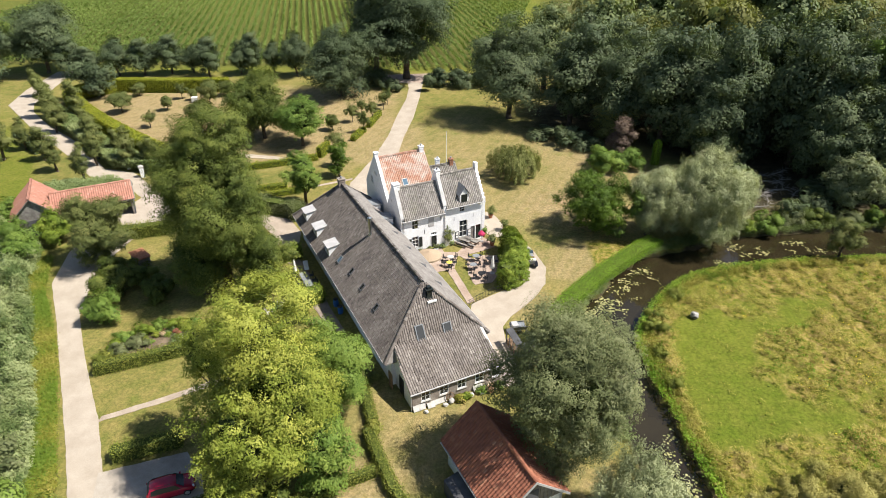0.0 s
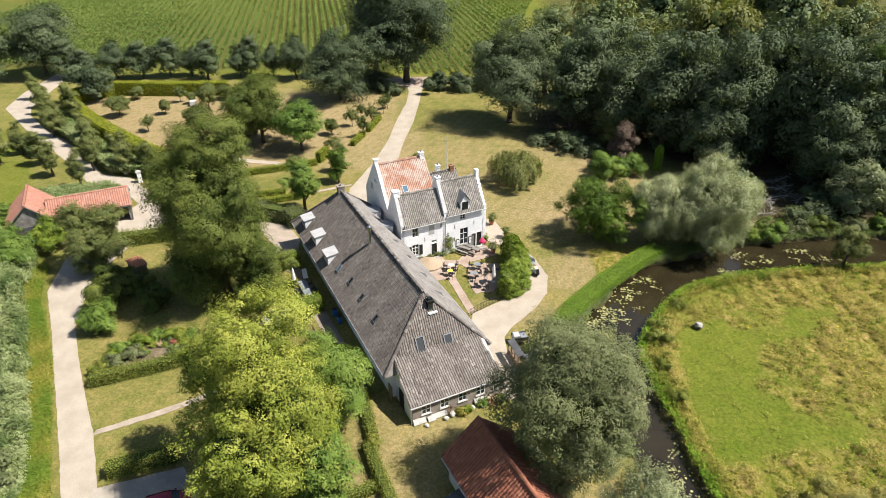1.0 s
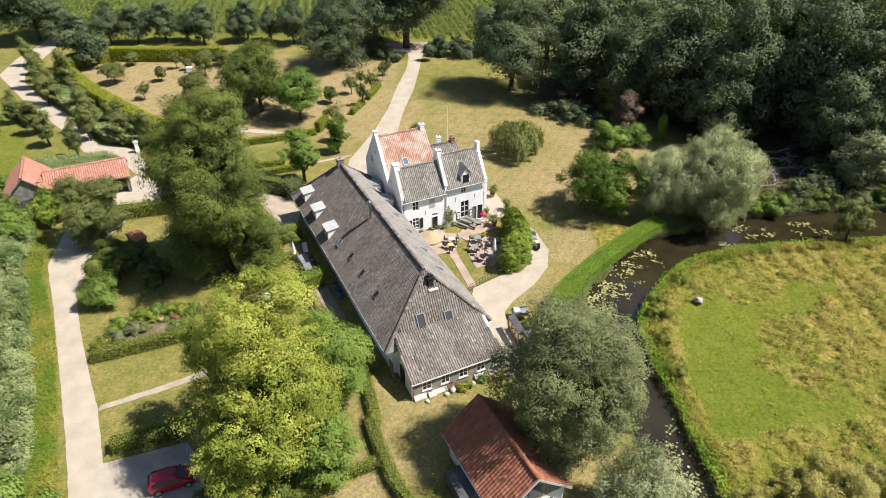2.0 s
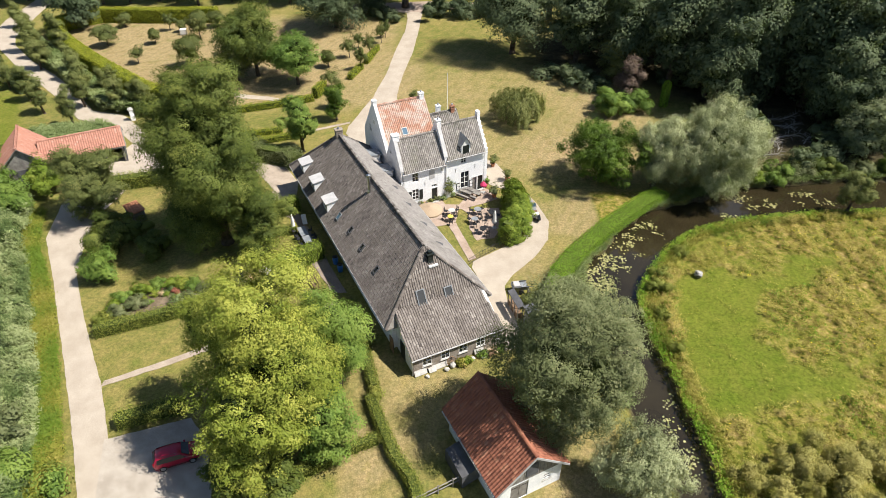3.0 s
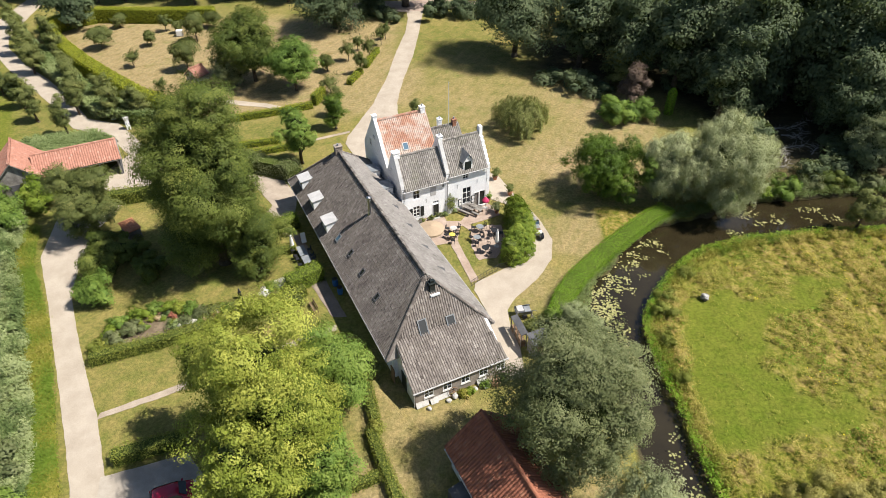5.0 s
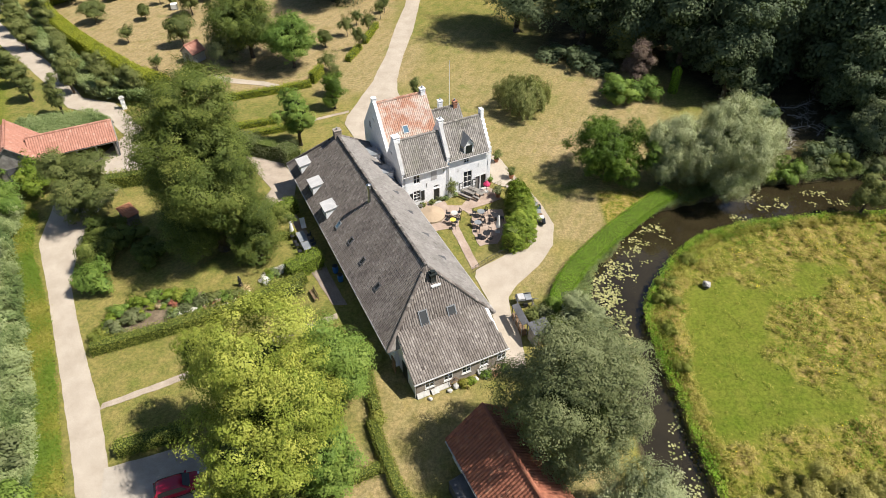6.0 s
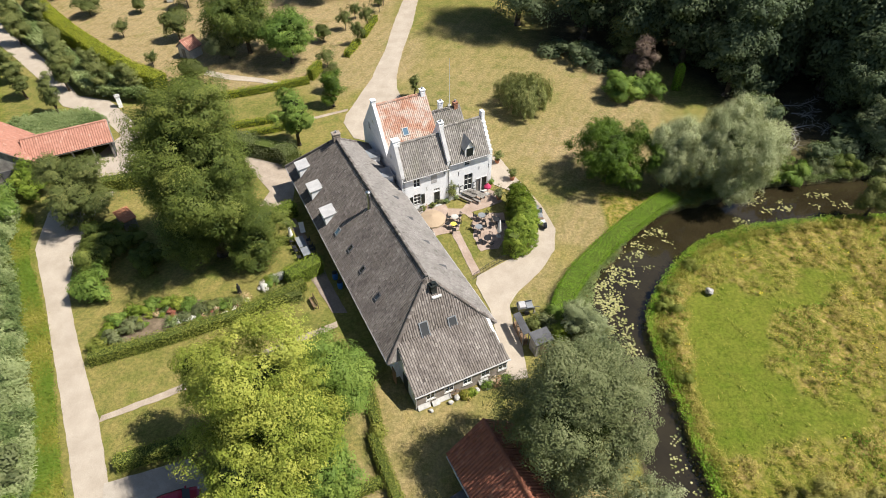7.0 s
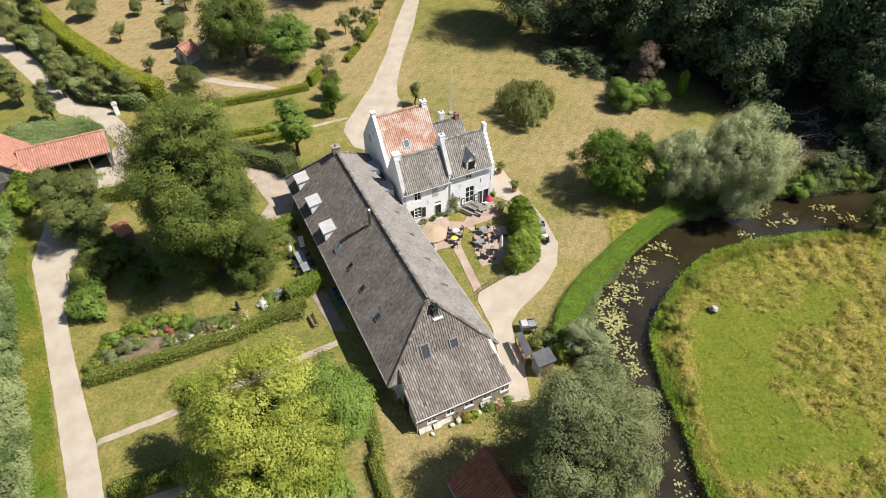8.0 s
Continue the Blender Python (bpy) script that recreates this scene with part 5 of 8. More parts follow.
# ---------------------------------------------------------------- the small red-roofed barn
def barn():
    # local x across, y along the ridge away from the viewer's end
    w = thing("timber_barn", pose(6.15, 30.25, 0, 0, 0, 27.0), "small white-walled barn with a red pantile roof and grey boarded gable", "barn")
    rng = np.random.default_rng(31)
    W, L, E, Z = 2.75, 7.7, 2.35, 5.15
    part("side_wall", boxes((-W, -W + 0.25, 0, L, 0, 2.45)), "limewash", w)
    part("side_wall", boxes((W - 0.25, W, 0, L, 0, 2.45)), "limewash", w)
    part("end_wall", wall_holes(bmesh.new(), (-W, 0, 0), (1, 0, 0), (0, 0, 1), (0, 0.25, 0), 2 * W, 2.3, [(1.1, 2.6, 0.02, 2.0), (3.9, 4.6, 1.0, 1.65)]), "limewash", w)
    part("end_wall", boxes((-W, W, L - 0.25, L, 0, 2.4)), "limewash", w)
    g = part("boarded_gable", prism(bmesh.new(), [(-W, 0.0, 2.3), (W, 0.0, 2.3), (W, 0, 2.45), (0, 0, Z - 0.1), (-W, 0, 2.45)], (0, 0.12, 0)), "old_wood", w, "grey weathered boarded gable")
    for i in range(16):
        x = -2.5 + i * 0.333
        top = Z - 0.2 - abs(x) * (Z - 2.45) / W
        if top > 2.5:
            part("board", boxes((x - 0.14, x + 0.14, -0.045, -0.005, 2.3, top)), "old_wood", g)
    part("hatch", boxes((-0.5, 0.5, -0.09, -0.05, 2.6, 3.9), bevel=0.01), "felt", g)
    part("boarded_gable", prism(bmesh.new(), [(-W, L - 0.13, 2.4), (W, L - 0.13, 2.4), (0, L - 0.13, Z - 0.1)], (0, 0.12, 0)), "old_wood", w)
    d = part("barn_door", boxes((-W + 1.12, -W + 1.84, 0.05, 0.12, 0.03, 1.98), (-W + 1.86, -W + 2.58, 0.05, 0.12, 0.03, 1.98), bevel=0.01), "old_wood", w, "double grey plank door")
    part("hinge", boxes((-W + 1.15, -W + 1.7, 0.03, 0.05, 1.6, 1.66), (-W + 2.0, -W + 2.55, 0.03, 0.05, 1.6, 1.66)), "black", d)
    window(w, at(-W + 4.25, 0.06, 1.0, FRONT), 0.7, 0.65, (1, 1))
    o = 0.38
    sl = (Z - E) / (W + o)
    bm = bmesh.new()
    for s in (-1, 1):
        prism(bm, [(0, -o, Z - 0.03), (s * (W + o), -o, E - 0.03), (s * (W + o), L + o, E - 0.03), (0, L + o, Z - 0.03)], (0, 0, -0.1))
    part("roof_deck", bm, "old_wood", w)
    Ls = math.hypot(W + o, Z - E)
    near = 16                                # columns of tiles laid one by one at the near end
    tw, th = 0.27, 0.36
    tile_field("roof_tiles", (-(W + o), -o, E), (0, 1, 0), (W + o, 0, Z - E), L + 2 * o, Ls, lambda s, t: s > near * tw, "barn_tile", w, rng, tw, th, 0.06)
    tile_field("roof_tiles", (W + o, -o, E), (0, 1, 0), (-(W + o), 0, Z - E), L + 2 * o, Ls, lambda s, t: s > -1, "barn_tile", w, rng, tw, th, 0.06)
    # single tiles
    prof = [(-0.5, 0.012), (-0.28, 0.06), (-0.02, 0.045), (0.22, 0.0), (0.5, 0.006)]
    kinds = []
    for v in (0.1, 0.3, 0.45, 0.6, 0.85):
        vs = [(p * tw * 1.06, q * th, h + k) for q, k in ((-0.53, 0.015), (-0.53, 0.05), (0.55, 0.018)) for p, h in prof]
        fs = np.array([(r * 5 + c, r * 5 + c + 1, r * 5 + 6 + c, r * 5 + 5 + c) for r in range(2) for c in range(4)])
        kinds.append(mesh_np("roof_tile", np.array(vs), fs, "barn_tile", np.full(15, v)))
    up = Vector((W + o, 0, Z - E)).normalized()
    ax = Vector((0, 1, 0))
    nn = ax.cross(up)
    nn = nn if nn.z > 0 else -nn
    rows = int(Ls / th) + 1
    for i in range(near):
        for j in range(rows):
            c = Vector((-(W + o), -o, E)) + ax * (i + 0.5) * tw + up * (j + 0.5) * th
            if (j + 0.5) * th > Ls + 0.1:
                continue
            mm = Matrix((ax, up, nn)).transposed().to_4x4()
            mm.translation = c + nn * random.gauss(0, 0.004)
            link("roof_tile", kinds[random.choice((0, 1, 1, 2, 2, 2, 3, 3, 4))], w, "", mm)
    ridge_caps(w, (0, -o, Z + 0.06), (0, L + o, Z + 0.06), "barn_tile", 0.17, 0.4)
    part("bargeboard", prism(bmesh.new(), [(0, -o - 0.05, Z + 0.02), (-(W + o), -o - 0.05, E + 0.02), (-(W + o), -o - 0.05, E - 0.2), (0, -o - 0.05, Z - 0.2)], (0, 0.05, 0)), "pale_lead", w)
    part("bargeboard", prism(bmesh.new(), [(0, -o - 0.05, Z + 0.02), (W + o, -o - 0.05, E + 0.02), (W + o, -o - 0.05, E - 0.2), (0, -o - 0.05, Z - 0.2)], (0, 0.05, 0)), "pale_lead", w)
    part("gutter", boxes((-(W + o) - 0.12, -(W + o), -o, L + o, E - 0.14, E - 0.03), bevel=0.02), "pale_lead", w)
    part("lean_to", prism(bmesh.new(), [(-W, 2.6, 1.8), (-W - 1.5, 2.6, 1.35), (-W - 1.5, 5.4, 1.35), (-W, 5.4, 1.8)], (0, 0, -1.35)), "felt", w, "dark covered lean-to against the wall")
    return w


barn()


# ---------------------------------------------------------------- the orange-roofed sheds by the lane
def simple_roof(t, rng, x0, x1, yf, yr, yb, e, z, mat, tw=0.28, th=0.36):
    bm = bmesh.new()
    prism(bm, [(x0, yf, e - 0.02), (x1, yf, e - 0.02), (x1, yr, z - 0.02), (x0, yr, z - 0.02)], (0, 0, -0.12))
    prism(bm, [(x0, yr, z - 0.02), (x1, yr, z - 0.02), (x1, yb, e - 0.02), (x0, yb, e - 0.02)], (0, 0, -0.12))
    part("roof_deck", bm, "old_wood", t)
    al = lambda s, u: s > -1
    tile_field("roof_tiles", (x0, yf, e), (1, 0, 0), (0, yr - yf, z - e), x1 - x0 - 0.1, math.hypot(yr - yf, z - e), al, mat, t, rng, tw, th)
    tile_field("roof_tiles", (x0, yb, e), (1, 0, 0), (0, yr - yb, z - e), x1 - x0 - 0.1, math.hypot(yb - yr, z - e), al, mat, t, rng, tw, th)
    ridge_caps(t, (x0, yr, z + 0.05), (x1, yr, z + 0.05), mat, 0.15)


def cart_shed():
    rng = np.random.default_rng(41)
    t = thing("cart_shed", pose(-52.4, 74.6, 0, 0, 0, 27.0), "long open cart shed with an orange pantile roof", "shed")
    simple_roof(t, rng, 0, 10.2, -0.4, 2.2, 4.8, 2.5, 4.2, "shed_tile")
    part("back_wall", boxes((0.3, 9.8, 4.2, 4.4, 0, 2.6)), "old_wood", t)
    part("end_wall", prism(bmesh.new(), [(9.7, 0.1, 0), (9.7, 4.3, 0), (9.7, 4.3, 2.6), (9.7, 2.2, 4.0), (9.7, 0.1, 2.6)], (0.15, 0, 0)), "felt", t)
    for x in (0.5, 2.8, 5.1, 7.4, 9.6):
        part("post", boxes((x - 0.1, x + 0.1, 0.0, 0.2, 0, 2.5), bevel=0.01), "old_wood", t)
    u = thing("coach_house", pose(-53.7, 73.0, 0, 0, 0, 27.0 + 90), "coach house with steep orange roof and grey boarded gable", "shed")
    simple_roof(u, rng, -0.3, 7.0, -3.0, 0, 3.0, 2.4, 5.2, "shed_tile")
    for y in (-2.6, 2.4):
        part("side_wall", boxes((0, 6.7, y, y + 0.2, 0, 2.6)), "old_wood", u)
    part("boarded_gable", prism(bmesh.new(), [(0, -2.6, 0), (0, 2.6, 0), (0, 2.6, 2.6), (0, 0, 5.0), (0, -2.6, 2.6)], (0.15, 0, 0)), "old_wood", u, "grey weathered boards")
    part("boarded_gable", prism(bmesh.new(), [(6.55, -2.6, 0), (6.55, 2.6, 0), (6.55, 2.6, 2.6), (6.55, 0, 5.0), (6.55, -2.6, 2.6)], (0.15, 0, 0)), "old_wood", u)
    part("gable_door", boxes((-0.06, -0.005, -1.1, 1.1, 0.02, 2.2), bevel=0.01), "felt", u)
    h = thing("garden_hut", pose(-42.6, 107.0, 0, 0, 0, 60.0), "small orchard hut with a pale gable and orange tile roof", "hut")
    simple_roof(h, rng, -1.0, 1.9, -1.5, 0, 1.5, 1.7, 2.9, "shed_tile")
    part("walls", boxes((-0.8, 1.7, -1.2, -1.1, 0, 1.9), (-0.8, 1.7, 1.1, 1.2, 0, 1.9)), "pale_lead", h)
    for x in (-0.85, 1.65):
        part("gable", prism(bmesh.new(), [(x, -1.2, 0), (x, 1.2, 0), (x, 1.2, 1.85), (x, 0, 2.75), (x, -1.2, 1.85)], (0.1, 0, 0)), "stone", h)
    part("door", boxes((-0.9, -0.86, -0.4, 0.4, 0.02, 1.7)), "old_wood", h)
    k = thing("coop", pose(-37.2, 65.7, 0, 0, 0, -45.0), "small hen coop with a red corrugated roof in the shade", "coop")
    bm = bmesh.new()
    roof = part("roof", boxes((-1.35, 1.35, -0.8, 0.8, 1.42, 1.5)), "terracotta", k)
    for i in range(10):
        part("roof_rib", boxes((-1.3 + i * 0.26, -1.3 + i * 0.26 + 0.2, -0.85, 0.85, 1.5, 1.56)), "terracotta", roof)
    part("body", boxes((-1.2, 1.2, -0.7, 0.7, 0.0, 1.42), bevel=0.02), "old_wood", k)
    part("hatch", boxes((-0.3, 0.3, -0.74, -0.705, 0.1, 0.8)), "brown_wood", k)


cart_shed()

# ---------------------------------------------------------------- trees near the buildings
tree(-13.0, 35.5, 17.8, 6.1, "lime_leaf", "broad yellow-green tree beside the garden path, in full sun", low=1.2, clump=0.55, n=190, cover=2.1, size=0.19, seed=101, tone=0.62, peak=0.3, spread=0.27)
tree(-18.6, 38.6, 12.8, 2.9, "lime_leaf", "sparse yellow-green tree leaning out over the path", low=6.0, clump=0.41, n=50, cover=1.0, size=0.19, seed=129, tone=0.6, girth=0.22)
tree(-9.5, 40.4, 11.3, 3.4, "walnut_leaf", "fresh green tree crowding against a larger yellow-green one", low=1.0, clump=0.6, n=130, size=0.21, seed=102, tone=0.6)
tree(-14.2, 31.4, 12.5, 3.7, "lime_leaf", "low yellow-green tree by the parking bay", low=0.8, clump=0.41, n=130, size=0.21, seed=103, tone=0.55)
tree(-9.5, 33.8, 8.0, 3.3, "walnut_leaf", "green tree filling in below the yellow one", low=0.5, clump=0.52, n=60, size=0.22, seed=104, tone=0.5)
tree(-25.0, 61.0, 22.6, 7.3, "chestnut_leaf", "tall dark horse chestnut with a dense crown", low=1.2, clump=0.8, n=230, cover=2.8, size=0.23, seed=155, peak=0.48, tone=0.5)
tree(-20.6, 60.0, 8.8, 3.6, "chestnut_leaf", "low leafy chestnut beside a taller one", low=0.2, clump=0.7, n=110, cover=2.4, size=0.23, seed=161, tone=0.55, peak=0.2)
tree(-27.2, 59.6, 9.0, 3.6, "chestnut_leaf", "low dark chestnut under a taller one", low=0.2, clump=0.7, n=110, cover=2.4, size=0.23, seed=162, tone=0.45, peak=0.3)
bush(-16.4, 30.8, 2.2, 2.6, "chestnut_leaf", "dark green shrub in the shade by the parking bay", seed=163, size=0.22, clump=0.5, n=50)
bush(-12.6, 30.2, 2.0, 2.2, "chestnut_leaf", "dark green shrub in the shade by the parking bay", seed=164, size=0.22, clump=0.5, n=50)
tree(9.0, 36.0, 16.0, 6.0, "alder_leaf", "broad grey-green tree standing over the barn", low=1.5, clump=0.52, n=190, cover=2.2, size=0.18, seed=106, tone=0.6, peak=0.25)
tree(33.0, 73.2, 11.6, 6.4, "willow_leaf", "silvery willow leaning over the moat", flat=1.4, slim=0.4, cover=3.2, spread=0.22, low=0.3, clump=0.5, n=180, size=0.22, seed=107, tone=0.74, peak=0.1)
tree(26.0, 73.6, 10.0, 4.0, "willow_leaf", "blue-grey willow beside a larger one", flat=1.4, slim=0.4, cover=3.2, spread=0.3, low=0.3, clump=0.38, n=130, size=0.22, seed=108, tone=0.76, peak=0.1)
tree(19.2, 74.4, 8.7, 5.5, "dark_leaf", "broad dark glossy tree on the lawn", low=0.2, clump=0.41, n=170, size=0.24, seed=109, tone=0.36, peak=0.15)
tree(-42.0, 66.6, 9.2, 4.3, "orchard_leaf", "rounded olive-green tree in front of the sheds", low=0.6, clump=0.49, n=85, size=0.24, seed=110, tone=0.5, cover=2.6)
tree(-20.3, 82.0, 9.0, 3.0, "walnut_leaf", "light green young tree by the hedges", low=0.8, clump=0.43, n=60, size=0.24, seed=111, tone=0.55, peak=0.4)
tree(-17.0, 91.8, 6.2, 1.9, "dark_leaf", "small dark round-headed tree by the drive", low=0.9, clump=0.36, n=40, size=0.20, seed=112, tone=0.5)
tree(-17.8, 95.8, 4.6, 1.3, "orchard_leaf", "small tree in a garden row", low=0.4, clump=0.36, n=26, size=0.20, seed=113)
tree(-33.0, 108.5, 13.0, 6.8, "chestnut_leaf", "large spreading tree at the orchard's edge", low=0.6, clump=0.8, n=130, size=0.34, seed=114, tone=0.55)
tree(-25.5, 105.0, 10.0, 4.6, "walnut_leaf", "green tree next to the orchard", low=0.6, clump=0.58, n=90, size=0.32, seed=115, tone=0.35)
tree(-35.8, 106.5, 7.0, 3.6, "alder_leaf", "grey-green tree in the orchard", low=0.4, clump=0.52, n=50, size=0.30, seed=116, tone=0.4)
tree(14.0, 30.4, 6.4, 4.2, "willow_leaf", "small silvery willow at the water's edge", flat=1.4, slim=0.4, cover=3.0, spread=0.22, low=0.1, clump=0.5, n=90, size=0.21, seed=117, tone=0.66)
tree(12.2, 50.2, 4.2, 2.6, "willow_leaf", "grey willow shrub on the moat bank", low=0.1, clump=0.36, n=46, size=0.21, seed=118, tone=0.5)
tree(13.2, 45.5, 5.0, 3.0, "willow_leaf", "grey willow shrub leaning over the water", low=0.1, clump=0.41, n=50, size=0.21, seed=128, tone=0.4)
for i, (x, y, r, h) in enumerate(((26.8, 32.0, 2.4, 2.4), (29.8, 32.6, 2.8, 2.8), (33.0, 32.2, 2.8, 2.5), (29.0, 29.2, 2.8, 2.4), (35.2, 30.6, 2.2, 1.9), (24.4, 29.4, 2.2, 1.9), (22.9, 31.6, 1.4, 1.5))):
    tree(x, y, h, r, "scrub_leaf", "low feathery yellow-green willow scrub in the meadow", flat=1.4, slim=0.4, cover=3.0, spread=0.2, low=0.05, clump=0.42, n=60, size=0.2, seed=430 + i, tone=0.85, peak=0.1, girth=0.07, name="shrub", category="shrub", group="willow scrub")
tree(20.8, 139.0, 20.0, 5.6, "far_leaf", "tall tree at the wood's corner beside the field", low=1.5, clump=0.9, n=110, size=0.6, seed=208)
tree(61.0, 147.0, 18.5, 4.6, "lime_leaf", "bright yellow-green tree among dark woodland", low=1.5, clump=0.8, n=90, size=0.6, seed=209, tone=0.6)
tree(56.8, 80.8, 8.8, 5.0, "willow_leaf", "grey-green willow across the moat", low=0.2, clump=0.5, n=110, size=0.28, seed=120, tone=0.4)
tree(48.2, 67.9, 6.0, 1.9, "orchard_leaf", "slender young alder on the meadow bank", low=0.8, clump=0.36, n=34, size=0.22, seed=121, tone=0.6)
tree(66.5, 95.0, 25.0, 4.6, "walnut_leaf", "tall ivy-clad poplar at the wood's edge", low=1.0, clump=0.64, n=120, size=0.36, seed=122, peak=0.35, tone=0.6)
tree(-5.4, 94.2, 4.0, 0.7, "orchard_leaf", "thin young tree on the lawn behind the house", low=1.2, clump=0.36, n=18, size=0.24, seed=123)
tree(28.3, 99.0, 7.5, 2.3, "purple_leaf", "purple-leaved tree in the shrubbery", low=0.5, clump=0.41, n=45, size=0.28, seed=124)
bush(24.6, 94.5, 3.0, 3.8, "walnut_leaf", "rounded light green shrubs at the lawn's edge", seed=125, size=0.26, clump=0.8, n=40, density=200)
bush(28.6, 95.8, 2.4, 3.2, "walnut_leaf", "green shrub below a purple tree", seed=126, size=0.26, clump=0.7, n=34, density=200, tone=0.35)
for i, (x, y, r, h, leaf) in enumerate(((39.6, 75.0, 1.3, 1.3, "beech_leaf"), (42.8, 75.6, 1.9, 2.1, "walnut_leaf"), (46.5, 76.6, 1.5, 1.3, "alder_leaf"), (50.0, 77.4, 2.0, 1.7, "chestnut_leaf"), (54.5, 77.3, 1.8, 1.5, "alder_leaf"), (58.5, 77.4, 2.2, 1.9, "walnut_leaf"), (62.5, 78.0, 2.0, 1.8, "walnut_leaf"), (66.5, 78.6, 2.0, 1.8, "alder_leaf"))):
    bush(x, y, r, h, leaf, "leafy green waterside shrub on the far bank", seed=570 + i, size=0.2, clump=0.5, n=34, tone=0.45, group="far bank shrubs")


def weeping_tree(x, y, h, r):
    rng = np.random.default_rng(130)
    t = thing("tree", pose(x, y, 0), "low weeping tree with a mushroom-shaped crown of hanging twigs", "tree")
    part("trunk", trunk_mesh(rng, h, r, 1.6, 0.2), "bark", t, "", None, True)
    cs, ns, al = [], [], []
    for i in range(420):
        a, q = rng.random() * 6.283, math.sqrt(rng.random())
        top = h * (1 - 0.3 * q ** 2.6) * (0.74 + 0.3 * rng.random())
        L = top * (0.2 + 0.42 * q) + 0.3
        k = 46
        s = rng.random(k) * L
        rr = r * q * (0.92 + 0.12 * math.sin(3 * a) + 0.1 * math.sin(7 * a))
        cs.append(np.stack([math.cos(a) * rr + rng.normal(size=k) * 0.13, math.sin(a) * rr + rng.normal(size=k) * 0.13, np.maximum(top - s, 0.1)], 1))
        ns.append(np.array([[math.cos(a) * q, math.sin(a) * q, 0.5]]) + rng.normal(size=(k, 3)) * 0.4)
        al.append(np.array([[0, 0, -1.0]]) + rng.normal(size=(k, 3)) * 0.25)
    c, n = np.concatenate(cs), np.concatenate(ns)
    v = 0.55 + np.repeat(rng.normal(size=420) * 0.22, 46) + rng.normal(size=len(c)) * 0.15
    link("crown", leaf_mesh("crown", c, n, 0.3, v, "weeping_leaf", rng, 0.3, np.concatenate(al)), t)


weeping_tree(10.3, 91.3, 5.4, 4.1)


def clipped_column(x, y, h, r):
    rng = np.random.default_rng(140)
    t = thing("topiary", pose(x, y, 0), "clipped green yew column with a rounded top", "shrub")
    part("core", lathe(bmesh.new(), [(r * 0.8, 0), (r * 0.85, h * 0.8), (r * 0.5, h - 0.2), (0.05, h - 0.1)], 10), "hedge_inside", t)
    k = 1500
    a, z = rng.random(k) * 6.283, rng.random(k) * h
    rr = r * np.clip(np.sqrt(np.clip((h - z) / 0.6, 0.05, 1)), 0, 1)
    c = np.stack([np.cos(a) * rr, np.sin(a) * rr, z], 1) + rng.normal(size=(k, 3)) * 0.05
    link("foliage", leaf_mesh("foliage", c, np.stack([np.cos(a), np.sin(a), 0.3 + 0 * a], 1) + rng.normal(size=(k, 3)) * 0.4, 0.18, 0.5 + rng.normal(size=k) * 0.2, "bank_leaf", rng), t)


clipped_column(33.7, 97.2, 4.2, 0.65)

# ---------------------------------------------------------------- rows and woods: a few trees built once, then repeated
def repeat(first, rows, group):
    tagged(first, group=group)
    for x, y, s, zs, rz in rows:
        copy_thing(first, Matrix.LocRotScale((x, y, 0), Euler((0, 0, rz)), (s, s, zs)))


def dress(ob, x, y, s, zs, rz):
    ob.matrix_world = Matrix.LocRotScale((x, y, 0), Euler((0, 0, rz)), (s, s, zs))


rr = random.Random(5)
# field-edge row
row = tree(-77.4, 148.4, 9.5, 3.9, "wood_leaf", "dark green field-edge tree in a row", low=0.4, clump=1.0, n=46, size=0.5, seed=201, peak=0.45)
repeat(row, [(x, y + 0.5, k, k * zz, rr.random() * 6) for x, y, k, zz in ((-71.4, 148.5, 1.0, 0.98), (-65.6, 150, 1.0, 1.05), (-55.7, 147.1, 1.02, 1.05), (-49.1, 149.6, 0.7, 1.1), (-46.8, 151, 0.9, 1.2), (-41.7, 151.1, 0.7, 1.2), (-35.8, 148.7, 1.0, 1.12), (-83.5, 147, 0.9, 0.9), (-61, 151, 0.75, 0.95), (-89, 148.5, 1.0, 1.0), (-30, 151, 0.9, 1.0))], "field-edge trees")
# large trees round the far drive
tree(-23.2, 133.5, 14.8, 8.0, "wood_leaf", "large dark rounded tree at the orchard's far side", low=0.8, clump=1.4, n=120, size=0.48, seed=202, tone=0.45)
tree(-17.5, 152.5, 23.0, 8.0, "wood_leaf", "tall dark tree at the field's corner", low=2.0, clump=1.5, n=110, size=0.5, seed=204, tone=0.4)
tree(-9.8, 146.8, 27.0, 12.0, "wood_leaf", "very tall dark tree beside the drive", low=3.2, clump=1.7, n=130, size=0.55, seed=203, tone=0.4)
tree(11.6, 119.5, 19.0, 9.0, "wood_leaf", "huge spreading oak on the lawn's edge", low=1.2, clump=1.5, n=170, size=0.46, seed=205, tone=0.5)
tree(-95.5, 151.0, 16.5, 8.6, "wood_leaf", "large dark tree by the field", low=1.0, clump=1.5, n=100, size=0.52, seed=206)
tree(-105.0, 144.0, 15.5, 7.5, "wood_leaf", "dark tree beside the lane", low=1.0, clump=1.4, n=90, size=0.52, seed=207)
bush(-74.6, 132.6, 4.6, 7.4, "wood_leaf", "dark rounded tree inside the hedge corner", seed=208, size=0.42, clump=1.1, n=60, density=110, name="tree", category="tree")
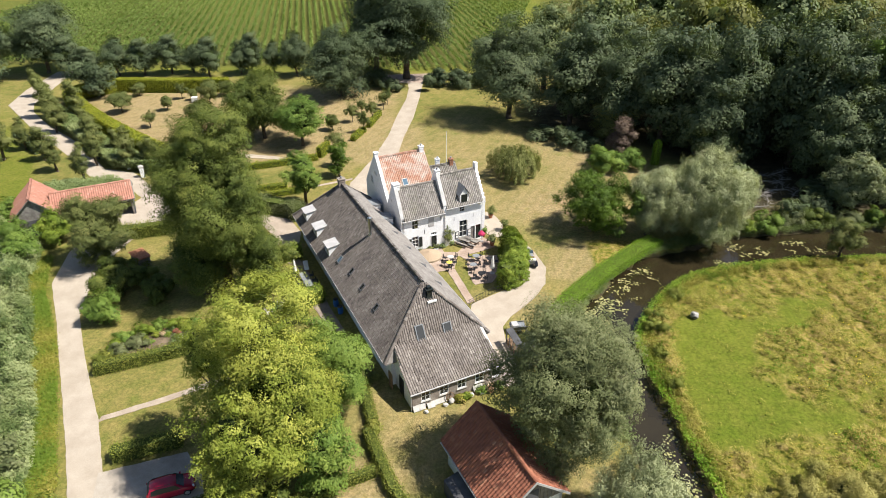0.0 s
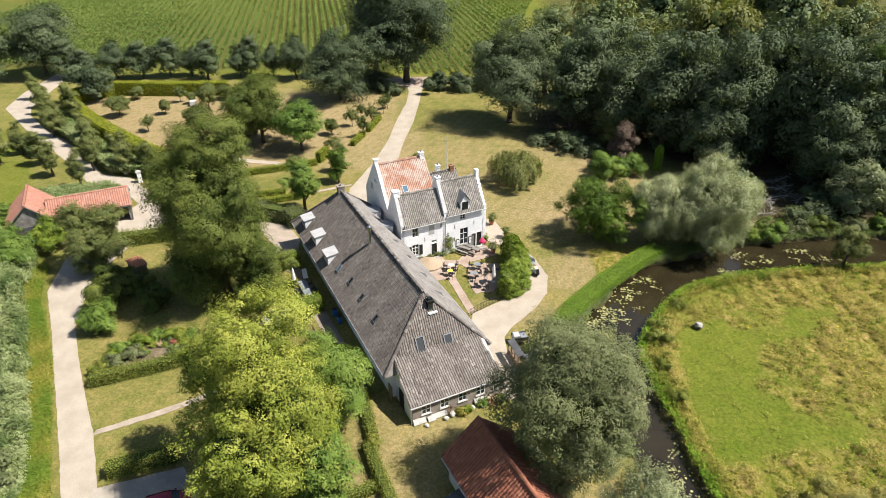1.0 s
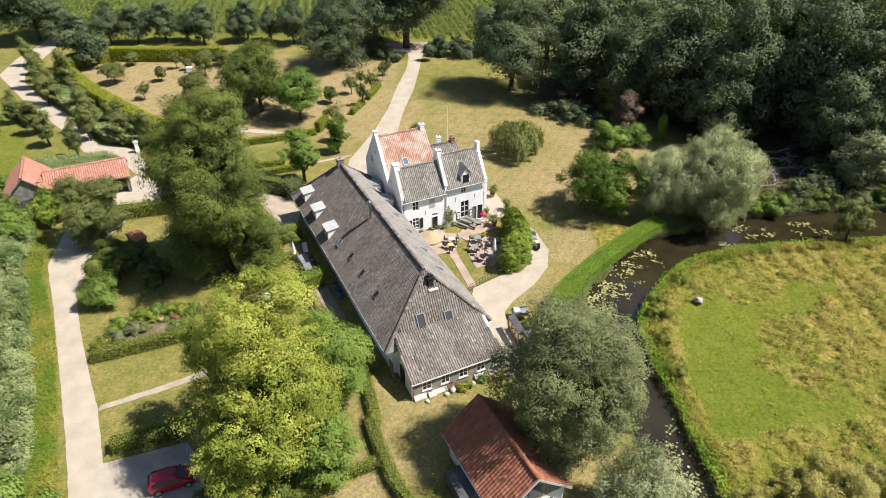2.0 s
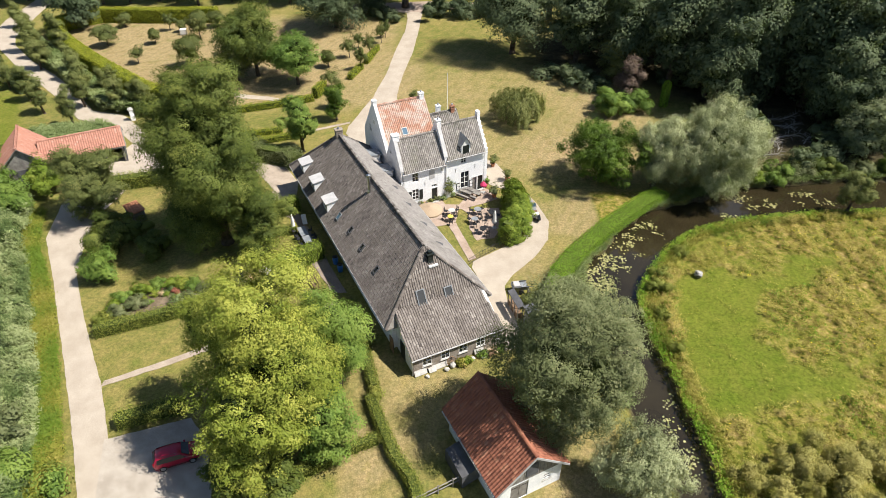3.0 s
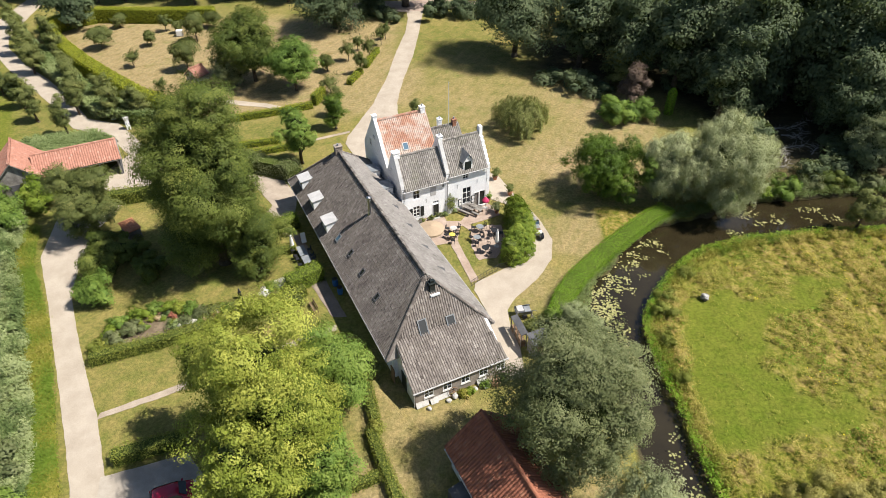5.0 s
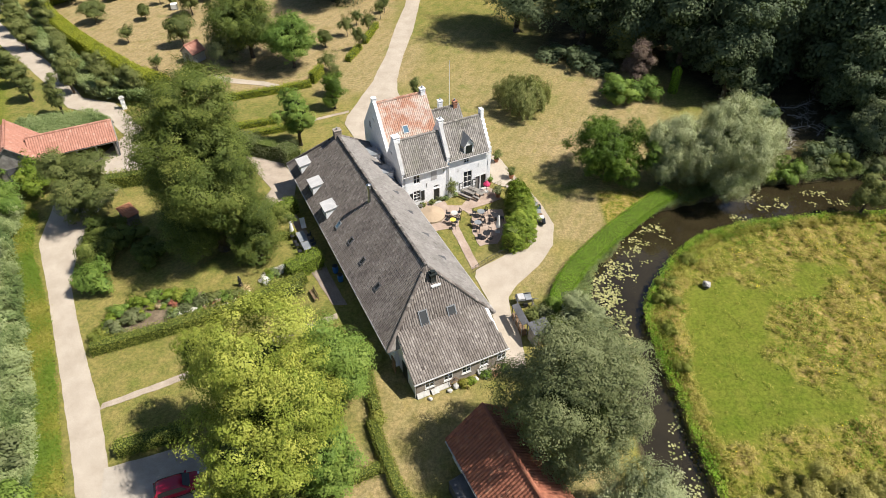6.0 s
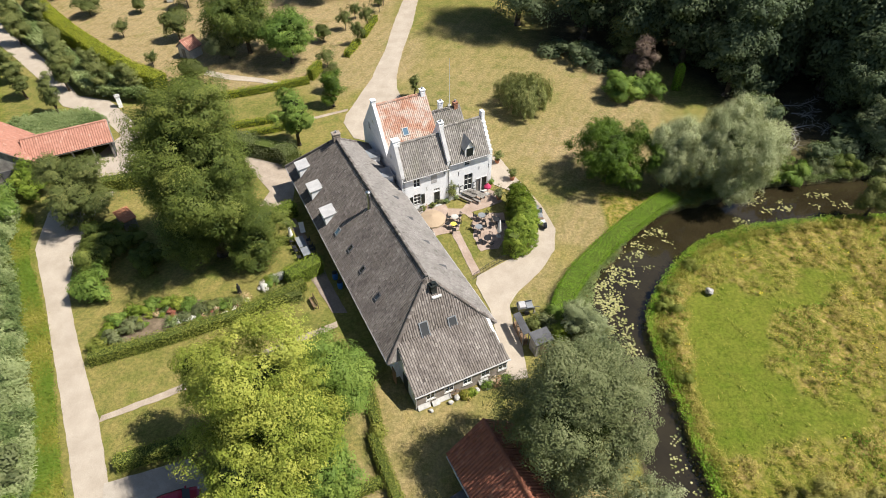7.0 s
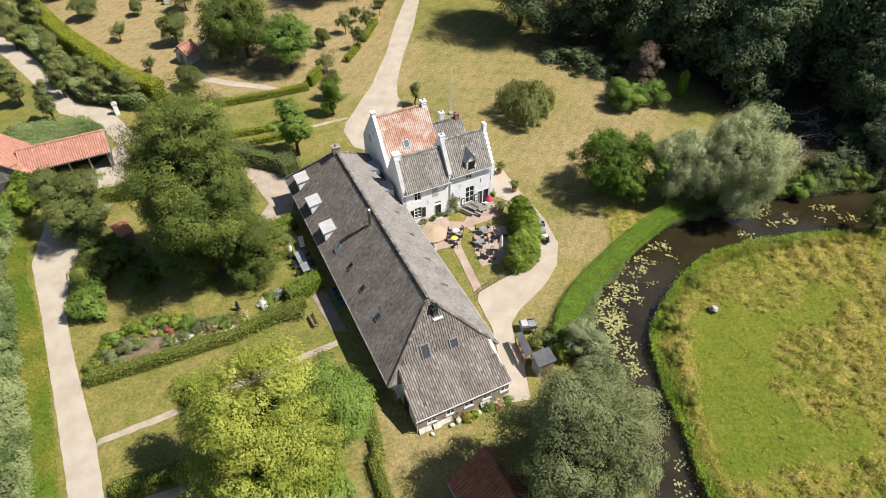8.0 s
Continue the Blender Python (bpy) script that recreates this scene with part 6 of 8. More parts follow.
for i, (x, y, r, h) in enumerate(((-12.6, 138.0, 2.6, 2.4), (-2.2, 140.4, 3.8, 3.8), (2.8, 140.6, 3.6, 3.6), (-16, 141, 3.4, 3.2), (7.2, 142, 3.2, 3.2))):
    bush(x, y, r, h, "wood_leaf", "dark clipped shrub beside the drive", seed=210 + i, size=0.36, clump=0.8, n=34, density=120)
# orchard trees
orch = tree(-65.0, 122.3, 4.4, 3.0, "orchard_leaf", "low spreading fruit tree on dry ground", low=0.5, clump=0.7, n=44, size=0.28, seed=220, tone=0.45)
repeat(orch, [(x, y, s, s * z, rr.random() * 6) for x, y, s, z in ((-56.5, 123.8, 0.55, 1.3), (-46.0, 112.8, 1.05, 1.25), (-39.2, 98.6, 0.95, 0.95), (-48.6, 126.2, 0.95, 1.4), (-66.2, 133.2, 0.7, 0.95), (-53.6, 130.5, 0.42, 1.4), (-21.5, 112.5, 0.62, 1.2), (-47.5, 133.5, 0.8, 1.0))], "orchard trees")
sap = tree(-55.9, 113.8, 2.9, 1.25, "orchard_leaf", "small young fruit tree with a bare stem", low=0.9, clump=0.4, n=24, size=0.2, seed=221, girth=0.07)
repeat(sap, [(x, y, s, s * z, rr.random() * 6) for x, y, s, z in ((-47.2, 103.4, 0.8, 1.1), (-56.3, 131.3, 0.9, 1.2), (-18.4, 117.0, 0.9, 1.3), (-17.2, 121.5, 0.8, 1.2), (-19.6, 103.5, 1.0, 1.0), (-15.6, 111.5, 0.8, 1.7), (-14.6, 117.5, 0.8, 1.7), (-13.2, 124.5, 0.8, 1.6), (-12.6, 127.5, 0.7, 1.6))], "young trees")

# woodland
kinds = []
for i, (h, r, leaf, pk) in enumerate(((17, 6.4, "wood_leaf", 0.1), (19, 5.8, "wood_leaf", 0.2), (15, 6.6, "wood_leaf", 0.05), (17, 5.6, "wood_leaf_warm", 0.15), (14, 5.2, "wood_leaf", 0.1))):
    kinds.append(tree(0, 0, h, r, leaf, ("tall dark green woodland tree in full leaf", "slender tall dark woodland tree", "broad dark green woodland tree", "olive green woodland tree in leaf", "low dark woodland tree in leaf")[i], low=0.8, clump=1.1, n=70, cover=1.9, size=0.58, seed=230 + i, peak=pk, tone=0.5))
far_kinds = []
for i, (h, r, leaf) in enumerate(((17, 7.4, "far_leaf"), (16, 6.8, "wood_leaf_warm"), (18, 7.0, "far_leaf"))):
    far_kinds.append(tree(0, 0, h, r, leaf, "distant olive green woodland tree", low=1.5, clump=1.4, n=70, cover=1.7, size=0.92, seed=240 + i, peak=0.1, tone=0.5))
spots = []
for i in range(5200):
    x, y = rr.uniform(10, 165), rr.uniform(84, 285)
    d = edge_distance(np.array([x]), np.array([y]), WOODS)[0]
    gap = 6.6 if y < 135 and x < 95 else (8.8 if y < 175 and x < 118 else 26.0)
    if d > -2.0 or (y > 118 and x < 25.7 + (y - 123.7) * 0.156) or (x < 30 and y > 150 and x < 14 + (y - 150) * 0.2):
        continue
    if x < 56 and y < 98 or x < 62 and y < 84 or math.hypot(x - 11.6, y - 119.5) < 9 or math.hypot(x - 33.7, y - 97) < 6 or math.hypot(x - 66.5, y - 95) < 6:
        continue
    if 30 < x < 42 and y < 110:
        continue
    if 95 < x - (y - 180) * 0.25 < 118 and 150 < y < 260:
        continue
    if all(math.hypot(x - a, y - b) > gap for a, b in spots):
        spots.append((x, y))
used = set()
for x, y in spots:
    near = y < 135 and x < 95
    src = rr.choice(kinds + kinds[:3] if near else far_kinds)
    s = rr.uniform(0.8, 1.12)
    zs = s * rr.uniform(0.88, 1.12) * (0.55 if 80 < x < 104 and y < 112 else 0.95 if 62 < x < 80 and y < 105 else 1.15 if 42 < x < 60 and y < 116 else 0.8 if near and y < 108 else 1.0)
    if src.name not in used:
        used.add(src.name)
        tagged(src, group="woodland")
        dress(src, x, y, s, zs, rr.random() * 6)
    else:
        copy_thing(src, Matrix.LocRotScale((x, y, 0), Euler((0, 0, rr.random() * 6)), (s, s, zs)))
for x, y, k in ((68, 82, 0.65), (69.5, 91, 0.7), (67.5, 98, 0.9), (60, 100, 1.15), (53.5, 102, 1.1), (46, 102.5, 1.1), (59.0, 91.5, 1.15), (60.5, 86.5, 1.05), (55.5, 97.5, 1.15), (54.5, 90.0, 0.8), (56.5, 84.5, 0.75), (40.5, 95.5, 0.8), (73, 83.5, 0.8), (80, 84, 0.8), (75, 90, 0.85), (41.5, 101.5, 0.85), (64.5, 93.8, 1.0), (63.5, 98.5, 1.1), (36.0, 104.5, 1.1), (29.5, 107.5, 1.1), (41.5, 106.5, 1.2), (33.0, 112.0, 1.2)):
    copy_thing(kinds[rr.choice((0, 1))], Matrix.LocRotScale((x, y, 0), Euler((0, 0, rr.random() * 6)), (k * 0.9, k * 0.9, k)))
# undergrowth at the wood's edge
ug = bush(40.0, 104.5, 2.4, 3.0, "wood_leaf", "dark undergrowth shrub at the wood's edge", seed=250, size=0.38, clump=0.8, n=30, density=110)
repeat(ug, [(x, y, s, s * rr.uniform(0.7, 1.1), rr.random() * 6) for x, y, s in ((17, 108.5, 1.0), (21, 105.8, 1.2), (36.5, 106, 0.9), (44, 103, 1.1), (63.5, 95, 1.3), (65, 83.5, 1.1), (70, 81.5, 1.2), (76, 80.5, 1.0), (83, 79.5, 1.3), (24, 103.5, 0.9), (63, 101, 1.5), (56, 101.5, 1.4), (50, 101.5, 1.3), (42.5, 88, 1.2), (44, 95.5, 1.3), (41.0, 82.5, 1.0), (55, 86, 1.2), (52, 81, 1.0), (47.5, 79.0, 0.8), (57, 94, 1.3))], "undergrowth")

# ---------------------------------------------------------------- dead wood in the shade across the moat
def dead_tree(x, y, rz, length, seed):
    rng = np.random.default_rng(seed)
    t = thing("fallen_branch", pose(x, y, 0, 0, 0, rz), "bare bleached dead branch lying in woodland shade", "branch", "dead branches")
    bm, a, d = bmesh.new(), Vector((0, 0, 0.1)), Vector((1, 0, 0.12))
    knots = []
    for i in range(5):
        b = a + (d + Vector(rng.normal(size=3) * 0.22)).normalized() * length / 5
        b.z = max(0.15, b.z)
        rod(bm, a, b, 0.1 - 0.015 * i, 0.085 - 0.015 * i, 6)
        knots.append(b.copy())
        a = b
    part("stem", bm, "bleached_wood", t)
    for i, k in enumerate(knots):
        for side in (-1, 1):
            bm = bmesh.new()
            w = Vector((0.7, side * rng.uniform(0.6, 1.3), rng.uniform(0.0, 0.25))).normalized()
            m = k + w * length * rng.uniform(0.14, 0.24)
            rod(bm, k, m, 0.04, 0.028, 5)
            for q in range(3):
                rod(bm, m, m + (w + Vector(rng.normal(size=3) * 0.5)).normalized() * length * rng.uniform(0.1, 0.22), 0.022, 0.01, 4)
            part("twig", bm, "bleached_wood", t)


for i, (x, y, rz, L) in enumerate(((44.5, 84.0, 25, 5.0), (47.0, 86.5, 10, 6.0), (49.5, 89.5, 35, 5.5), (47.5, 92.5, -15, 5.0), (50.5, 85.0, 60, 4.0), (45.0, 88.5, 50, 4.0), (51.0, 93.0, 20, 4.5), (43.5, 81.5, 15, 4.0), (46.0, 83.0, 80, 4.0), (48.5, 90.5, -30, 4.5))):
    dead_tree(x, y, rz, L * 0.62, 580 + i)

# ---------------------------------------------------------------- hedges
hedge([(-72.4, 136.2), (-75.6, 134.2), (-78.0, 130.6), (-77.8, 127.3), (-70.4, 118.8), (-63.3, 111.6), (-56.0, 105.0), (-49.2, 99.3), (-43.0, 95.6)], 2.2, 2.7, "yellow_hedge_leaf", "tall clipped yellow-green hedge round the orchard", 0.2, 110, 301, tone=0.7)
hedge([(-72.0, 136.4), (-61, 136.2), (-48, 136.8)], 1.7, 2.8, "yellow_hedge_leaf", "clipped yellow-green hedge at the orchard's far side", 0.24, 75, 302, tone=0.7)
hedge([(-33.4, 46.2), (-26.8, 49.0), (-21.0, 51.7), (-17.3, 54.3), (-15.2, 56.0)], 1.1, 1.2, "hedge_leaf", "clipped low green hedge between lawn and flower bed", 0.15, 110, 303)
hedge([(-7.9, 45.0), (-6.9, 42.0), (-6.3, 39.8)], 0.85, 1.0, "hedge_leaf", "clipped low privet hedge", 0.14, 120, 304)
hedge([(-6.5, 38.8), (-5.2, 35.6), (-4.1, 33.2), (-2.6, 31.0), (-1.2, 27)], 0.9, 1.05, "hedge_leaf", "clipped low privet hedge", 0.14, 120, 305)
hedge([(-5.6, 34.7), (-7.9, 33.6)], 0.85, 0.95, "hedge_leaf", "clipped low privet hedge at the garden plot", 0.14, 120, 306)
hedge([(-8.6, 33.0), (-11.6, 31.2), (-14, 29)], 0.85, 0.95, "hedge_leaf", "clipped low privet hedge at the garden plot", 0.14, 120, 307)
bush(-6.2, 39.0, 0.75, 1.3, "hedge_leaf", "small rounded shrub at the hedge's end", seed=308, size=0.15, clump=0.3, n=24, density=500)
bush(-7.4, 45.3, 0.9, 1.2, "orchard_leaf", "small shrub at the hedge's corner", seed=309, size=0.15, clump=0.3, n=24, density=500)
hedge([(-27.0, 36.0), (-22.0, 37.8)], 1.2, 1.3, "hedge_leaf", "dark shaded hedge beside the parking bay", 0.16, 90, 310)
# curved tall hedge round the seating place
def arc_hedge(pts, w, h, leaf, label, seed):
    rng = np.random.default_rng(seed)
    t = thing("hedge", pose(pts[0][0], pts[0][1], 0), label, "hedge")
    loc = [(x - pts[0][0], y - pts[0][1]) for x, y in pts]
    part("core", ribbon_box(loc, w * 0.6, 0, h * 0.8, 0.6), "hedge_inside", t)
    cs = []
    line = along(loc, 0.3)
    for i, (x, y, dx, dy) in enumerate(line):
        end = min(1.0, 0.45 + 0.12 * min(i, len(line) - 1 - i))
        hh = h * (0.92 + 0.1 * math.sin(i * 0.55)) * (0.75 + 0.25 * end)
        for k in range(11):
            a = math.pi * (k / 10)
            o, z = math.cos(a) * w / 2 * end, hh * (0.12 + 0.8 * math.sin(a) ** 0.6)
            cs.append((x - dy * o + rng.normal() * 0.12, y + dx * o + rng.normal() * 0.12, z + rng.normal() * 0.12))
    cs = np.array(cs)
    a = clump_leaves(rng, cs, 0.34 + 0.2 * rng.random(len(cs)), 420, 0.17, tone=0.5, spread=0.2)
    a[0][:, 2] = np.maximum(a[0][:, 2], 0.05)
    link("foliage", leaf_mesh("foliage", *a, leaf, rng), t)


arc_hedge([(7.4, 70.0), (8.2, 67.6), (8.3, 65.2), (7.7, 62.6), (6.4, 60.8)], 2.5, 3.7, "beech_leaf", "tall curved clipped hornbeam hedge round the seats", 311)
# pale hedges in the rear garden
for i, (pts, w, h) in enumerate((([(-34.8, 93.4), (-28.2, 95.8), (-21.8, 98.6)], 1.0, 1.0), ([(-31.0, 85.6), (-24.5, 87.8)], 0.9, 0.8), ([(-29.4, 83.4), (-22.5, 86.0)], 0.9, 0.8), ([(-21.6, 99.4), (-20.6, 102.5)], 1.0, 1.8), ([(-17.0, 107), (-15.6, 112)], 0.9, 1.0), ([(-15.0, 114), (-13.6, 121)], 0.9, 1.0))):
    hedge(pts, w, h, "yellow_hedge_leaf", "low clipped yellow-green garden hedge", 0.18, 70, 320 + i)
hedge([(-29.5, 81.5), (-21.5, 79.0), (-20.2, 77.3)], 2.2, 2.0, "alder_leaf", "loose grey-green hedge by the yard", 0.2, 80, 330, 0.25, wild=0.4)
hedge([(-21.0, 64.4), (-20.4, 62.4)], 0.9, 1.1, "hedge_leaf", "low clipped hedge beside the patio", 0.14, 120, 331)
hedge([(-20.8, 62.0), (-17.6, 63.2)], 0.8, 0.9, "hedge_leaf", "low clipped hedge beside the patio", 0.14, 120, 332)
hedge([(-20.5, 66.6), (-18.2, 67.9)], 1.5, 1.6, "beech_leaf", "bright green clipped shrub hedge at the yard", 0.16, 100, 333, 0.14)
hedge([(-16.9, 56.4), (-14.0, 58.8)], 1.7, 1.7, "beech_leaf", "bright green clipped hedge beside the patio", 0.16, 100, 334, 0.14)
hedge([(-18.6, 54.0), (-15.3, 54.9)], 1.6, 0.9, "orchard_leaf", "soft grey-green border planting", 0.2, 80, 335, 0.2)
hedge([(-43.5, 71.8), (-36.5, 73.8)], 1.5, 1.7, "hedge_leaf", "dark hedge along the yard", 0.18, 70, 336, 0.2)
for i, (x, y, r, h, leaf) in enumerate(((-36.6, 54.6, 2.1, 3.2, "walnut_leaf"), (-37.6, 58.2, 2.0, 3.6, "chestnut_leaf"), (-36.0, 61.5, 2.4, 3.0, "chestnut_leaf"), (-32.5, 59.0, 2.0, 2.2, "chestnut_leaf"), (-38.8, 61.8, 1.8, 3.4, "chestnut_leaf"), (-30.0, 64.5, 2.6, 3.0, "chestnut_leaf"))):
    bush(x, y, r, h, leaf, "dense green shrub beside the lane" if i < 2 else "shaded green shrub by the lawn", seed=340 + i, size=0.24, clump=0.6, n=40, density=260)
# flower bed
slab("bed_soil", [(-34, 48.4), (-32.2, 51.8), (-29.8, 54), (-25, 54.2), (-20.5, 54.6), (-21.5, 53.0), (-26.8, 50.0), (-31, 48)], 0.03, "soil", "dry brown soil of the flower bed", "flower bed", 0.2)
BED = [(-33.0, 47.7, 1.1, 1.5, "hedge_leaf"), (-32.0, 48.6, 1.2, 1.5, "alder_leaf"), (-33.0, 49.6, 1.0, 1.3, "beech_leaf"), (-31.2, 50.3, 1.1, 1.3, "alder_leaf"), (-32.6, 51.2, 0.9, 1.0, "walnut_leaf"),
       (-31.1, 52.2, 1.0, 1.2, "beech_leaf"), (-30.0, 53.2, 1.0, 1.2, "walnut_leaf"), (-28.6, 53.4, 0.8, 1.0, "beech_leaf"), (-27.4, 53.2, 0.8, 0.9, "lime_leaf"), (-26.2, 53.4, 0.9, 1.1, "walnut_leaf"),
       (-25.2, 52.4, 0.9, 0.9, "alder_leaf"), (-24.0, 53.0, 0.9, 1.0, "orchard_leaf"), (-22.8, 53.4, 0.8, 0.8, "walnut_leaf"), (-26.4, 51.6, 0.7, 0.8, "alder_leaf"), (-27.2, 50.8, 0.6, 0.7, "reed_leaf"), (-21.6, 53.8, 0.7, 0.8, "orchard_leaf")]
for i, (x, y, r, h, leaf) in enumerate(BED):
    bush(x, y, r, h, leaf, "leafy perennial in the flower bed", seed=360 + i, size=0.17, clump=0.3, n=36, group="flower bed plants", name="perennial", category="plant")
for i in range(58):
    x, y = rr.uniform(-31.5, -20.5), rr.uniform(50.6, 53.2)
    y += (x + 30.5) * 0.12
    leaf = rr.choice(("flower_leaf", "reed_leaf", "white_flower", "red_flower", "lime_leaf", "walnut_leaf", "orchard_leaf", "beech_leaf"))
    if math.hypot(x + 28.8, y - 50.6) > 0.9:
        bush(x, y, rr.uniform(0.25, 0.45), rr.uniform(0.3, 0.6), leaf, "small flowering plant in the border", seed=380 + i, size=0.11, clump=0.16, n=14, group="flowering plants", name="flower", category="plant")
for i, (x, y) in enumerate(((-19.3, 55.7), (-18.8, 56.3), (-18.4, 56.9), (-18.0, 57.4), (-17.5, 58.0), (-19.0, 57.0))):
    bush(x, y, 0.6, 0.6, ("white_flower", "walnut_leaf", "reed_leaf", "white_flower", "yellow_hedge_leaf", "beech_leaf")[i], "low white-flowered plant at the patio bed", seed=420 + i, size=0.11, clump=0.2, n=18, group="patio bed plants", name="flower", category="plant")

# ---------------------------------------------------------------- wild growth
def scatter(poly, k, rng):
    xs, ys = [p[0] for p in poly], [p[1] for p in poly]
    out = np.zeros((0, 2))
    while len(out) < k:
        q = np.stack([rng.uniform(min(xs), max(xs), k * 2), rng.uniform(min(ys), max(ys), k * 2)], 1)
        q = q[edge_distance(q[:, 0], q[:, 1], poly) < 0]
        out = np.concatenate([out, q])
    return out[:k]


def blades(name, pts, height, leaf, label, category, rng, slim=0.16, tone=None, lean=0.35, per=6, z0=None, length=None):
    """Upright blades in tufts at the points pts (x, y); length: of one blade, where the plants are taller than that."""
    k = len(pts)
    c = np.repeat(pts, per, 0) + rng.normal(size=(k * per, 2)) * 0.16
    h = np.repeat(height, per)
    up = np.stack([rng.normal(size=k * per) * lean, rng.normal(size=k * per) * lean, np.ones(k * per)], 1)
    if length is None:
        size = h * (0.6 + 0.6 * rng.random(k * per))
        z = size * 0.42
    else:
        size = length * (0.6 + 0.8 * rng.random(k * per))
        z = h * (0.25 + 0.75 * rng.random(k * per) ** 0.55)
    z = z + (0 if z0 is None else np.repeat(z0, per))
    nrm = rng.normal(size=(k * per, 3)) * 0.7 + np.array([0.5, 0, 1.3])
    v = (0.5 if tone is None else np.repeat(tone, per)) + rng.normal(size=k * per) * 0.15
    me = leaf_mesh(name, np.concatenate([c, z[:, None]], 1), nrm, size, v, leaf, rng, slim, up)
    return tagged(new(name, me), label, category, "", "stuff")


g = np.random.default_rng(500)
# reed and osier scrub west of the lane
zone = [(-29.0, 24), (-33.7, 36.5), (-37.0, 42.6), (-40.5, 48.4), (-44.3, 55), (-48.2, 61), (-50, 67), (-56, 73), (-66, 74), (-51.5, 51), (-38, 29), (-33, 24)]
p = scatter(zone, 15000, g)
hgt = 0.6 + 1.7 * np.clip(wave(p[:, 0], p[:, 1], 0.8) * 0.5 + 0.45 * wave(p[:, 0], p[:, 1], 2.0, 3) + 0.45, 0, 1.3) ** 1.3 + 0.4 * g.random(len(p))
blades("reeds", p, hgt, "reed_leaf", "tall blue-green reeds and osiers beside the lane", "reeds", g, 0.24, 0.48 + 0.3 * wave(p[:, 0], p[:, 1], 0.5, 2) + 0.3 * wave(p[:, 0], p[:, 1], 1.7, 4), 0.5, 10, None, 0.32)
p = scatter([(-28.8, 24), (-30.2, 33), (-39.4, 50.2), (-46.4, 60.5), (-48.8, 67), (-50.3, 67), (-48.5, 61), (-44.6, 55), (-40.8, 48.4), (-37.3, 42.6), (-34, 36.5), (-29.3, 24)], 7000, g)
blades("verge_grass", p, 0.35 + 0.3 * g.random(len(p)), "grass_leaf", "rough yellow-green verge grass along the lane", "grass", g, 0.22, 0.16 + 0.25 * wave(p[:, 0], p[:, 1], 0.8), 0.7, 8, None, 0.3)
for i, (x, y, r, h, leaf) in enumerate(((-33.2, 30.4, 2.3, 2.4, "walnut_leaf"), (-29.2, 30.4, 0.9, 1.6, "walnut_leaf"), (-35.6, 34.6, 1.5, 2.0, "alder_leaf"), (-39.6, 43.6, 1.6, 2.3, "reed_leaf"), (-43.0, 49.0, 1.7, 2.4, "reed_leaf"), (-41.5, 38, 2.4, 2.8, "alder_leaf"), (-52.5, 66.5, 2.6, 4.0, "walnut_leaf"), (-50.5, 71.5, 2.4, 4.2, "beech_leaf"), (-55.5, 70, 2.6, 3.6, "walnut_leaf"), (-58, 64, 2.6, 3.0, "alder_leaf"), (-48.8, 44, 2.4, 2.6, "alder_leaf"), (-59.5, 75, 2.6, 4.0, "walnut_leaf"))):
    bush(x, y, r, h, leaf, "green scrub willow among the reeds", seed=510 + i, size=0.24, clump=0.6, n=36, density=200, tone=0.5)
# reeds between the orchard hedge and the far lane
p = scatter([(-84, 130), (-79, 124), (-64, 108.5), (-54.5, 99.5), (-45, 94), (-43, 92), (-48, 92.8), (-54, 94.2), (-60.5, 101), (-68, 108.5), (-76, 116)], 6500, g)
blades("reeds", p, 1.5 + 0.7 * g.random(len(p)), "reed_leaf", "green reeds in the ditch beside the orchard hedge", "reeds", g, 0.26, 0.6 + 0.25 * wave(p[:, 0], p[:, 1], 0.6), 0.5, 8, None, 0.6)
p = scatter([(-60, 80), (-60, 86), (-51, 88.6), (-47.5, 86), (-46.2, 83.5), (-52, 81.5)], 2600, g)
blades("reeds", p, 1.4 + 0.6 * g.random(len(p)), "reed_leaf", "pale green reeds behind the cart shed", "reeds", g, 0.2, 0.4 + 0.2 * wave(p[:, 0], p[:, 1], 0.6), 0.5, 10, None, 0.45)
slim = tree(-72.8, 102.5, 6.0, 1.25, "orchard_leaf", "slender dark sapling beside the far lane", low=0.3, clump=0.4, n=36, size=0.24, seed=520, peak=0.6, tone=0.58)
repeat(slim, [(x, y, s, s * z, rr.random() * 6) for x, y, s, z in ((-62.5, 93.5, 1.2, 0.85), (-56.0, 89.5, 1.0, 1.1), (-57.2, 95.8, 1.2, 1.0), (-71.0, 117.0, 1.3, 1.1), (-58.5, 98.8, 1.2, 1.1), (-51.2, 95.0, 1.1, 1.1), (-47.0, 94.4, 1.1, 0.9), (-72.0, 110.8, 1.2, 1.0), (-78, 119.0, 1.3, 1.1), (-67, 98, 1.3, 0.8), (-74, 98, 1.6, 0.9), (-69, 88, 1.6, 0.9))], "lane saplings")
repeat(slim, [(x + rr.uniform(-1, 1), y + rr.uniform(-1, 1), rr.uniform(0.7, 1.25), rr.uniform(0.8, 1.25), rr.random() * 6) for x, y, dx, dy in along([(-49, 95.5), (-56, 98.8), (-63, 105.5), (-70, 112), (-79, 122), (-88, 133)], 6.8)], "ditch saplings")
hedge([(-76.8, 107.0), (-72.5, 103.5), (-69.5, 100.8)], 1.4, 1.6, "wood_leaf", "dark clipped hedge beyond the far lane", 0.3, 40, 525)
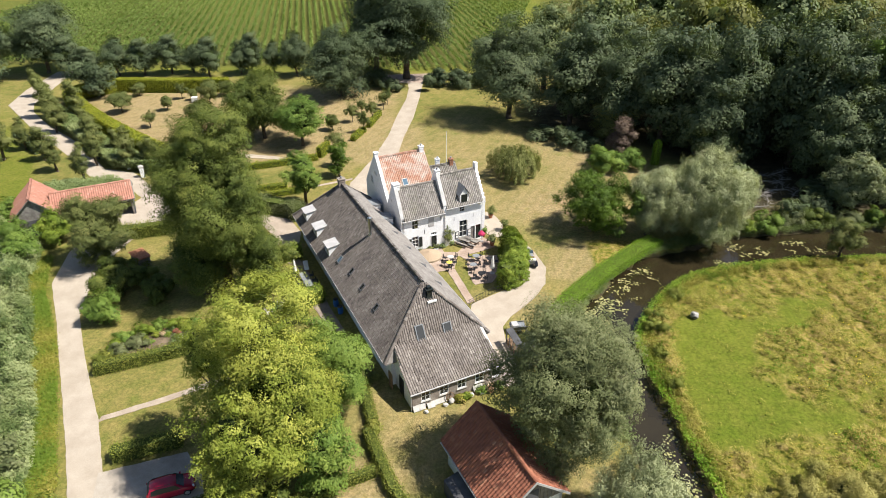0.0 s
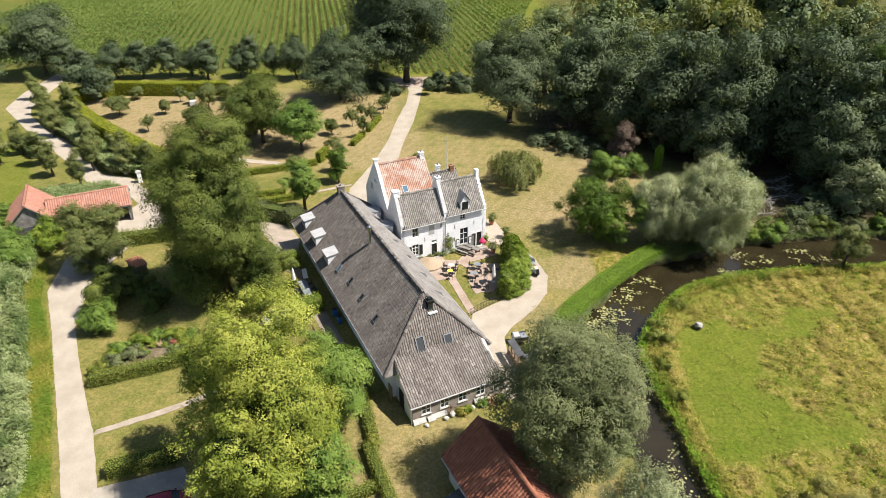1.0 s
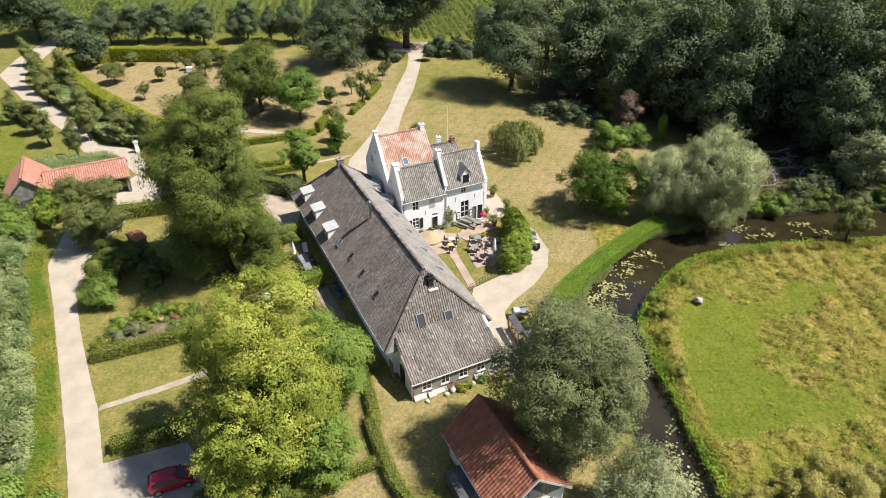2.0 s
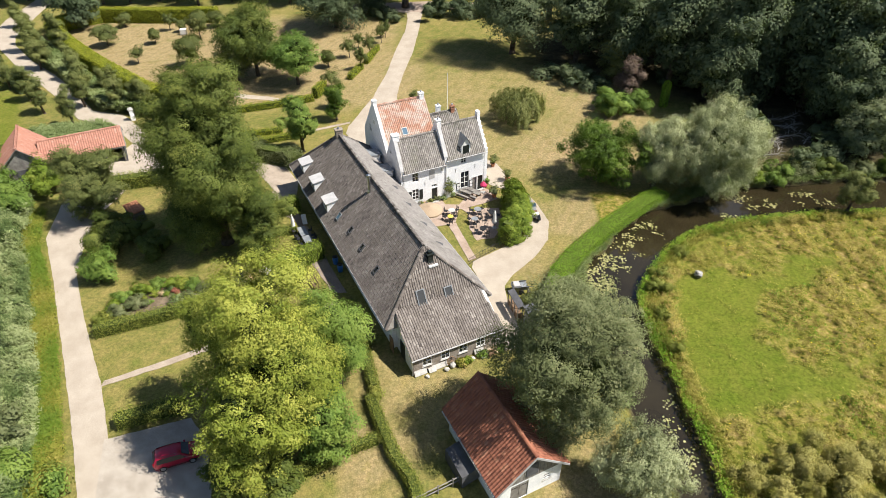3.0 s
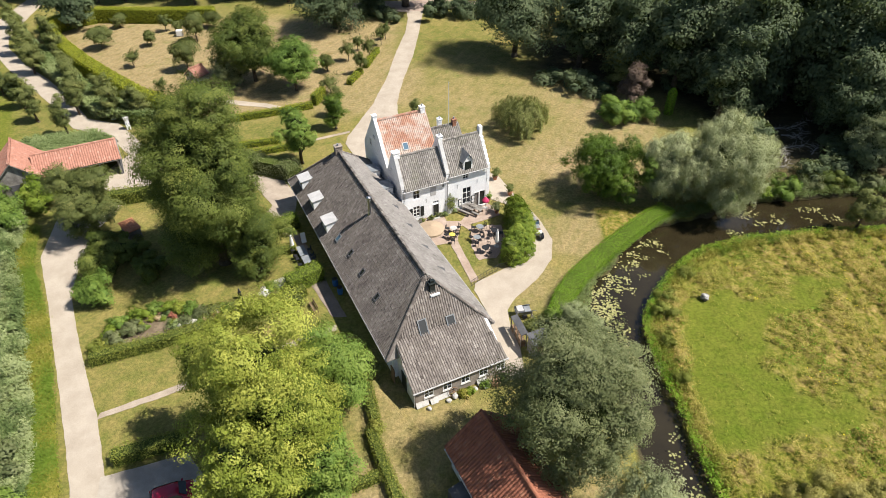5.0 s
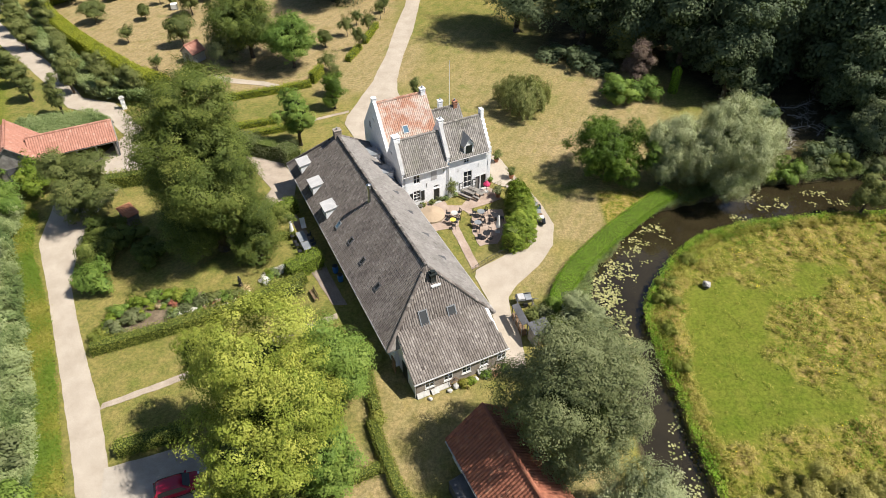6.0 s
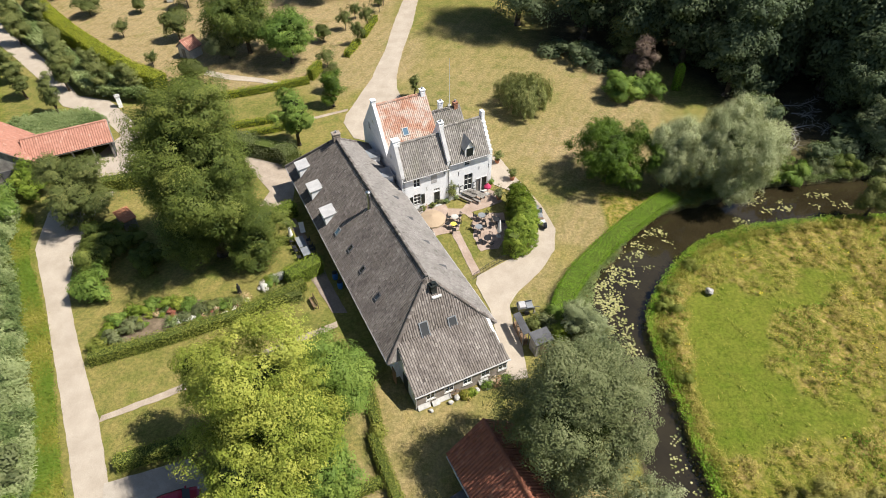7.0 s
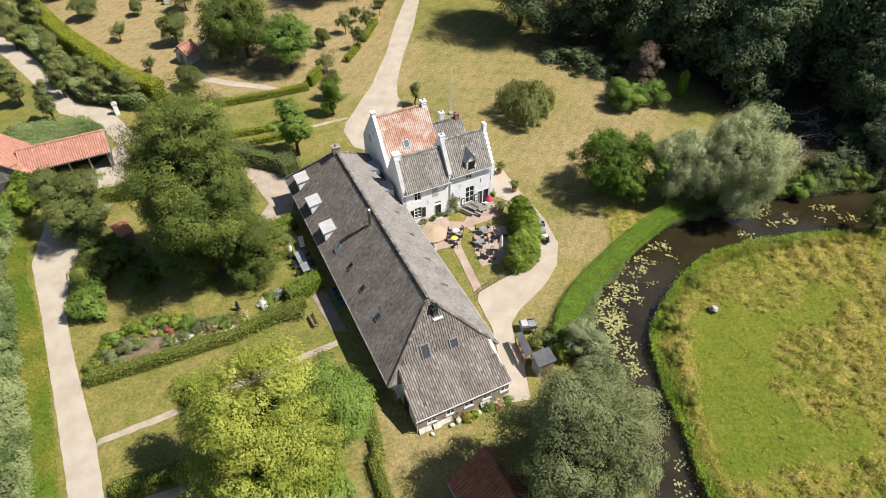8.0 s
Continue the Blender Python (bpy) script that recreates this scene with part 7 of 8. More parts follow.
# lush growth on the moat's west bank
hedge([(10.9, 52.2), (11.7, 55), (13.4, 57.9), (15.5, 60.4), (17.9, 63.1), (20.9, 66.2), (23.9, 69.0), (26.5, 71.0)], 2.1, 1.0, "bank_leaf", "lush bright green growth along the moat bank", 0.11, 190, 530, 0.1, 0.6, "bank_growth", wild=0.1)
# meadow grass
p = scatter([(22.5, 24), (22.2, 38), (20.6, 47), (21.2, 54.5), (27, 60.8), (33, 64), (42, 66.4), (54, 67.8), (78, 69), (90, 66), (70, 24)], 60000, g)
gold = gold_of(p[:, 0], p[:, 1])
tuss = np.clip(0.5 * wave(p[:, 0], p[:, 1], 1.3, 2) + 0.75 * wave(p[:, 0], p[:, 1], 3.4, 5), -1, 1)
keep = g.random(len(p)) < np.clip(0.012 + 0.05 * (tuss > 0.6) + 0.95 * np.clip(gold, 0, 1) * (tuss > -0.3), 0, 1)
p, gold, tuss = p[keep], gold[keep], tuss[keep]
blades("meadow_grass", p, 0.14 + (0.2 + 0.75 * gold) * np.clip(0.3 + 0.8 * tuss, 0.05, 1.2), "grass_leaf", "tussocky golden and green meadow grass", "grass", g, 0.17, 0.3 + 0.36 * gold + 0.26 * tuss, 0.75, 5, None, 0.3)
d = p[(wave(p[:, 0], p[:, 1], 0.55, 7) > 0.75) & (gold > 0.25)][::3]
blades("meadow_nettles", d, 0.3 + 0.3 * g.random(len(d)), "bank_leaf", "dark green nettle and dock clumps in the meadow", "plants", g, 0.4, 0.2 + 0.2 * g.random(len(d)), 0.8, 5, None, 0.2)
f = p[(g.random(len(p)) < 0.25) & (wave(p[:, 0], p[:, 1], 0.7, 4) > 0.62) & (gold > 0.3)][:900]
blades("meadow_flowers", f, np.full(len(f), 0.5), "yellow_flower", "scattered yellow ragwort flowers in the meadow", "flowers", g, 0.9, None, 0.8, 2, None, 0.13)
e = along([(21.1, 26), (20.9, 31), (21.1, 33.5), (20.8, 35.6), (20.4, 37.8), (20.4, 40.2), (20.2, 42.8), (19.7, 45.6), (19.5, 47.8), (19.5, 51.4), (20.4, 54.3), (22.4, 57.1), (24.1, 59.4), (26.3, 61.8), (29, 63.8), (34, 65.7), (40.7, 67), (46, 67.6), (54.7, 68.3), (80, 70)], 0.12)
e = np.array([(x + (dy * q), y - (dx * q), q) for x, y, dx, dy in e for q in g.uniform(-0.3, 1.5, 7)])
half = g.random(len(e)) < np.clip(e[:, 2] * 1.1, 0.15, 1)
e = e[:, :2]
blades("bank_grass", e[half], 0.4 + 0.35 * g.random(half.sum()), "grass_leaf", "yellow-green grasses along the meadow bank", "grass", g, 0.3, 0.45 + 0.25 * wave(e[half][:, 0], e[half][:, 1], 0.9), 0.7, 7, np.full(half.sum(), -0.1), 0.24)
e = e[~half]
blades("bank_herbs", e, 0.35 + 0.35 * g.random(len(e)), "bank_leaf", "green nettles and sedge along the meadow bank", "plants", g, 0.35, 0.65 + 0.3 * wave(e[:, 0], e[:, 1], 0.9), 0.7, 8, np.full(len(e), -0.15), 0.2)
for i, (x, y, r, h) in enumerate(((21.8, 53.2, 1.3, 1.3), (21.0, 49.3, 1.0, 1.0), (22.6, 55.6, 1.1, 1.0), (25.5, 59.5, 1.0, 0.9), (21.3, 45.0, 0.9, 0.9))):
    bush(x, y, r, h, "hedge_leaf", "low dark green shrub on the meadow bank", seed=540 + i, size=0.16, clump=0.35, n=26, density=380)
w = along([(15.8, 38.5), (14.6, 44), (14.0, 50), (13.9, 53.5), (14.6, 56.9), (15.6, 58.6), (17.8, 61), (19.6, 63.8), (22.9, 67.2), (25.4, 69), (32.5, 71.6), (38.5, 74.3), (44.6, 75), (53.6, 76.2), (66, 76.4)], 0.15)
w = np.array([(x + (-dy) * q, y + dx * q) for x, y, dx, dy in w for q in g.uniform(-0.25, 1.9, 9)])
blades("bank_sedge", w, 0.5 + 0.6 * g.random(len(w)), "reed_leaf", "sedge and reed along the moat's edge", "plants", g, 0.25, 0.35 + 0.2 * wave(w[:, 0], w[:, 1], 0.9), 0.6, 8, np.full(len(w), -0.35), 0.25)


def lily_pads():
    rng = np.random.default_rng(550)
    cs = [(16.4, 55.5, 1.7, 2.4, 150), (15.6, 51.5, 1.0, 2.6, 90), (17.4, 49.5, 0.5, 3.2, 60), (18.0, 58.6, 1.6, 2.0, 90), (21.0, 62.6, 2.0, 2.0, 70), (24.0, 65.6, 1.8, 1.6, 26), (17.8, 45.5, 0.9, 1.6, 22), (38.0, 71.6, 1.6, 1.2, 26), (40.5, 70.2, 1.4, 0.8, 18), (45.0, 73.0, 2.4, 0.8, 22), (47.5, 70.9, 2.4, 0.5, 26), (18.8, 37.5, 0.8, 2.0, 22), (19.6, 34.0, 0.5, 1.5, 16), (33, 68.2, 1.6, 1.2, 12)]
    vs, fs, tn = [], [], []
    for cx, cy, sx, sy, k in cs:
        for i in range(int(k * 2.2)):
            if i % 11 == 0:
                gx, gy = cx + rng.normal() * sx * 0.6, cy + rng.normal() * sy * 0.6
            x, y = gx + rng.normal() * 0.32, gy + rng.normal() * 0.32
            if edge_distance(np.array([x]), np.array([y]), CANAL)[0] > -0.25:
                continue
            r, a0, tone = rng.uniform(0.05, 0.13), rng.random() * 6.28, 0.5 + rng.normal() * 0.25
            tx, ty = rng.normal() * 0.03, rng.normal() * 0.03
            b = len(vs)
            vs.append((x, y, -0.70))
            tn.append(tone)
            for j in range(9):
                a = a0 + 0.25 + j / 8 * 5.78
                vs.append((x + r * math.cos(a), y + r * math.sin(a), -0.69 + r * (math.cos(a) * tx + math.sin(a) * ty)))
                tn.append(tone)
            fs += [(b, b + 1 + j, b + 2 + j) for j in range(8)]
    me = mesh_np("lily_pads", np.array(vs), np.array(fs), "lily_leaf", np.array(tn))
    tagged(new("lily_pads", me), "clusters of yellow-green lily pads floating on the moat", "plants", "", "stuff")


lily_pads()


def maize():
    rng = np.random.default_rng(560)
    d = np.array([-0.2, 0.98])
    n = np.array([d[1], -d[0]])
    i = np.arange(-68, 68)
    s = np.arange(-32, 118, 0.5)
    I, S = np.meshgrid(i, s, indexing="ij")
    q = np.array([-55, 168]) + I.ravel()[:, None] * 2.1 * n + S.ravel()[:, None] * d + rng.normal(size=(I.size, 2)) * 0.1
    ok = (q[:, 1] > np.where(q[:, 0] > -25, 153.5, 158)) & (q[:, 0] < 12 + (q[:, 1] - 158) * 0.2) & (q[:, 0] > -150)
    q = q[ok]
    blades("maize", q, 1.5 + 0.3 * rng.random(len(q)), "maize_leaf", "young green maize crop in long rows", "crop", rng, 0.3, 0.5 + 0.18 * wave(q[:, 0], q[:, 1], 0.06), 0.35, 5, None, 0.8)


maize()


# ---------------------------------------------------------------- cars
def car_wheel(parent, x, y, r, w):
    t = part("wheel", lathe(bmesh.new(), [(r * 0.7, -w / 2), (r * 0.97, -w / 2), (r, -w / 2 + 0.03), (r, w / 2 - 0.03), (r * 0.97, w / 2), (r * 0.7, w / 2)], 20), "tyre", parent, "", Matrix.Translation((x, y, r)) @ Matrix.Rotation(math.pi / 2, 4, "X"))
    bm = lathe(bmesh.new(), [(r * 0.68, -w / 2 - 0.006), (r * 0.68, w / 2 + 0.006)], 20)
    for i in range(5):
        a = i * 2 * math.pi / 5
        for z in (-w / 2 - 0.02, w / 2 + 0.005):
            rod(bm, (0, 0, z), (math.cos(a) * r * 0.6, math.sin(a) * r * 0.6, z), 0.035, 0.03, 5)
    part("rim", bm, "steel", t)


def red_car():
    c = thing("car", pose(-21.0, 32.9, 0.06, 0, 0, 22.0) @ Matrix.Scale(0.88, 4), "small red hatchback parked on the gravel bay", "car")
    bm = bmesh.new()
    # stations along the car: x, half width, sill, waist, roof height (None: no roof)
    prof = [(-1.93, 0.70, 0.35, 0.80, 0.80), (-1.86, 0.80, 0.25, 0.98, 1.05), (-1.6, 0.84, 0.22, 1.0, 1.46), (-0.9, 0.86, 0.2, 0.98, 1.56), (0.0, 0.86, 0.2, 0.96, 1.55), (0.5, 0.86, 0.2, 0.95, 1.42), (1.1, 0.85, 0.22, 0.93, 0.98), (1.6, 0.82, 0.25, 0.84, 0.86), (1.86, 0.72, 0.3, 0.7, 0.72), (1.95, 0.58, 0.38, 0.58, 0.6)]
    rings = []
    for x, w, s, b, t in prof:
        k = 0.74 if t - b > 0.2 else 0.9
        rings.append([bm.verts.new(v) for v in ((x, -w * 0.92, s), (x, -w, (s + b) / 2), (x, -w * 0.97, b), (x, -w * k, t - 0.06 * (t > b + 0.1)), (x, -w * k * 0.6, t), (x, w * k * 0.6, t), (x, w * k, t - 0.06 * (t > b + 0.1)), (x, w * 0.97, b), (x, w, (s + b) / 2), (x, w * 0.92, s))])
    for a, b in zip(rings, rings[1:]):
        for i in range(10):
            bm.faces.new([a[i], a[(i + 1) % 10], b[(i + 1) % 10], b[i]])
    bm.faces.new(rings[0])
    bm.faces.new(rings[-1][::-1])
    bmesh.ops.recalc_face_normals(bm, faces=bm.faces)
    body = part("body", bm, "car_red", c, "", None, True)
    for s in (-1, 1):
        part("side_window", prism(bmesh.new(), [(-1.55, s * 0.838, 1.03), (0.85, s * 0.838, 0.99), (0.42, s * 0.69, 1.38), (-0.9, s * 0.67, 1.48), (-1.5, s * 0.68, 1.4)], (0, s * 0.02, 0.012)), "car_glass", c)
        part("mirror", boxes((0.72, 0.88, s * 0.86 - 0.02, s * 0.86 + s * 0.16 + 0.02, 0.98, 1.1), bevel=0.02), "car_red", c)
        part("headlight", boxes((1.7, 1.9, s * 0.6 - 0.13, s * 0.6 + 0.13, 0.66, 0.78), bevel=0.03), "lamp_glass", c)
        part("tail_light", boxes((-1.93, -1.86, s * 0.7 - 0.08, s * 0.7 + 0.08, 0.75, 1.1), bevel=0.02), "tail_red", c)
        part("roof_rail", rod(bmesh.new(), (-1.4, s * 0.58, 1.57), (0.1, s * 0.58, 1.6), 0.02, 0.02, 6), "black", c)
    part("windscreen", prism(bmesh.new(), [(0.55, -0.58, 1.43), (0.55, 0.58, 1.43), (1.08, 0.68, 1.02), (1.08, -0.68, 1.02)], (0.02, 0, 0.025)), "car_glass", c)
    part("rear_window", prism(bmesh.new(), [(-1.62, -0.55, 1.44), (-1.62, 0.55, 1.44), (-1.86, 0.62, 1.08), (-1.86, -0.62, 1.08)], (-0.025, 0, 0.02)), "car_glass", c)
    part("bumper", boxes((-1.98, -1.86, -0.7, 0.7, 0.32, 0.55), bevel=0.03), "car_black", c)
    part("plate", boxes((-1.99, -1.975, -0.26, 0.26, 0.58, 0.7)), "yellow", c)
    for x in (-1.22, 1.24):
        for y in (-0.78, 0.78):
            car_wheel(c, x, y, 0.31, 0.2)


red_car()


def old_car():
    c = thing("vintage_car", pose(9.9, 66.6, 0.05, 0, 0, 96.0), "open vintage car, dark grey with black wings, on the gravel", "car")
    bm = boxes((-1.2, 0.6, -0.62, 0.62, 0.45, 1.0), (0.6, 1.7, -0.38, 0.38, 0.5, 0.98), bevel=0.09)
    part("body", bm, "car_grey", c)
    part("bonnet", boxes((0.62, 1.68, -0.3, 0.3, 0.985, 1.05), bevel=0.03), "car_grey", c)
    part("seat", boxes((-0.9, -0.6, -0.5, 0.5, 0.75, 1.25), (-0.62, -0.1, -0.5, 0.5, 0.75, 0.95), bevel=0.05), "brown_wood", c)
    part("folded_hood", boxes((-1.45, -1.0, -0.6, 0.6, 0.98, 1.25), bevel=0.08), "canvas", c, "folded pale canvas hood")
    part("windscreen", boxes((0.42, 0.46, -0.55, 0.55, 1.0, 1.45)), "sky_pane", c)
    part("radiator", boxes((1.68, 1.76, -0.3, 0.3, 0.5, 1.02), bevel=0.02), "steel", c)
    for s in (-1, 1):
        for x0 in (-1.15, 1.35):
            bm = bmesh.new()
            pts = [(x0 + 0.5 * math.cos(a), s * 0.5, 0.36 + 0.46 * math.sin(a)) for a in np.linspace(0.1, math.pi - 0.1, 8)]
            prism(bm, pts, (0, s * 0.3, 0))
            part("wing", bm, "car_black", c)
        part("running_board", boxes((-0.75, 0.95, s * 0.66 - 0.14, s * 0.66 + 0.14, 0.34, 0.4)), "car_black", c)
        part("headlight", lathe(bmesh.new(), [(0.05, 0), (0.13, 0.08), (0.14, 0.16)], 12), "steel", c, "", Matrix.Translation((1.62, s * 0.42, 0.88)) @ Matrix.Rotation(math.pi / 2, 4, "Y"))
    for x in (-1.15, 1.35):
        for y in (-0.64, 0.64):
            car_wheel(c, x, y, 0.36, 0.14)


old_car()


# ---------------------------------------------------------------- terrace furniture
def parasol(x, y, r, h, mat, label, n=8, base_z=0.05):
    t = thing("parasol", pose(x, y, base_z), label, "parasol")
    part("pole", rod(bmesh.new(), (0, 0, 0), (0, 0, h + 0.3), 0.025, 0.025), "old_wood", t)
    bm = bmesh.new()
    top = bm.verts.new((0, 0, h + 0.45))
    a = [bm.verts.new((r * math.cos(2 * math.pi * i / n), r * math.sin(2 * math.pi * i / n), h - 0.05)) for i in range(n)]
    b = [bm.verts.new((r * math.cos(2 * math.pi * i / n), r * math.sin(2 * math.pi * i / n), h - 0.25)) for i in range(n)]
    for i in range(n):
        bm.faces.new([top, a[i], a[(i + 1) % n]])
        bm.faces.new([a[i], b[i], b[(i + 1) % n], a[(i + 1) % n]])
    can = part("canopy", bm, mat, t)
    for i in range(n):
        part("rib", rod(bmesh.new(), (0, 0, h + 0.4), (r * 0.98 * math.cos(2 * math.pi * i / n), r * 0.98 * math.sin(2 * math.pi * i / n), h - 0.08), 0.012, 0.012, 5), "old_wood", can)
    part("base", lathe(bmesh.new(), [(0.3, 0), (0.3, 0.06), (0.06, 0.1)], 12), "stone", t)
    return t


def closed_parasol(x, y, h, label):
    t = thing("closed_parasol", pose(x, y, 0.05), label, "parasol")
    part("pole", rod(bmesh.new(), (0, 0, 0), (0, 0, h + 0.1), 0.025), "old_wood", t)
    part("canopy", lathe(bmesh.new(), [(0.26, 0.75), (0.22, 1.1), (0.15, h - 0.4), (0.06, h), (0.02, h + 0.05)], 10), "canvas", t)
    part("base", lathe(bmesh.new(), [(0.3, 0), (0.3, 0.06), (0.06, 0.1)], 12), "stone", t)


def chair_thing(x, y, rz, mat="black"):
    t = thing("garden_chair", pose(x, y, 0.05, 0, 0, rz), "dark metal garden chair on the terrace", "chair", "terrace chairs")
    for sx in (-0.19, 0.19):
        for sy in (-0.19, 0.19):
            part("leg", rod(bmesh.new(), (sx * 1.1, sy * 1.1, 0), (sx, sy, 0.45), 0.016, 0.016, 6), mat, t)
    part("seat", boxes((-0.22, 0.22, -0.22, 0.22, 0.45, 0.48), bevel=0.01), mat, t)
    bm = boxes((-0.22, -0.19, 0.19, 0.22, 0.48, 0.9), (0.19, 0.22, 0.19, 0.22, 0.48, 0.9), (-0.22, 0.22, 0.19, 0.22, 0.86, 0.9))
    for i in range(4):
        box(bm, -0.14 + i * 0.09, -0.12 + i * 0.09, 0.195, 0.215, 0.48, 0.88)
    part("backrest", bm, mat, t)
    return t


def round_table(x, y, r, top, label, mat="black"):
    t = thing("garden_table", pose(x, y, 0.05), label, "table", "terrace tables")
    part("tabletop", lathe(bmesh.new(), [(r, 0.71), (r, 0.74)], 18), top, t)
    part("pedestal", rod(bmesh.new(), (0, 0, 0.02), (0, 0, 0.71), 0.03), mat, t)
    for i in range(3):
        a = i * 2.094
        part("foot", rod(bmesh.new(), (0, 0, 0.1), (0.3 * math.cos(a), 0.3 * math.sin(a), 0.01), 0.02, 0.015, 5), mat, t)


first = None
for tx, ty, r, top, lab in ((0.4, 66.6, 0.42, "stone", "round pale stone-topped table on the terrace"), (0.25, 65.35, 0.36, "yellow", "small round yellow table on the terrace"), (3.5, 66.9, 0.45, "lead", "round grey table in the seating area"), (3.1, 64.9, 0.42, "lead", "round grey table among dark chairs"), (4.0, 63.0, 0.42, "black", "dark round table close to the hedge"), (5.2, 66.2, 0.42, "black", "dark round table near the hedge")):
    round_table(tx, ty, r, top, lab)
    for i in range(3):
        a = i * 120 + 25 + tx * 40
        m = pose(tx + 0.75 * math.cos(radians(a)), ty + 0.75 * math.sin(radians(a)), 0.05, 0, 0, a - 90)
        if first is None:
            first = chair_thing(tx + 0.75 * math.cos(radians(a)), ty + 0.75 * math.sin(radians(a)), a - 90)
        else:
            copy_thing(first, m)
parasol(-2.15, 64.4, 1.5, 2.35, "cream", "large round cream canvas parasol open over the terrace", 16)
parasol(4.35, 71.7, 0.42, 1.25, "pink", "small bright pink parasol by the house corner", 8)
closed_parasol(5.35, 64.1, 2.4, "closed white parasol beside the curved hedge")


def picnic_table(x, y, rz):
    t = thing("picnic_table", pose(x, y, 0.05, 0, 0, rz), "long weathered wooden picnic table with fixed benches", "table", "picnic tables")
    for i in range(5):
        part("plank", boxes((-1.1, 1.1, -0.38 + i * 0.155, -0.24 + i * 0.155, 0.71, 0.75), bevel=0.008), "old_wood", t)
    for s in (-1, 1):
        part("bench", boxes((-1.1, 1.1, s * 0.72 - 0.14, s * 0.72 + 0.14, 0.42, 0.46), bevel=0.01), "old_wood", t)
        for k in (-0.8, 0.8):
            part("leg", rod(bmesh.new(), (k, s * 0.7, 0), (k, s * 0.25, 0.71), 0.045, 0.045, 6), "brown_wood", t)
    for k in (-0.8, 0.8):
        part("crossbar", boxes((k - 0.04, k + 0.04, -0.8, 0.8, 0.36, 0.42)), "brown_wood", t)


picnic_table(2.0, 71.0, 27 - 62)
picnic_table(3.0, 70.9, 27 - 62)


def potted(x, y, r, h, leaf, label, seed, pot="terracotta"):
    t = thing("potted_plant", pose(x, y, 0.05), label, "potted plant")
    part("pot", lathe(bmesh.new(), [(0.22, 0), (0.32, 0.42), (0.35, 0.43), (0.35, 0.5), (0.29, 0.5), (0.28, 0.44)], 14), pot, t)
    rng = np.random.default_rng(seed)
    bm = bmesh.new()
    rod(bm, (0, 0, 0.4), (0, 0, h * 0.7), 0.03, 0.02, 6)
    part("stem", bm, "bark", t)
    c, rad, _, _ = crown_clumps(rng, h, r, 0.55, 22, 0.25)
    link("foliage", leaf_mesh("foliage", *clump_leaves(rng, c, rad, 500, 0.13), leaf, rng), t)


potted(5.9, 78.2, 0.65, 1.7, "orchard_leaf", "small tree in a clay tub beside the drive", 601)
potted(7.6, 74.6, 0.6, 1.6, "orchard_leaf", "shrub in a clay tub beside the drive", 602)
potted(5.7, 70.7, 0.7, 1.4, "alder_leaf", "bushy grey plant in a pot on the terrace", 603)
potted(-3.2, 62.6, 0.5, 1.1, "beech_leaf", "green plant in a pot beside the farmhouse", 604)
potted(4.7, 73.0, 0.4, 1.2, "walnut_leaf", "plant in a pot at the house corner", 605)
tree(-0.1, 70.9, 3.4, 1.0, "orchard_leaf", "small wall-trained tree against the white facade", low=0.3, clump=0.4, n=30, size=0.16, seed=606, girth=0.05)
for i, (x, y, leaf) in enumerate(((-1.4, 70.0, "alder_leaf"), (-0.7, 70.2, "reed_leaf"), (0.5, 70.9, "reed_leaf"), (-2.3, 69.3, "orchard_leaf"), (-3.4, 68.6, "orchard_leaf"), (1.0, 71.6, "alder_leaf"))):
    bush(x, y, 0.5, 0.6, leaf, "low border plant below the white facade", seed=610 + i, size=0.12, clump=0.22, n=16, density=600, group="facade plants", name="border_plant", category="plant")
bush(-3.1, 69.05, 0.35, 0.5, "flower_leaf", "pot of flowers beside the door", seed=620, size=0.1, clump=0.15, n=12, density=700, name="flower", category="plant")


def garden_bench(x, y, rz, mat, label):
    t = thing("garden_bench", pose(x, y, 0.05, 0, 0, rz), label, "bench")
    for i in range(3):
        part("seat_slat", boxes((-0.75, 0.75, -0.22 + i * 0.15, -0.1 + i * 0.15, 0.42, 0.45)), mat, t)
        part("back_slat", boxes((-0.75, 0.75, 0.24, 0.27, 0.55 + i * 0.14, 0.65 + i * 0.14)), mat, t)
    for sx in (-0.68, 0.68):
        part("leg", boxes((sx - 0.03, sx + 0.03, -0.2, -0.14, 0, 0.42)), mat, t)
        part("leg", boxes((sx - 0.03, sx + 0.03, 0.22, 0.28, 0, 0.95)), mat, t)


garden_bench(-3.9, 67.4, 27, "old_wood", "weathered bench against the white facade")
garden_bench(-13.9, 53.6, -60, "brown_wood", "brown wooden bench at the patio's edge")
for i, (x, y, w) in enumerate(((-16.6, 62.2, 1.8), (-15.8, 60.7, 1.4))):
    t = thing("patio_table", pose(x, y, 0.05, 0, 0, 117), "long grey patio table in the farmhouse's shade", "table", "patio tables")
    part("tabletop", boxes((-w / 2, w / 2, -0.45, 0.45, 0.71, 0.75), bevel=0.01), "lead", t)
    for sx in (-1, 1):
        for sy in (-1, 1):
            part("leg", boxes((sx * (w / 2 - 0.1) - 0.03, sx * (w / 2 - 0.1) + 0.03, sy * 0.38 - 0.03, sy * 0.38 + 0.03, 0, 0.71)), "lead", t)
    for j in range(4):
        copy_thing(first, pose(x + (j - 1.5) * 0.25 + (0.8 if j % 2 else -0.8), y - (j - 1.5) * 0.5 + (0.35 if j % 2 else -0.35), 0.05, 0, 0, (27 + 90 if j % 2 == 0 else 27 - 90)))
closed_parasol(-17.9, 63.2, 2.3, "closed white parasol at the patio's edge")
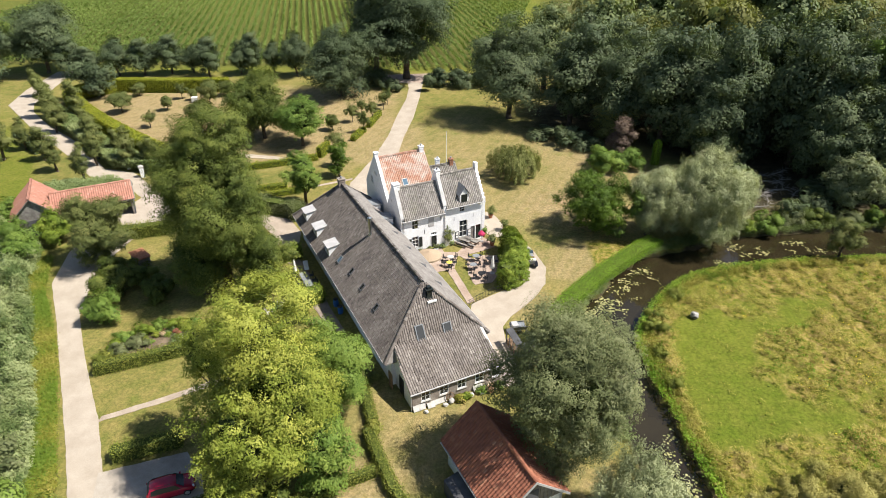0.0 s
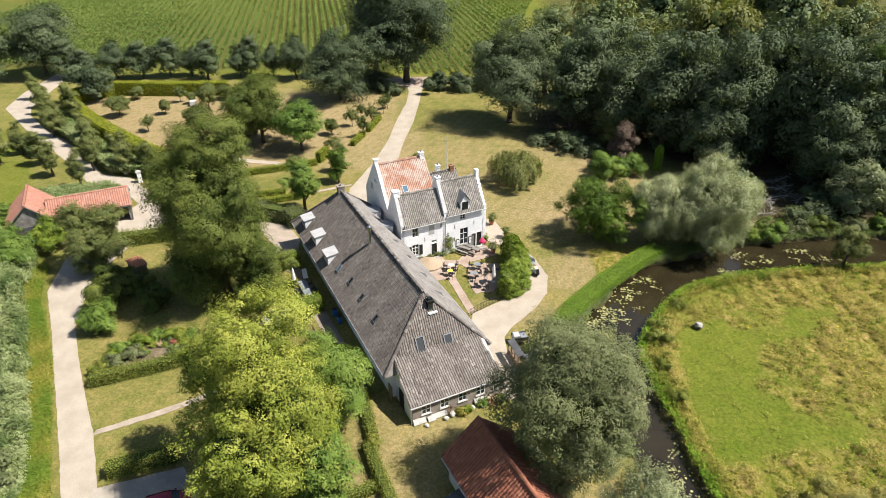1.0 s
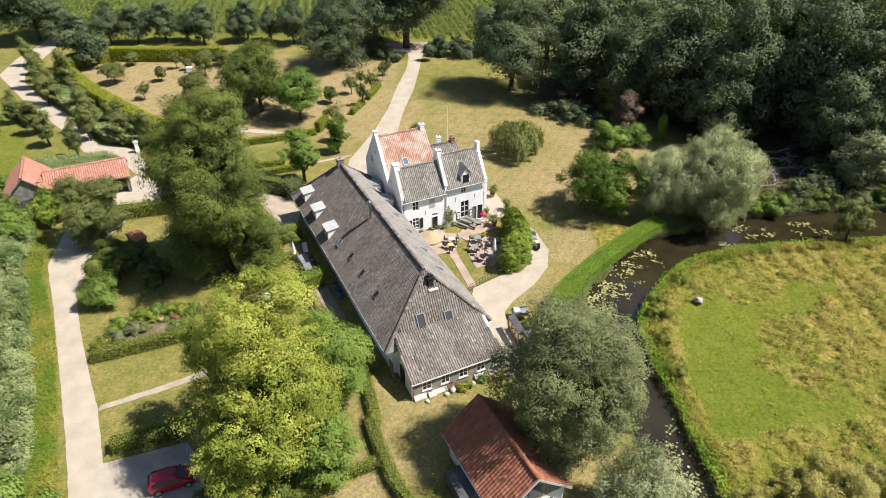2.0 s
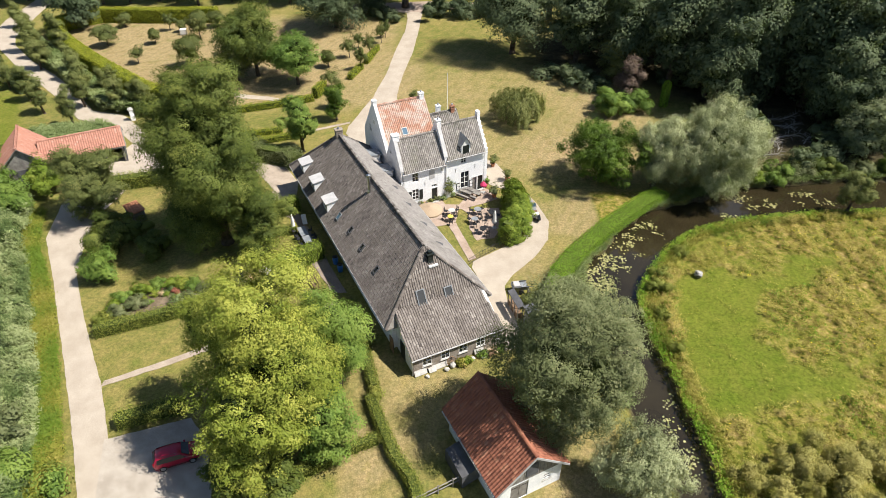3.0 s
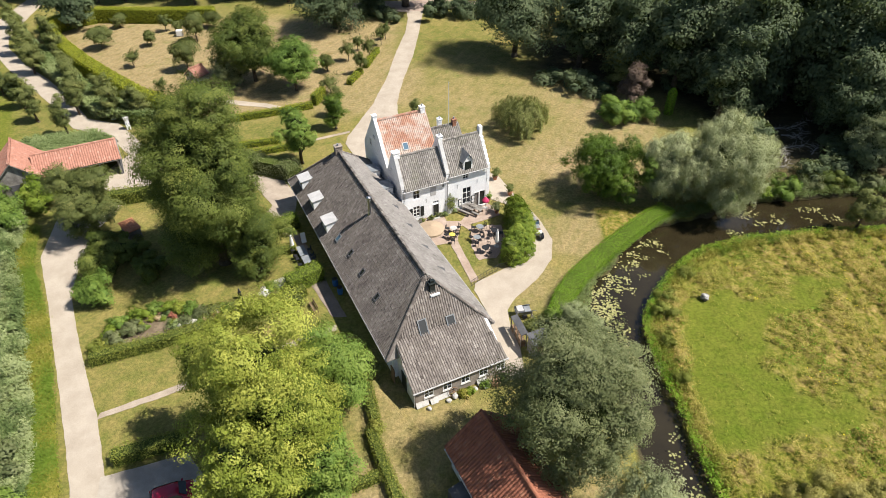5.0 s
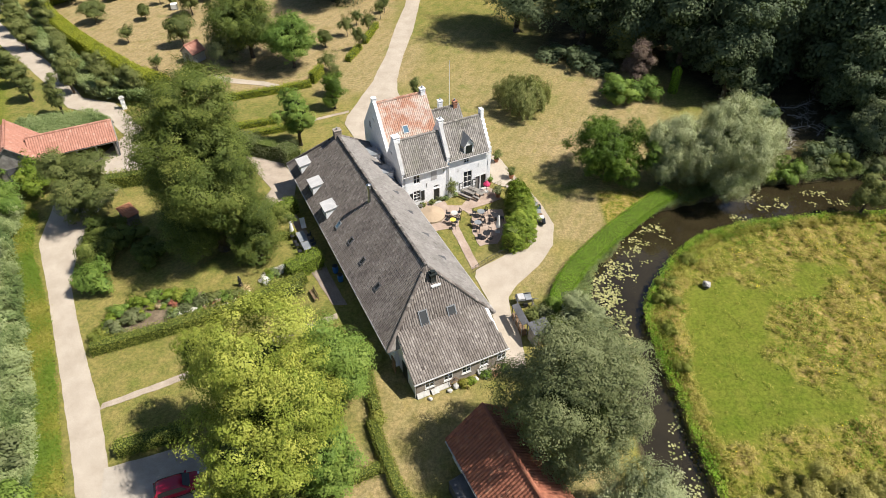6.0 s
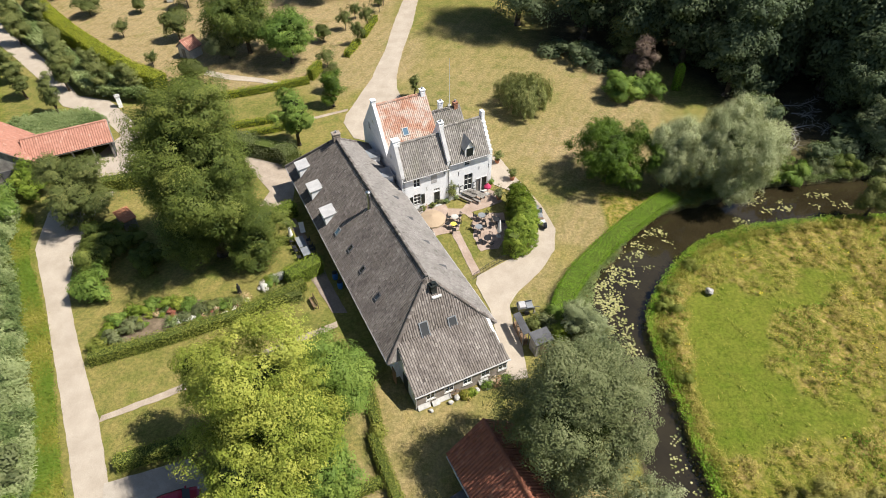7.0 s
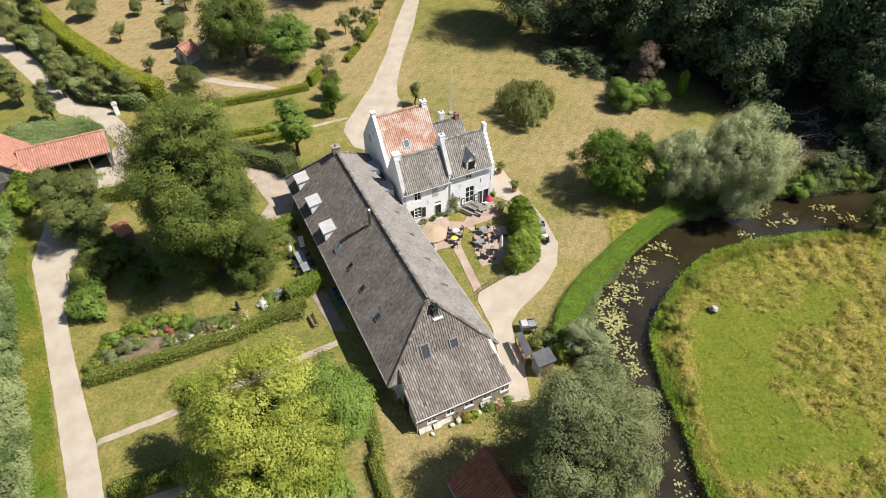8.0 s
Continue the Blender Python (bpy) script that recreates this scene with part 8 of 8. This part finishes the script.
t = thing("sun_chair", pose(-16.9, 64.6, 0.05, 0, 0, 20), "pale canvas deck chair in the shade", "chair")
part("sling", prism(bmesh.new(), [(-0.28, -0.5, 0.3), (0.28, -0.5, 0.3), (0.28, 0.1, 0.35), (0.28, 0.6, 0.95), (-0.28, 0.6, 0.95), (-0.28, 0.1, 0.35)], (0, 0, 0.03)), "canvas", t)
for s in (-0.3, 0.3):
    part("rail", rod(bmesh.new(), (s, -0.55, 0.0), (s, 0.62, 0.98), 0.02, 0.02, 6), "brown_wood", t)
    part("leg", rod(bmesh.new(), (s, 0.5, 0.0), (s, -0.5, 0.32), 0.02, 0.02, 6), "brown_wood", t)
for x, y in ((-11.5, 56.0), (-12.2, 57.3)):
    t = thing("rain_barrel", pose(x, y, 0.05), "blue plastic barrel against the shaded farmhouse wall", "barrel", "barrels")
    part("drum", lathe(bmesh.new(), [(0.26, 0), (0.3, 0.3), (0.31, 0.45), (0.3, 0.6), (0.27, 0.9)], 14), "blue_plastic", t)
    part("lid", lathe(bmesh.new(), [(0.29, 0.9), (0.29, 0.94), (0.1, 0.97)], 14), "black", t)


# ---------------------------------------------------------------- odds and ends in the grounds
def flagpole(x, y, h):
    t = thing("flagpole", pose(x, y, 0), "tall slim white flagpole on the lawn", "flagpole")
    part("pole", rod(bmesh.new(), (0, 0, 0), (0, 0, h), 0.07, 0.035, 10), "white", t)
    part("finial", lathe(bmesh.new(), [(0.03, h), (0.08, h + 0.06), (0.07, h + 0.13), (0.01, h + 0.17)], 10), "steel", t)
    part("base", boxes((-0.25, 0.25, -0.25, 0.25, 0, 0.3), bevel=0.03), "stone", t)


flagpole(-0.3, 92.0, 7.3)
st = bmesh.new()
lathe(st, [(0.22, 0), (0.22, 0.3), (0.14, 0.34), (0.17, 0.6), (0.2, 0.85), (0.13, 1.05), (0.06, 1.12), (0.1, 1.22), (0.09, 1.34), (0.02, 1.4)], 12)
solid("garden_statue", st, "black", "small dark garden statue on the lawn", "statue", m=pose(-21.8, 55.2, 0), smooth=True)


def boulder(x, y, r, h, label, seed, mat="stone", squash=0.8):
    bm = bmesh.new()
    bmesh.ops.create_icosphere(bm, subdivisions=3, radius=1.0)
    for v in bm.verts:
        k = 1 + 0.3 * noise.noise(v.co * 1.6 + Vector((seed, 0, 0))) + 0.12 * noise.noise(v.co * 4 + Vector((0, seed, 0)))
        v.co = Vector((v.co.x * r * k, v.co.y * r * squash * k, max(-0.1, v.co.z * h * 0.5 * k + h * 0.42)))
    return solid("boulder", bm, mat, label, "boulder", m=pose(x, y, 0, 0, 0, seed * 40), smooth=True)


boulder(26.5, 55.6, 0.5, 0.75, "mottled grey boulder lying in the meadow grass", 3, "mottled_stone")
# slabs, millstones and stones along the farmhouse front
for i, (x, y, w, h, tilt) in enumerate(((0.3, -6.75, 1.2, 0.75, 32), (2.2, -6.75, 1.5, 0.7, 38), (6.2, -6.8, 1.0, 0.6, 35), (1.4, -6.9, 0.7, 0.5, 50))):
    m = SITE @ Matrix.Translation((-4.2 + x + 0.3, y, 0.02)) @ Matrix.Rotation(radians(-tilt), 4, "X")
    solid("stone_slab", boxes((-w / 2, w / 2, -0.06, 0.04, 0, h), bevel=0.02), "stone", "pale stone slab leaning on the farmhouse front wall", "slab", "leaning slabs", m=m)
for i, (x, y, r) in enumerate(((3.6, -7.0, 0.32), (4.3, -7.1, 0.26), (1.0, -7.2, 0.22), (2.9, -7.2, 0.25), (6.6, -7.3, 0.24), (5.6, -7.1, 0.25), (7.2, -7.0, 0.34), (7.9, -7.2, 0.26))):
    q = SITE @ Vector((-4.2 + x, y, 0))
    boulder(q.x, q.y, r, r * 1.4, "rough pale stone at the foot of the wall", 11 + i)
t = thing("wagon_wheel_ornament", SITE @ Matrix.Translation((-0.6, -6.75, 0.42)) @ Matrix.Rotation(radians(62), 4, "X"), "old wooden cart wheel leaning on the wall", "wheel")
bm = bmesh.new()
for i in range(20):
    a, b = i * math.pi / 10, (i + 1) * math.pi / 10
    rod(bm, (0.42 * math.cos(a), 0.42 * math.sin(a), 0), (0.42 * math.cos(b), 0.42 * math.sin(b), 0), 0.035, 0.035, 6)
part("rim", bm, "brown_wood", t)
part("hub", lathe(bmesh.new(), [(0.08, -0.08), (0.1, 0), (0.08, 0.08)], 10), "brown_wood", t)
for i in range(8):
    part("spoke", rod(bmesh.new(), (0, 0, 0), (0.41 * math.cos(i * 0.785), 0.41 * math.sin(i * 0.785), 0), 0.02, 0.02, 5), "brown_wood", t)
for i, (x, leaf) in enumerate(((5.0, "beech_leaf"), (6.7, "walnut_leaf"), (8.4, "walnut_leaf"), (4.3, "grass_leaf"), (7.5, "flower_leaf"))):
    q = SITE @ Vector((-4.2 + x, -7.2, 0))
    bush(q.x, q.y, 0.5, 0.6, leaf, "border plant in front of the brick wall", seed=630 + i, size=0.14, clump=0.22, n=16, density=500, group="wall plants", name="border_plant", category="plant")


def wood_store():
    t = thing("garden_shed", pose(8.36, 48.26, 0, 0, 0, 25), "small timber shed with a dark felt roof", "shed")
    part("body", boxes((-0.8, 0.8, -0.6, 0.6, 0, 1.85)), "old_wood", t)
    part("roof", prism(bmesh.new(), [(-0.95, -0.75, 1.8), (0.95, -0.75, 1.8), (0.95, 0.75, 2.05), (-0.95, 0.75, 2.05)], (0, 0, 0.08)), "felt", t)
    part("door", boxes((-0.4, 0.4, -0.65, -0.61, 0.05, 1.7)), "brown_wood", t)
    u = thing("wood_store", pose(6.67, 49.94, 0, 0, 0, -72), "long open wood store with a felt roof", "shed")
    part("roof", prism(bmesh.new(), [(-1.32, -0.34, 1.72), (1.32, -0.34, 1.72), (1.32, 0.34, 1.85), (-1.32, 0.34, 1.85)], (0, 0, 0.07)), "felt", u)
    for x in (-1.22, -0.4, 0.4, 1.22):
        for y in (-0.27, 0.27):
            part("post", boxes((x - 0.04, x + 0.04, y - 0.04, y + 0.04, 0, 1.78)), "old_wood", u)
    for i in range(30):
        part("log", rod(bmesh.new(), (-1.12 + (i % 10) * 0.25, -0.24, 0.14 + (i // 10) * 0.25), (-1.12 + (i % 10) * 0.25, 0.23, 0.14 + (i // 10) * 0.25), 0.12, 0.12, 7), "brown_wood", u)
    v = thing("tool_rack", pose(7.4, 53.05, 0.05, 0, 0, 11), "grey metal trailer frame with boxes on the gravel", "trailer")
    part("bed", boxes((-0.8, 0.8, -0.5, 0.5, 0.5, 0.56)), "pale_lead", v)
    for s in (-1, 1):
        part("side_rail", boxes((-0.8, 0.8, s * 0.5 - 0.02, s * 0.5 + 0.02, 0.56, 0.9)), "steel", v)
        part("wheel", lathe(bmesh.new(), [(0.12, -0.07), (0.26, -0.06), (0.26, 0.06), (0.12, 0.07)], 14), "tyre", v, "", Matrix.Translation((0, s * 0.58, 0.26)) @ Matrix.Rotation(math.pi / 2, 4, "X"))
    part("crate", boxes((-0.7, -0.05, -0.4, 0.4, 0.56, 1.05), bevel=0.02), "pale_lead", v)
    part("crate", boxes((0.05, 0.7, -0.4, 0.4, 0.56, 0.85), bevel=0.02), "lead", v)
    part("drawbar", rod(bmesh.new(), (0.8, 0, 0.5), (1.5, 0, 0.3), 0.03, 0.03, 6), "steel", v)


wood_store()
for i, (x, y, r, h, leaf) in enumerate(((8.0, 50.8, 0.9, 1.3, "orchard_leaf"), (9.3, 51.0, 0.9, 1.4, "alder_leaf"), (10.3, 52.4, 1.0, 1.2, "walnut_leaf"), (10.4, 49.8, 1.0, 1.5, "beech_leaf"))):
    bush(x, y, r, h, leaf, "unkempt shrub beside the wood store", seed=640 + i, size=0.17, clump=0.35, n=24, density=380)


def post_fence(pts, h, label):
    t = thing("fence", pose(pts[0][0], pts[0][1], 0), label, "fence")
    ps = along(pts, 1.6)
    for i, (x, y, dx, dy) in enumerate(ps):
        lx, ly = x - pts[0][0], y - pts[0][1]
        part("post", rod(bmesh.new(), (lx, ly, 0), (lx, ly, h + 0.1), 0.06, 0.05, 7), "old_wood", t)
        if i:
            for z in (0.45, h - 0.1):
                part("rail", rod(bmesh.new(), (px, py, z), (lx, ly, z + 0.03), 0.045, 0.045, 6), "old_wood", t)
        px, py = lx, ly


post_fence([(-2.4, 29.2), (-0.6, 30.2), (1.6, 31.4)], 1.0, "grey weathered post and rail fence by the barn")


def iron_fence(pts, h, label):
    t = thing("iron_fence", pose(pts[0][0], pts[0][1], 0), label, "fence")
    ps = along(pts, 0.22)
    for x, y, dx, dy in ps:
        lx, ly = x - pts[0][0], y - pts[0][1]
        part("bar", rod(bmesh.new(), (lx, ly, 0), (lx, ly, h), 0.012, 0.012, 4), "black", t)
    for (a, b), (c, d) in zip(pts, pts[1:]):
        for z in (0.12, h - 0.08):
            part("rail", rod(bmesh.new(), (a - pts[0][0], b - pts[0][1], z), (c - pts[0][0], d - pts[0][1], z), 0.018, 0.018, 5), "black", t)


iron_fence([(2.3, 57.3), (3.6, 58.6), (5.2, 59.9), (6.2, 60.4)], 0.9, "low black iron fence beside the gravel drive")
post_fence([(8.2, 52.7), (8.7, 51.5), (9.25, 50.3)], 0.7, "low grey fence round a small planted plot")
for x, y in ((-47.9, 91.4), (-51.5, 94.6)):
    t = thing("gate_post", pose(x, y, 0, 0, 0, 30), "square white gate post with a capstone", "gate post", "gate posts")
    part("shaft", boxes((-0.3, 0.3, -0.3, 0.3, 0, 1.7), bevel=0.02), "limewash", t)
    part("capstone", boxes((-0.38, 0.38, -0.38, 0.38, 1.7, 1.85), (-0.2, 0.2, -0.2, 0.2, 1.85, 2.0), bevel=0.02), "stone", t)
t = thing("water_tank", pose(-52.8, 129.0, 0, 0, 0, 10), "pale water container standing in the orchard", "tank")
part("tank", boxes((-0.6, 0.6, -0.5, 0.5, 0.12, 1.1), bevel=0.06), "canvas", t)
part("cage_side", boxes((-0.63, -0.6, -0.53, 0.53, 0.1, 1.13)), "steel", t)
part("cage_side", boxes((0.6, 0.63, -0.53, 0.53, 0.1, 1.13)), "steel", t)
part("pallet", boxes((-0.62, 0.62, -0.52, 0.52, 0, 0.1)), "old_wood", t)
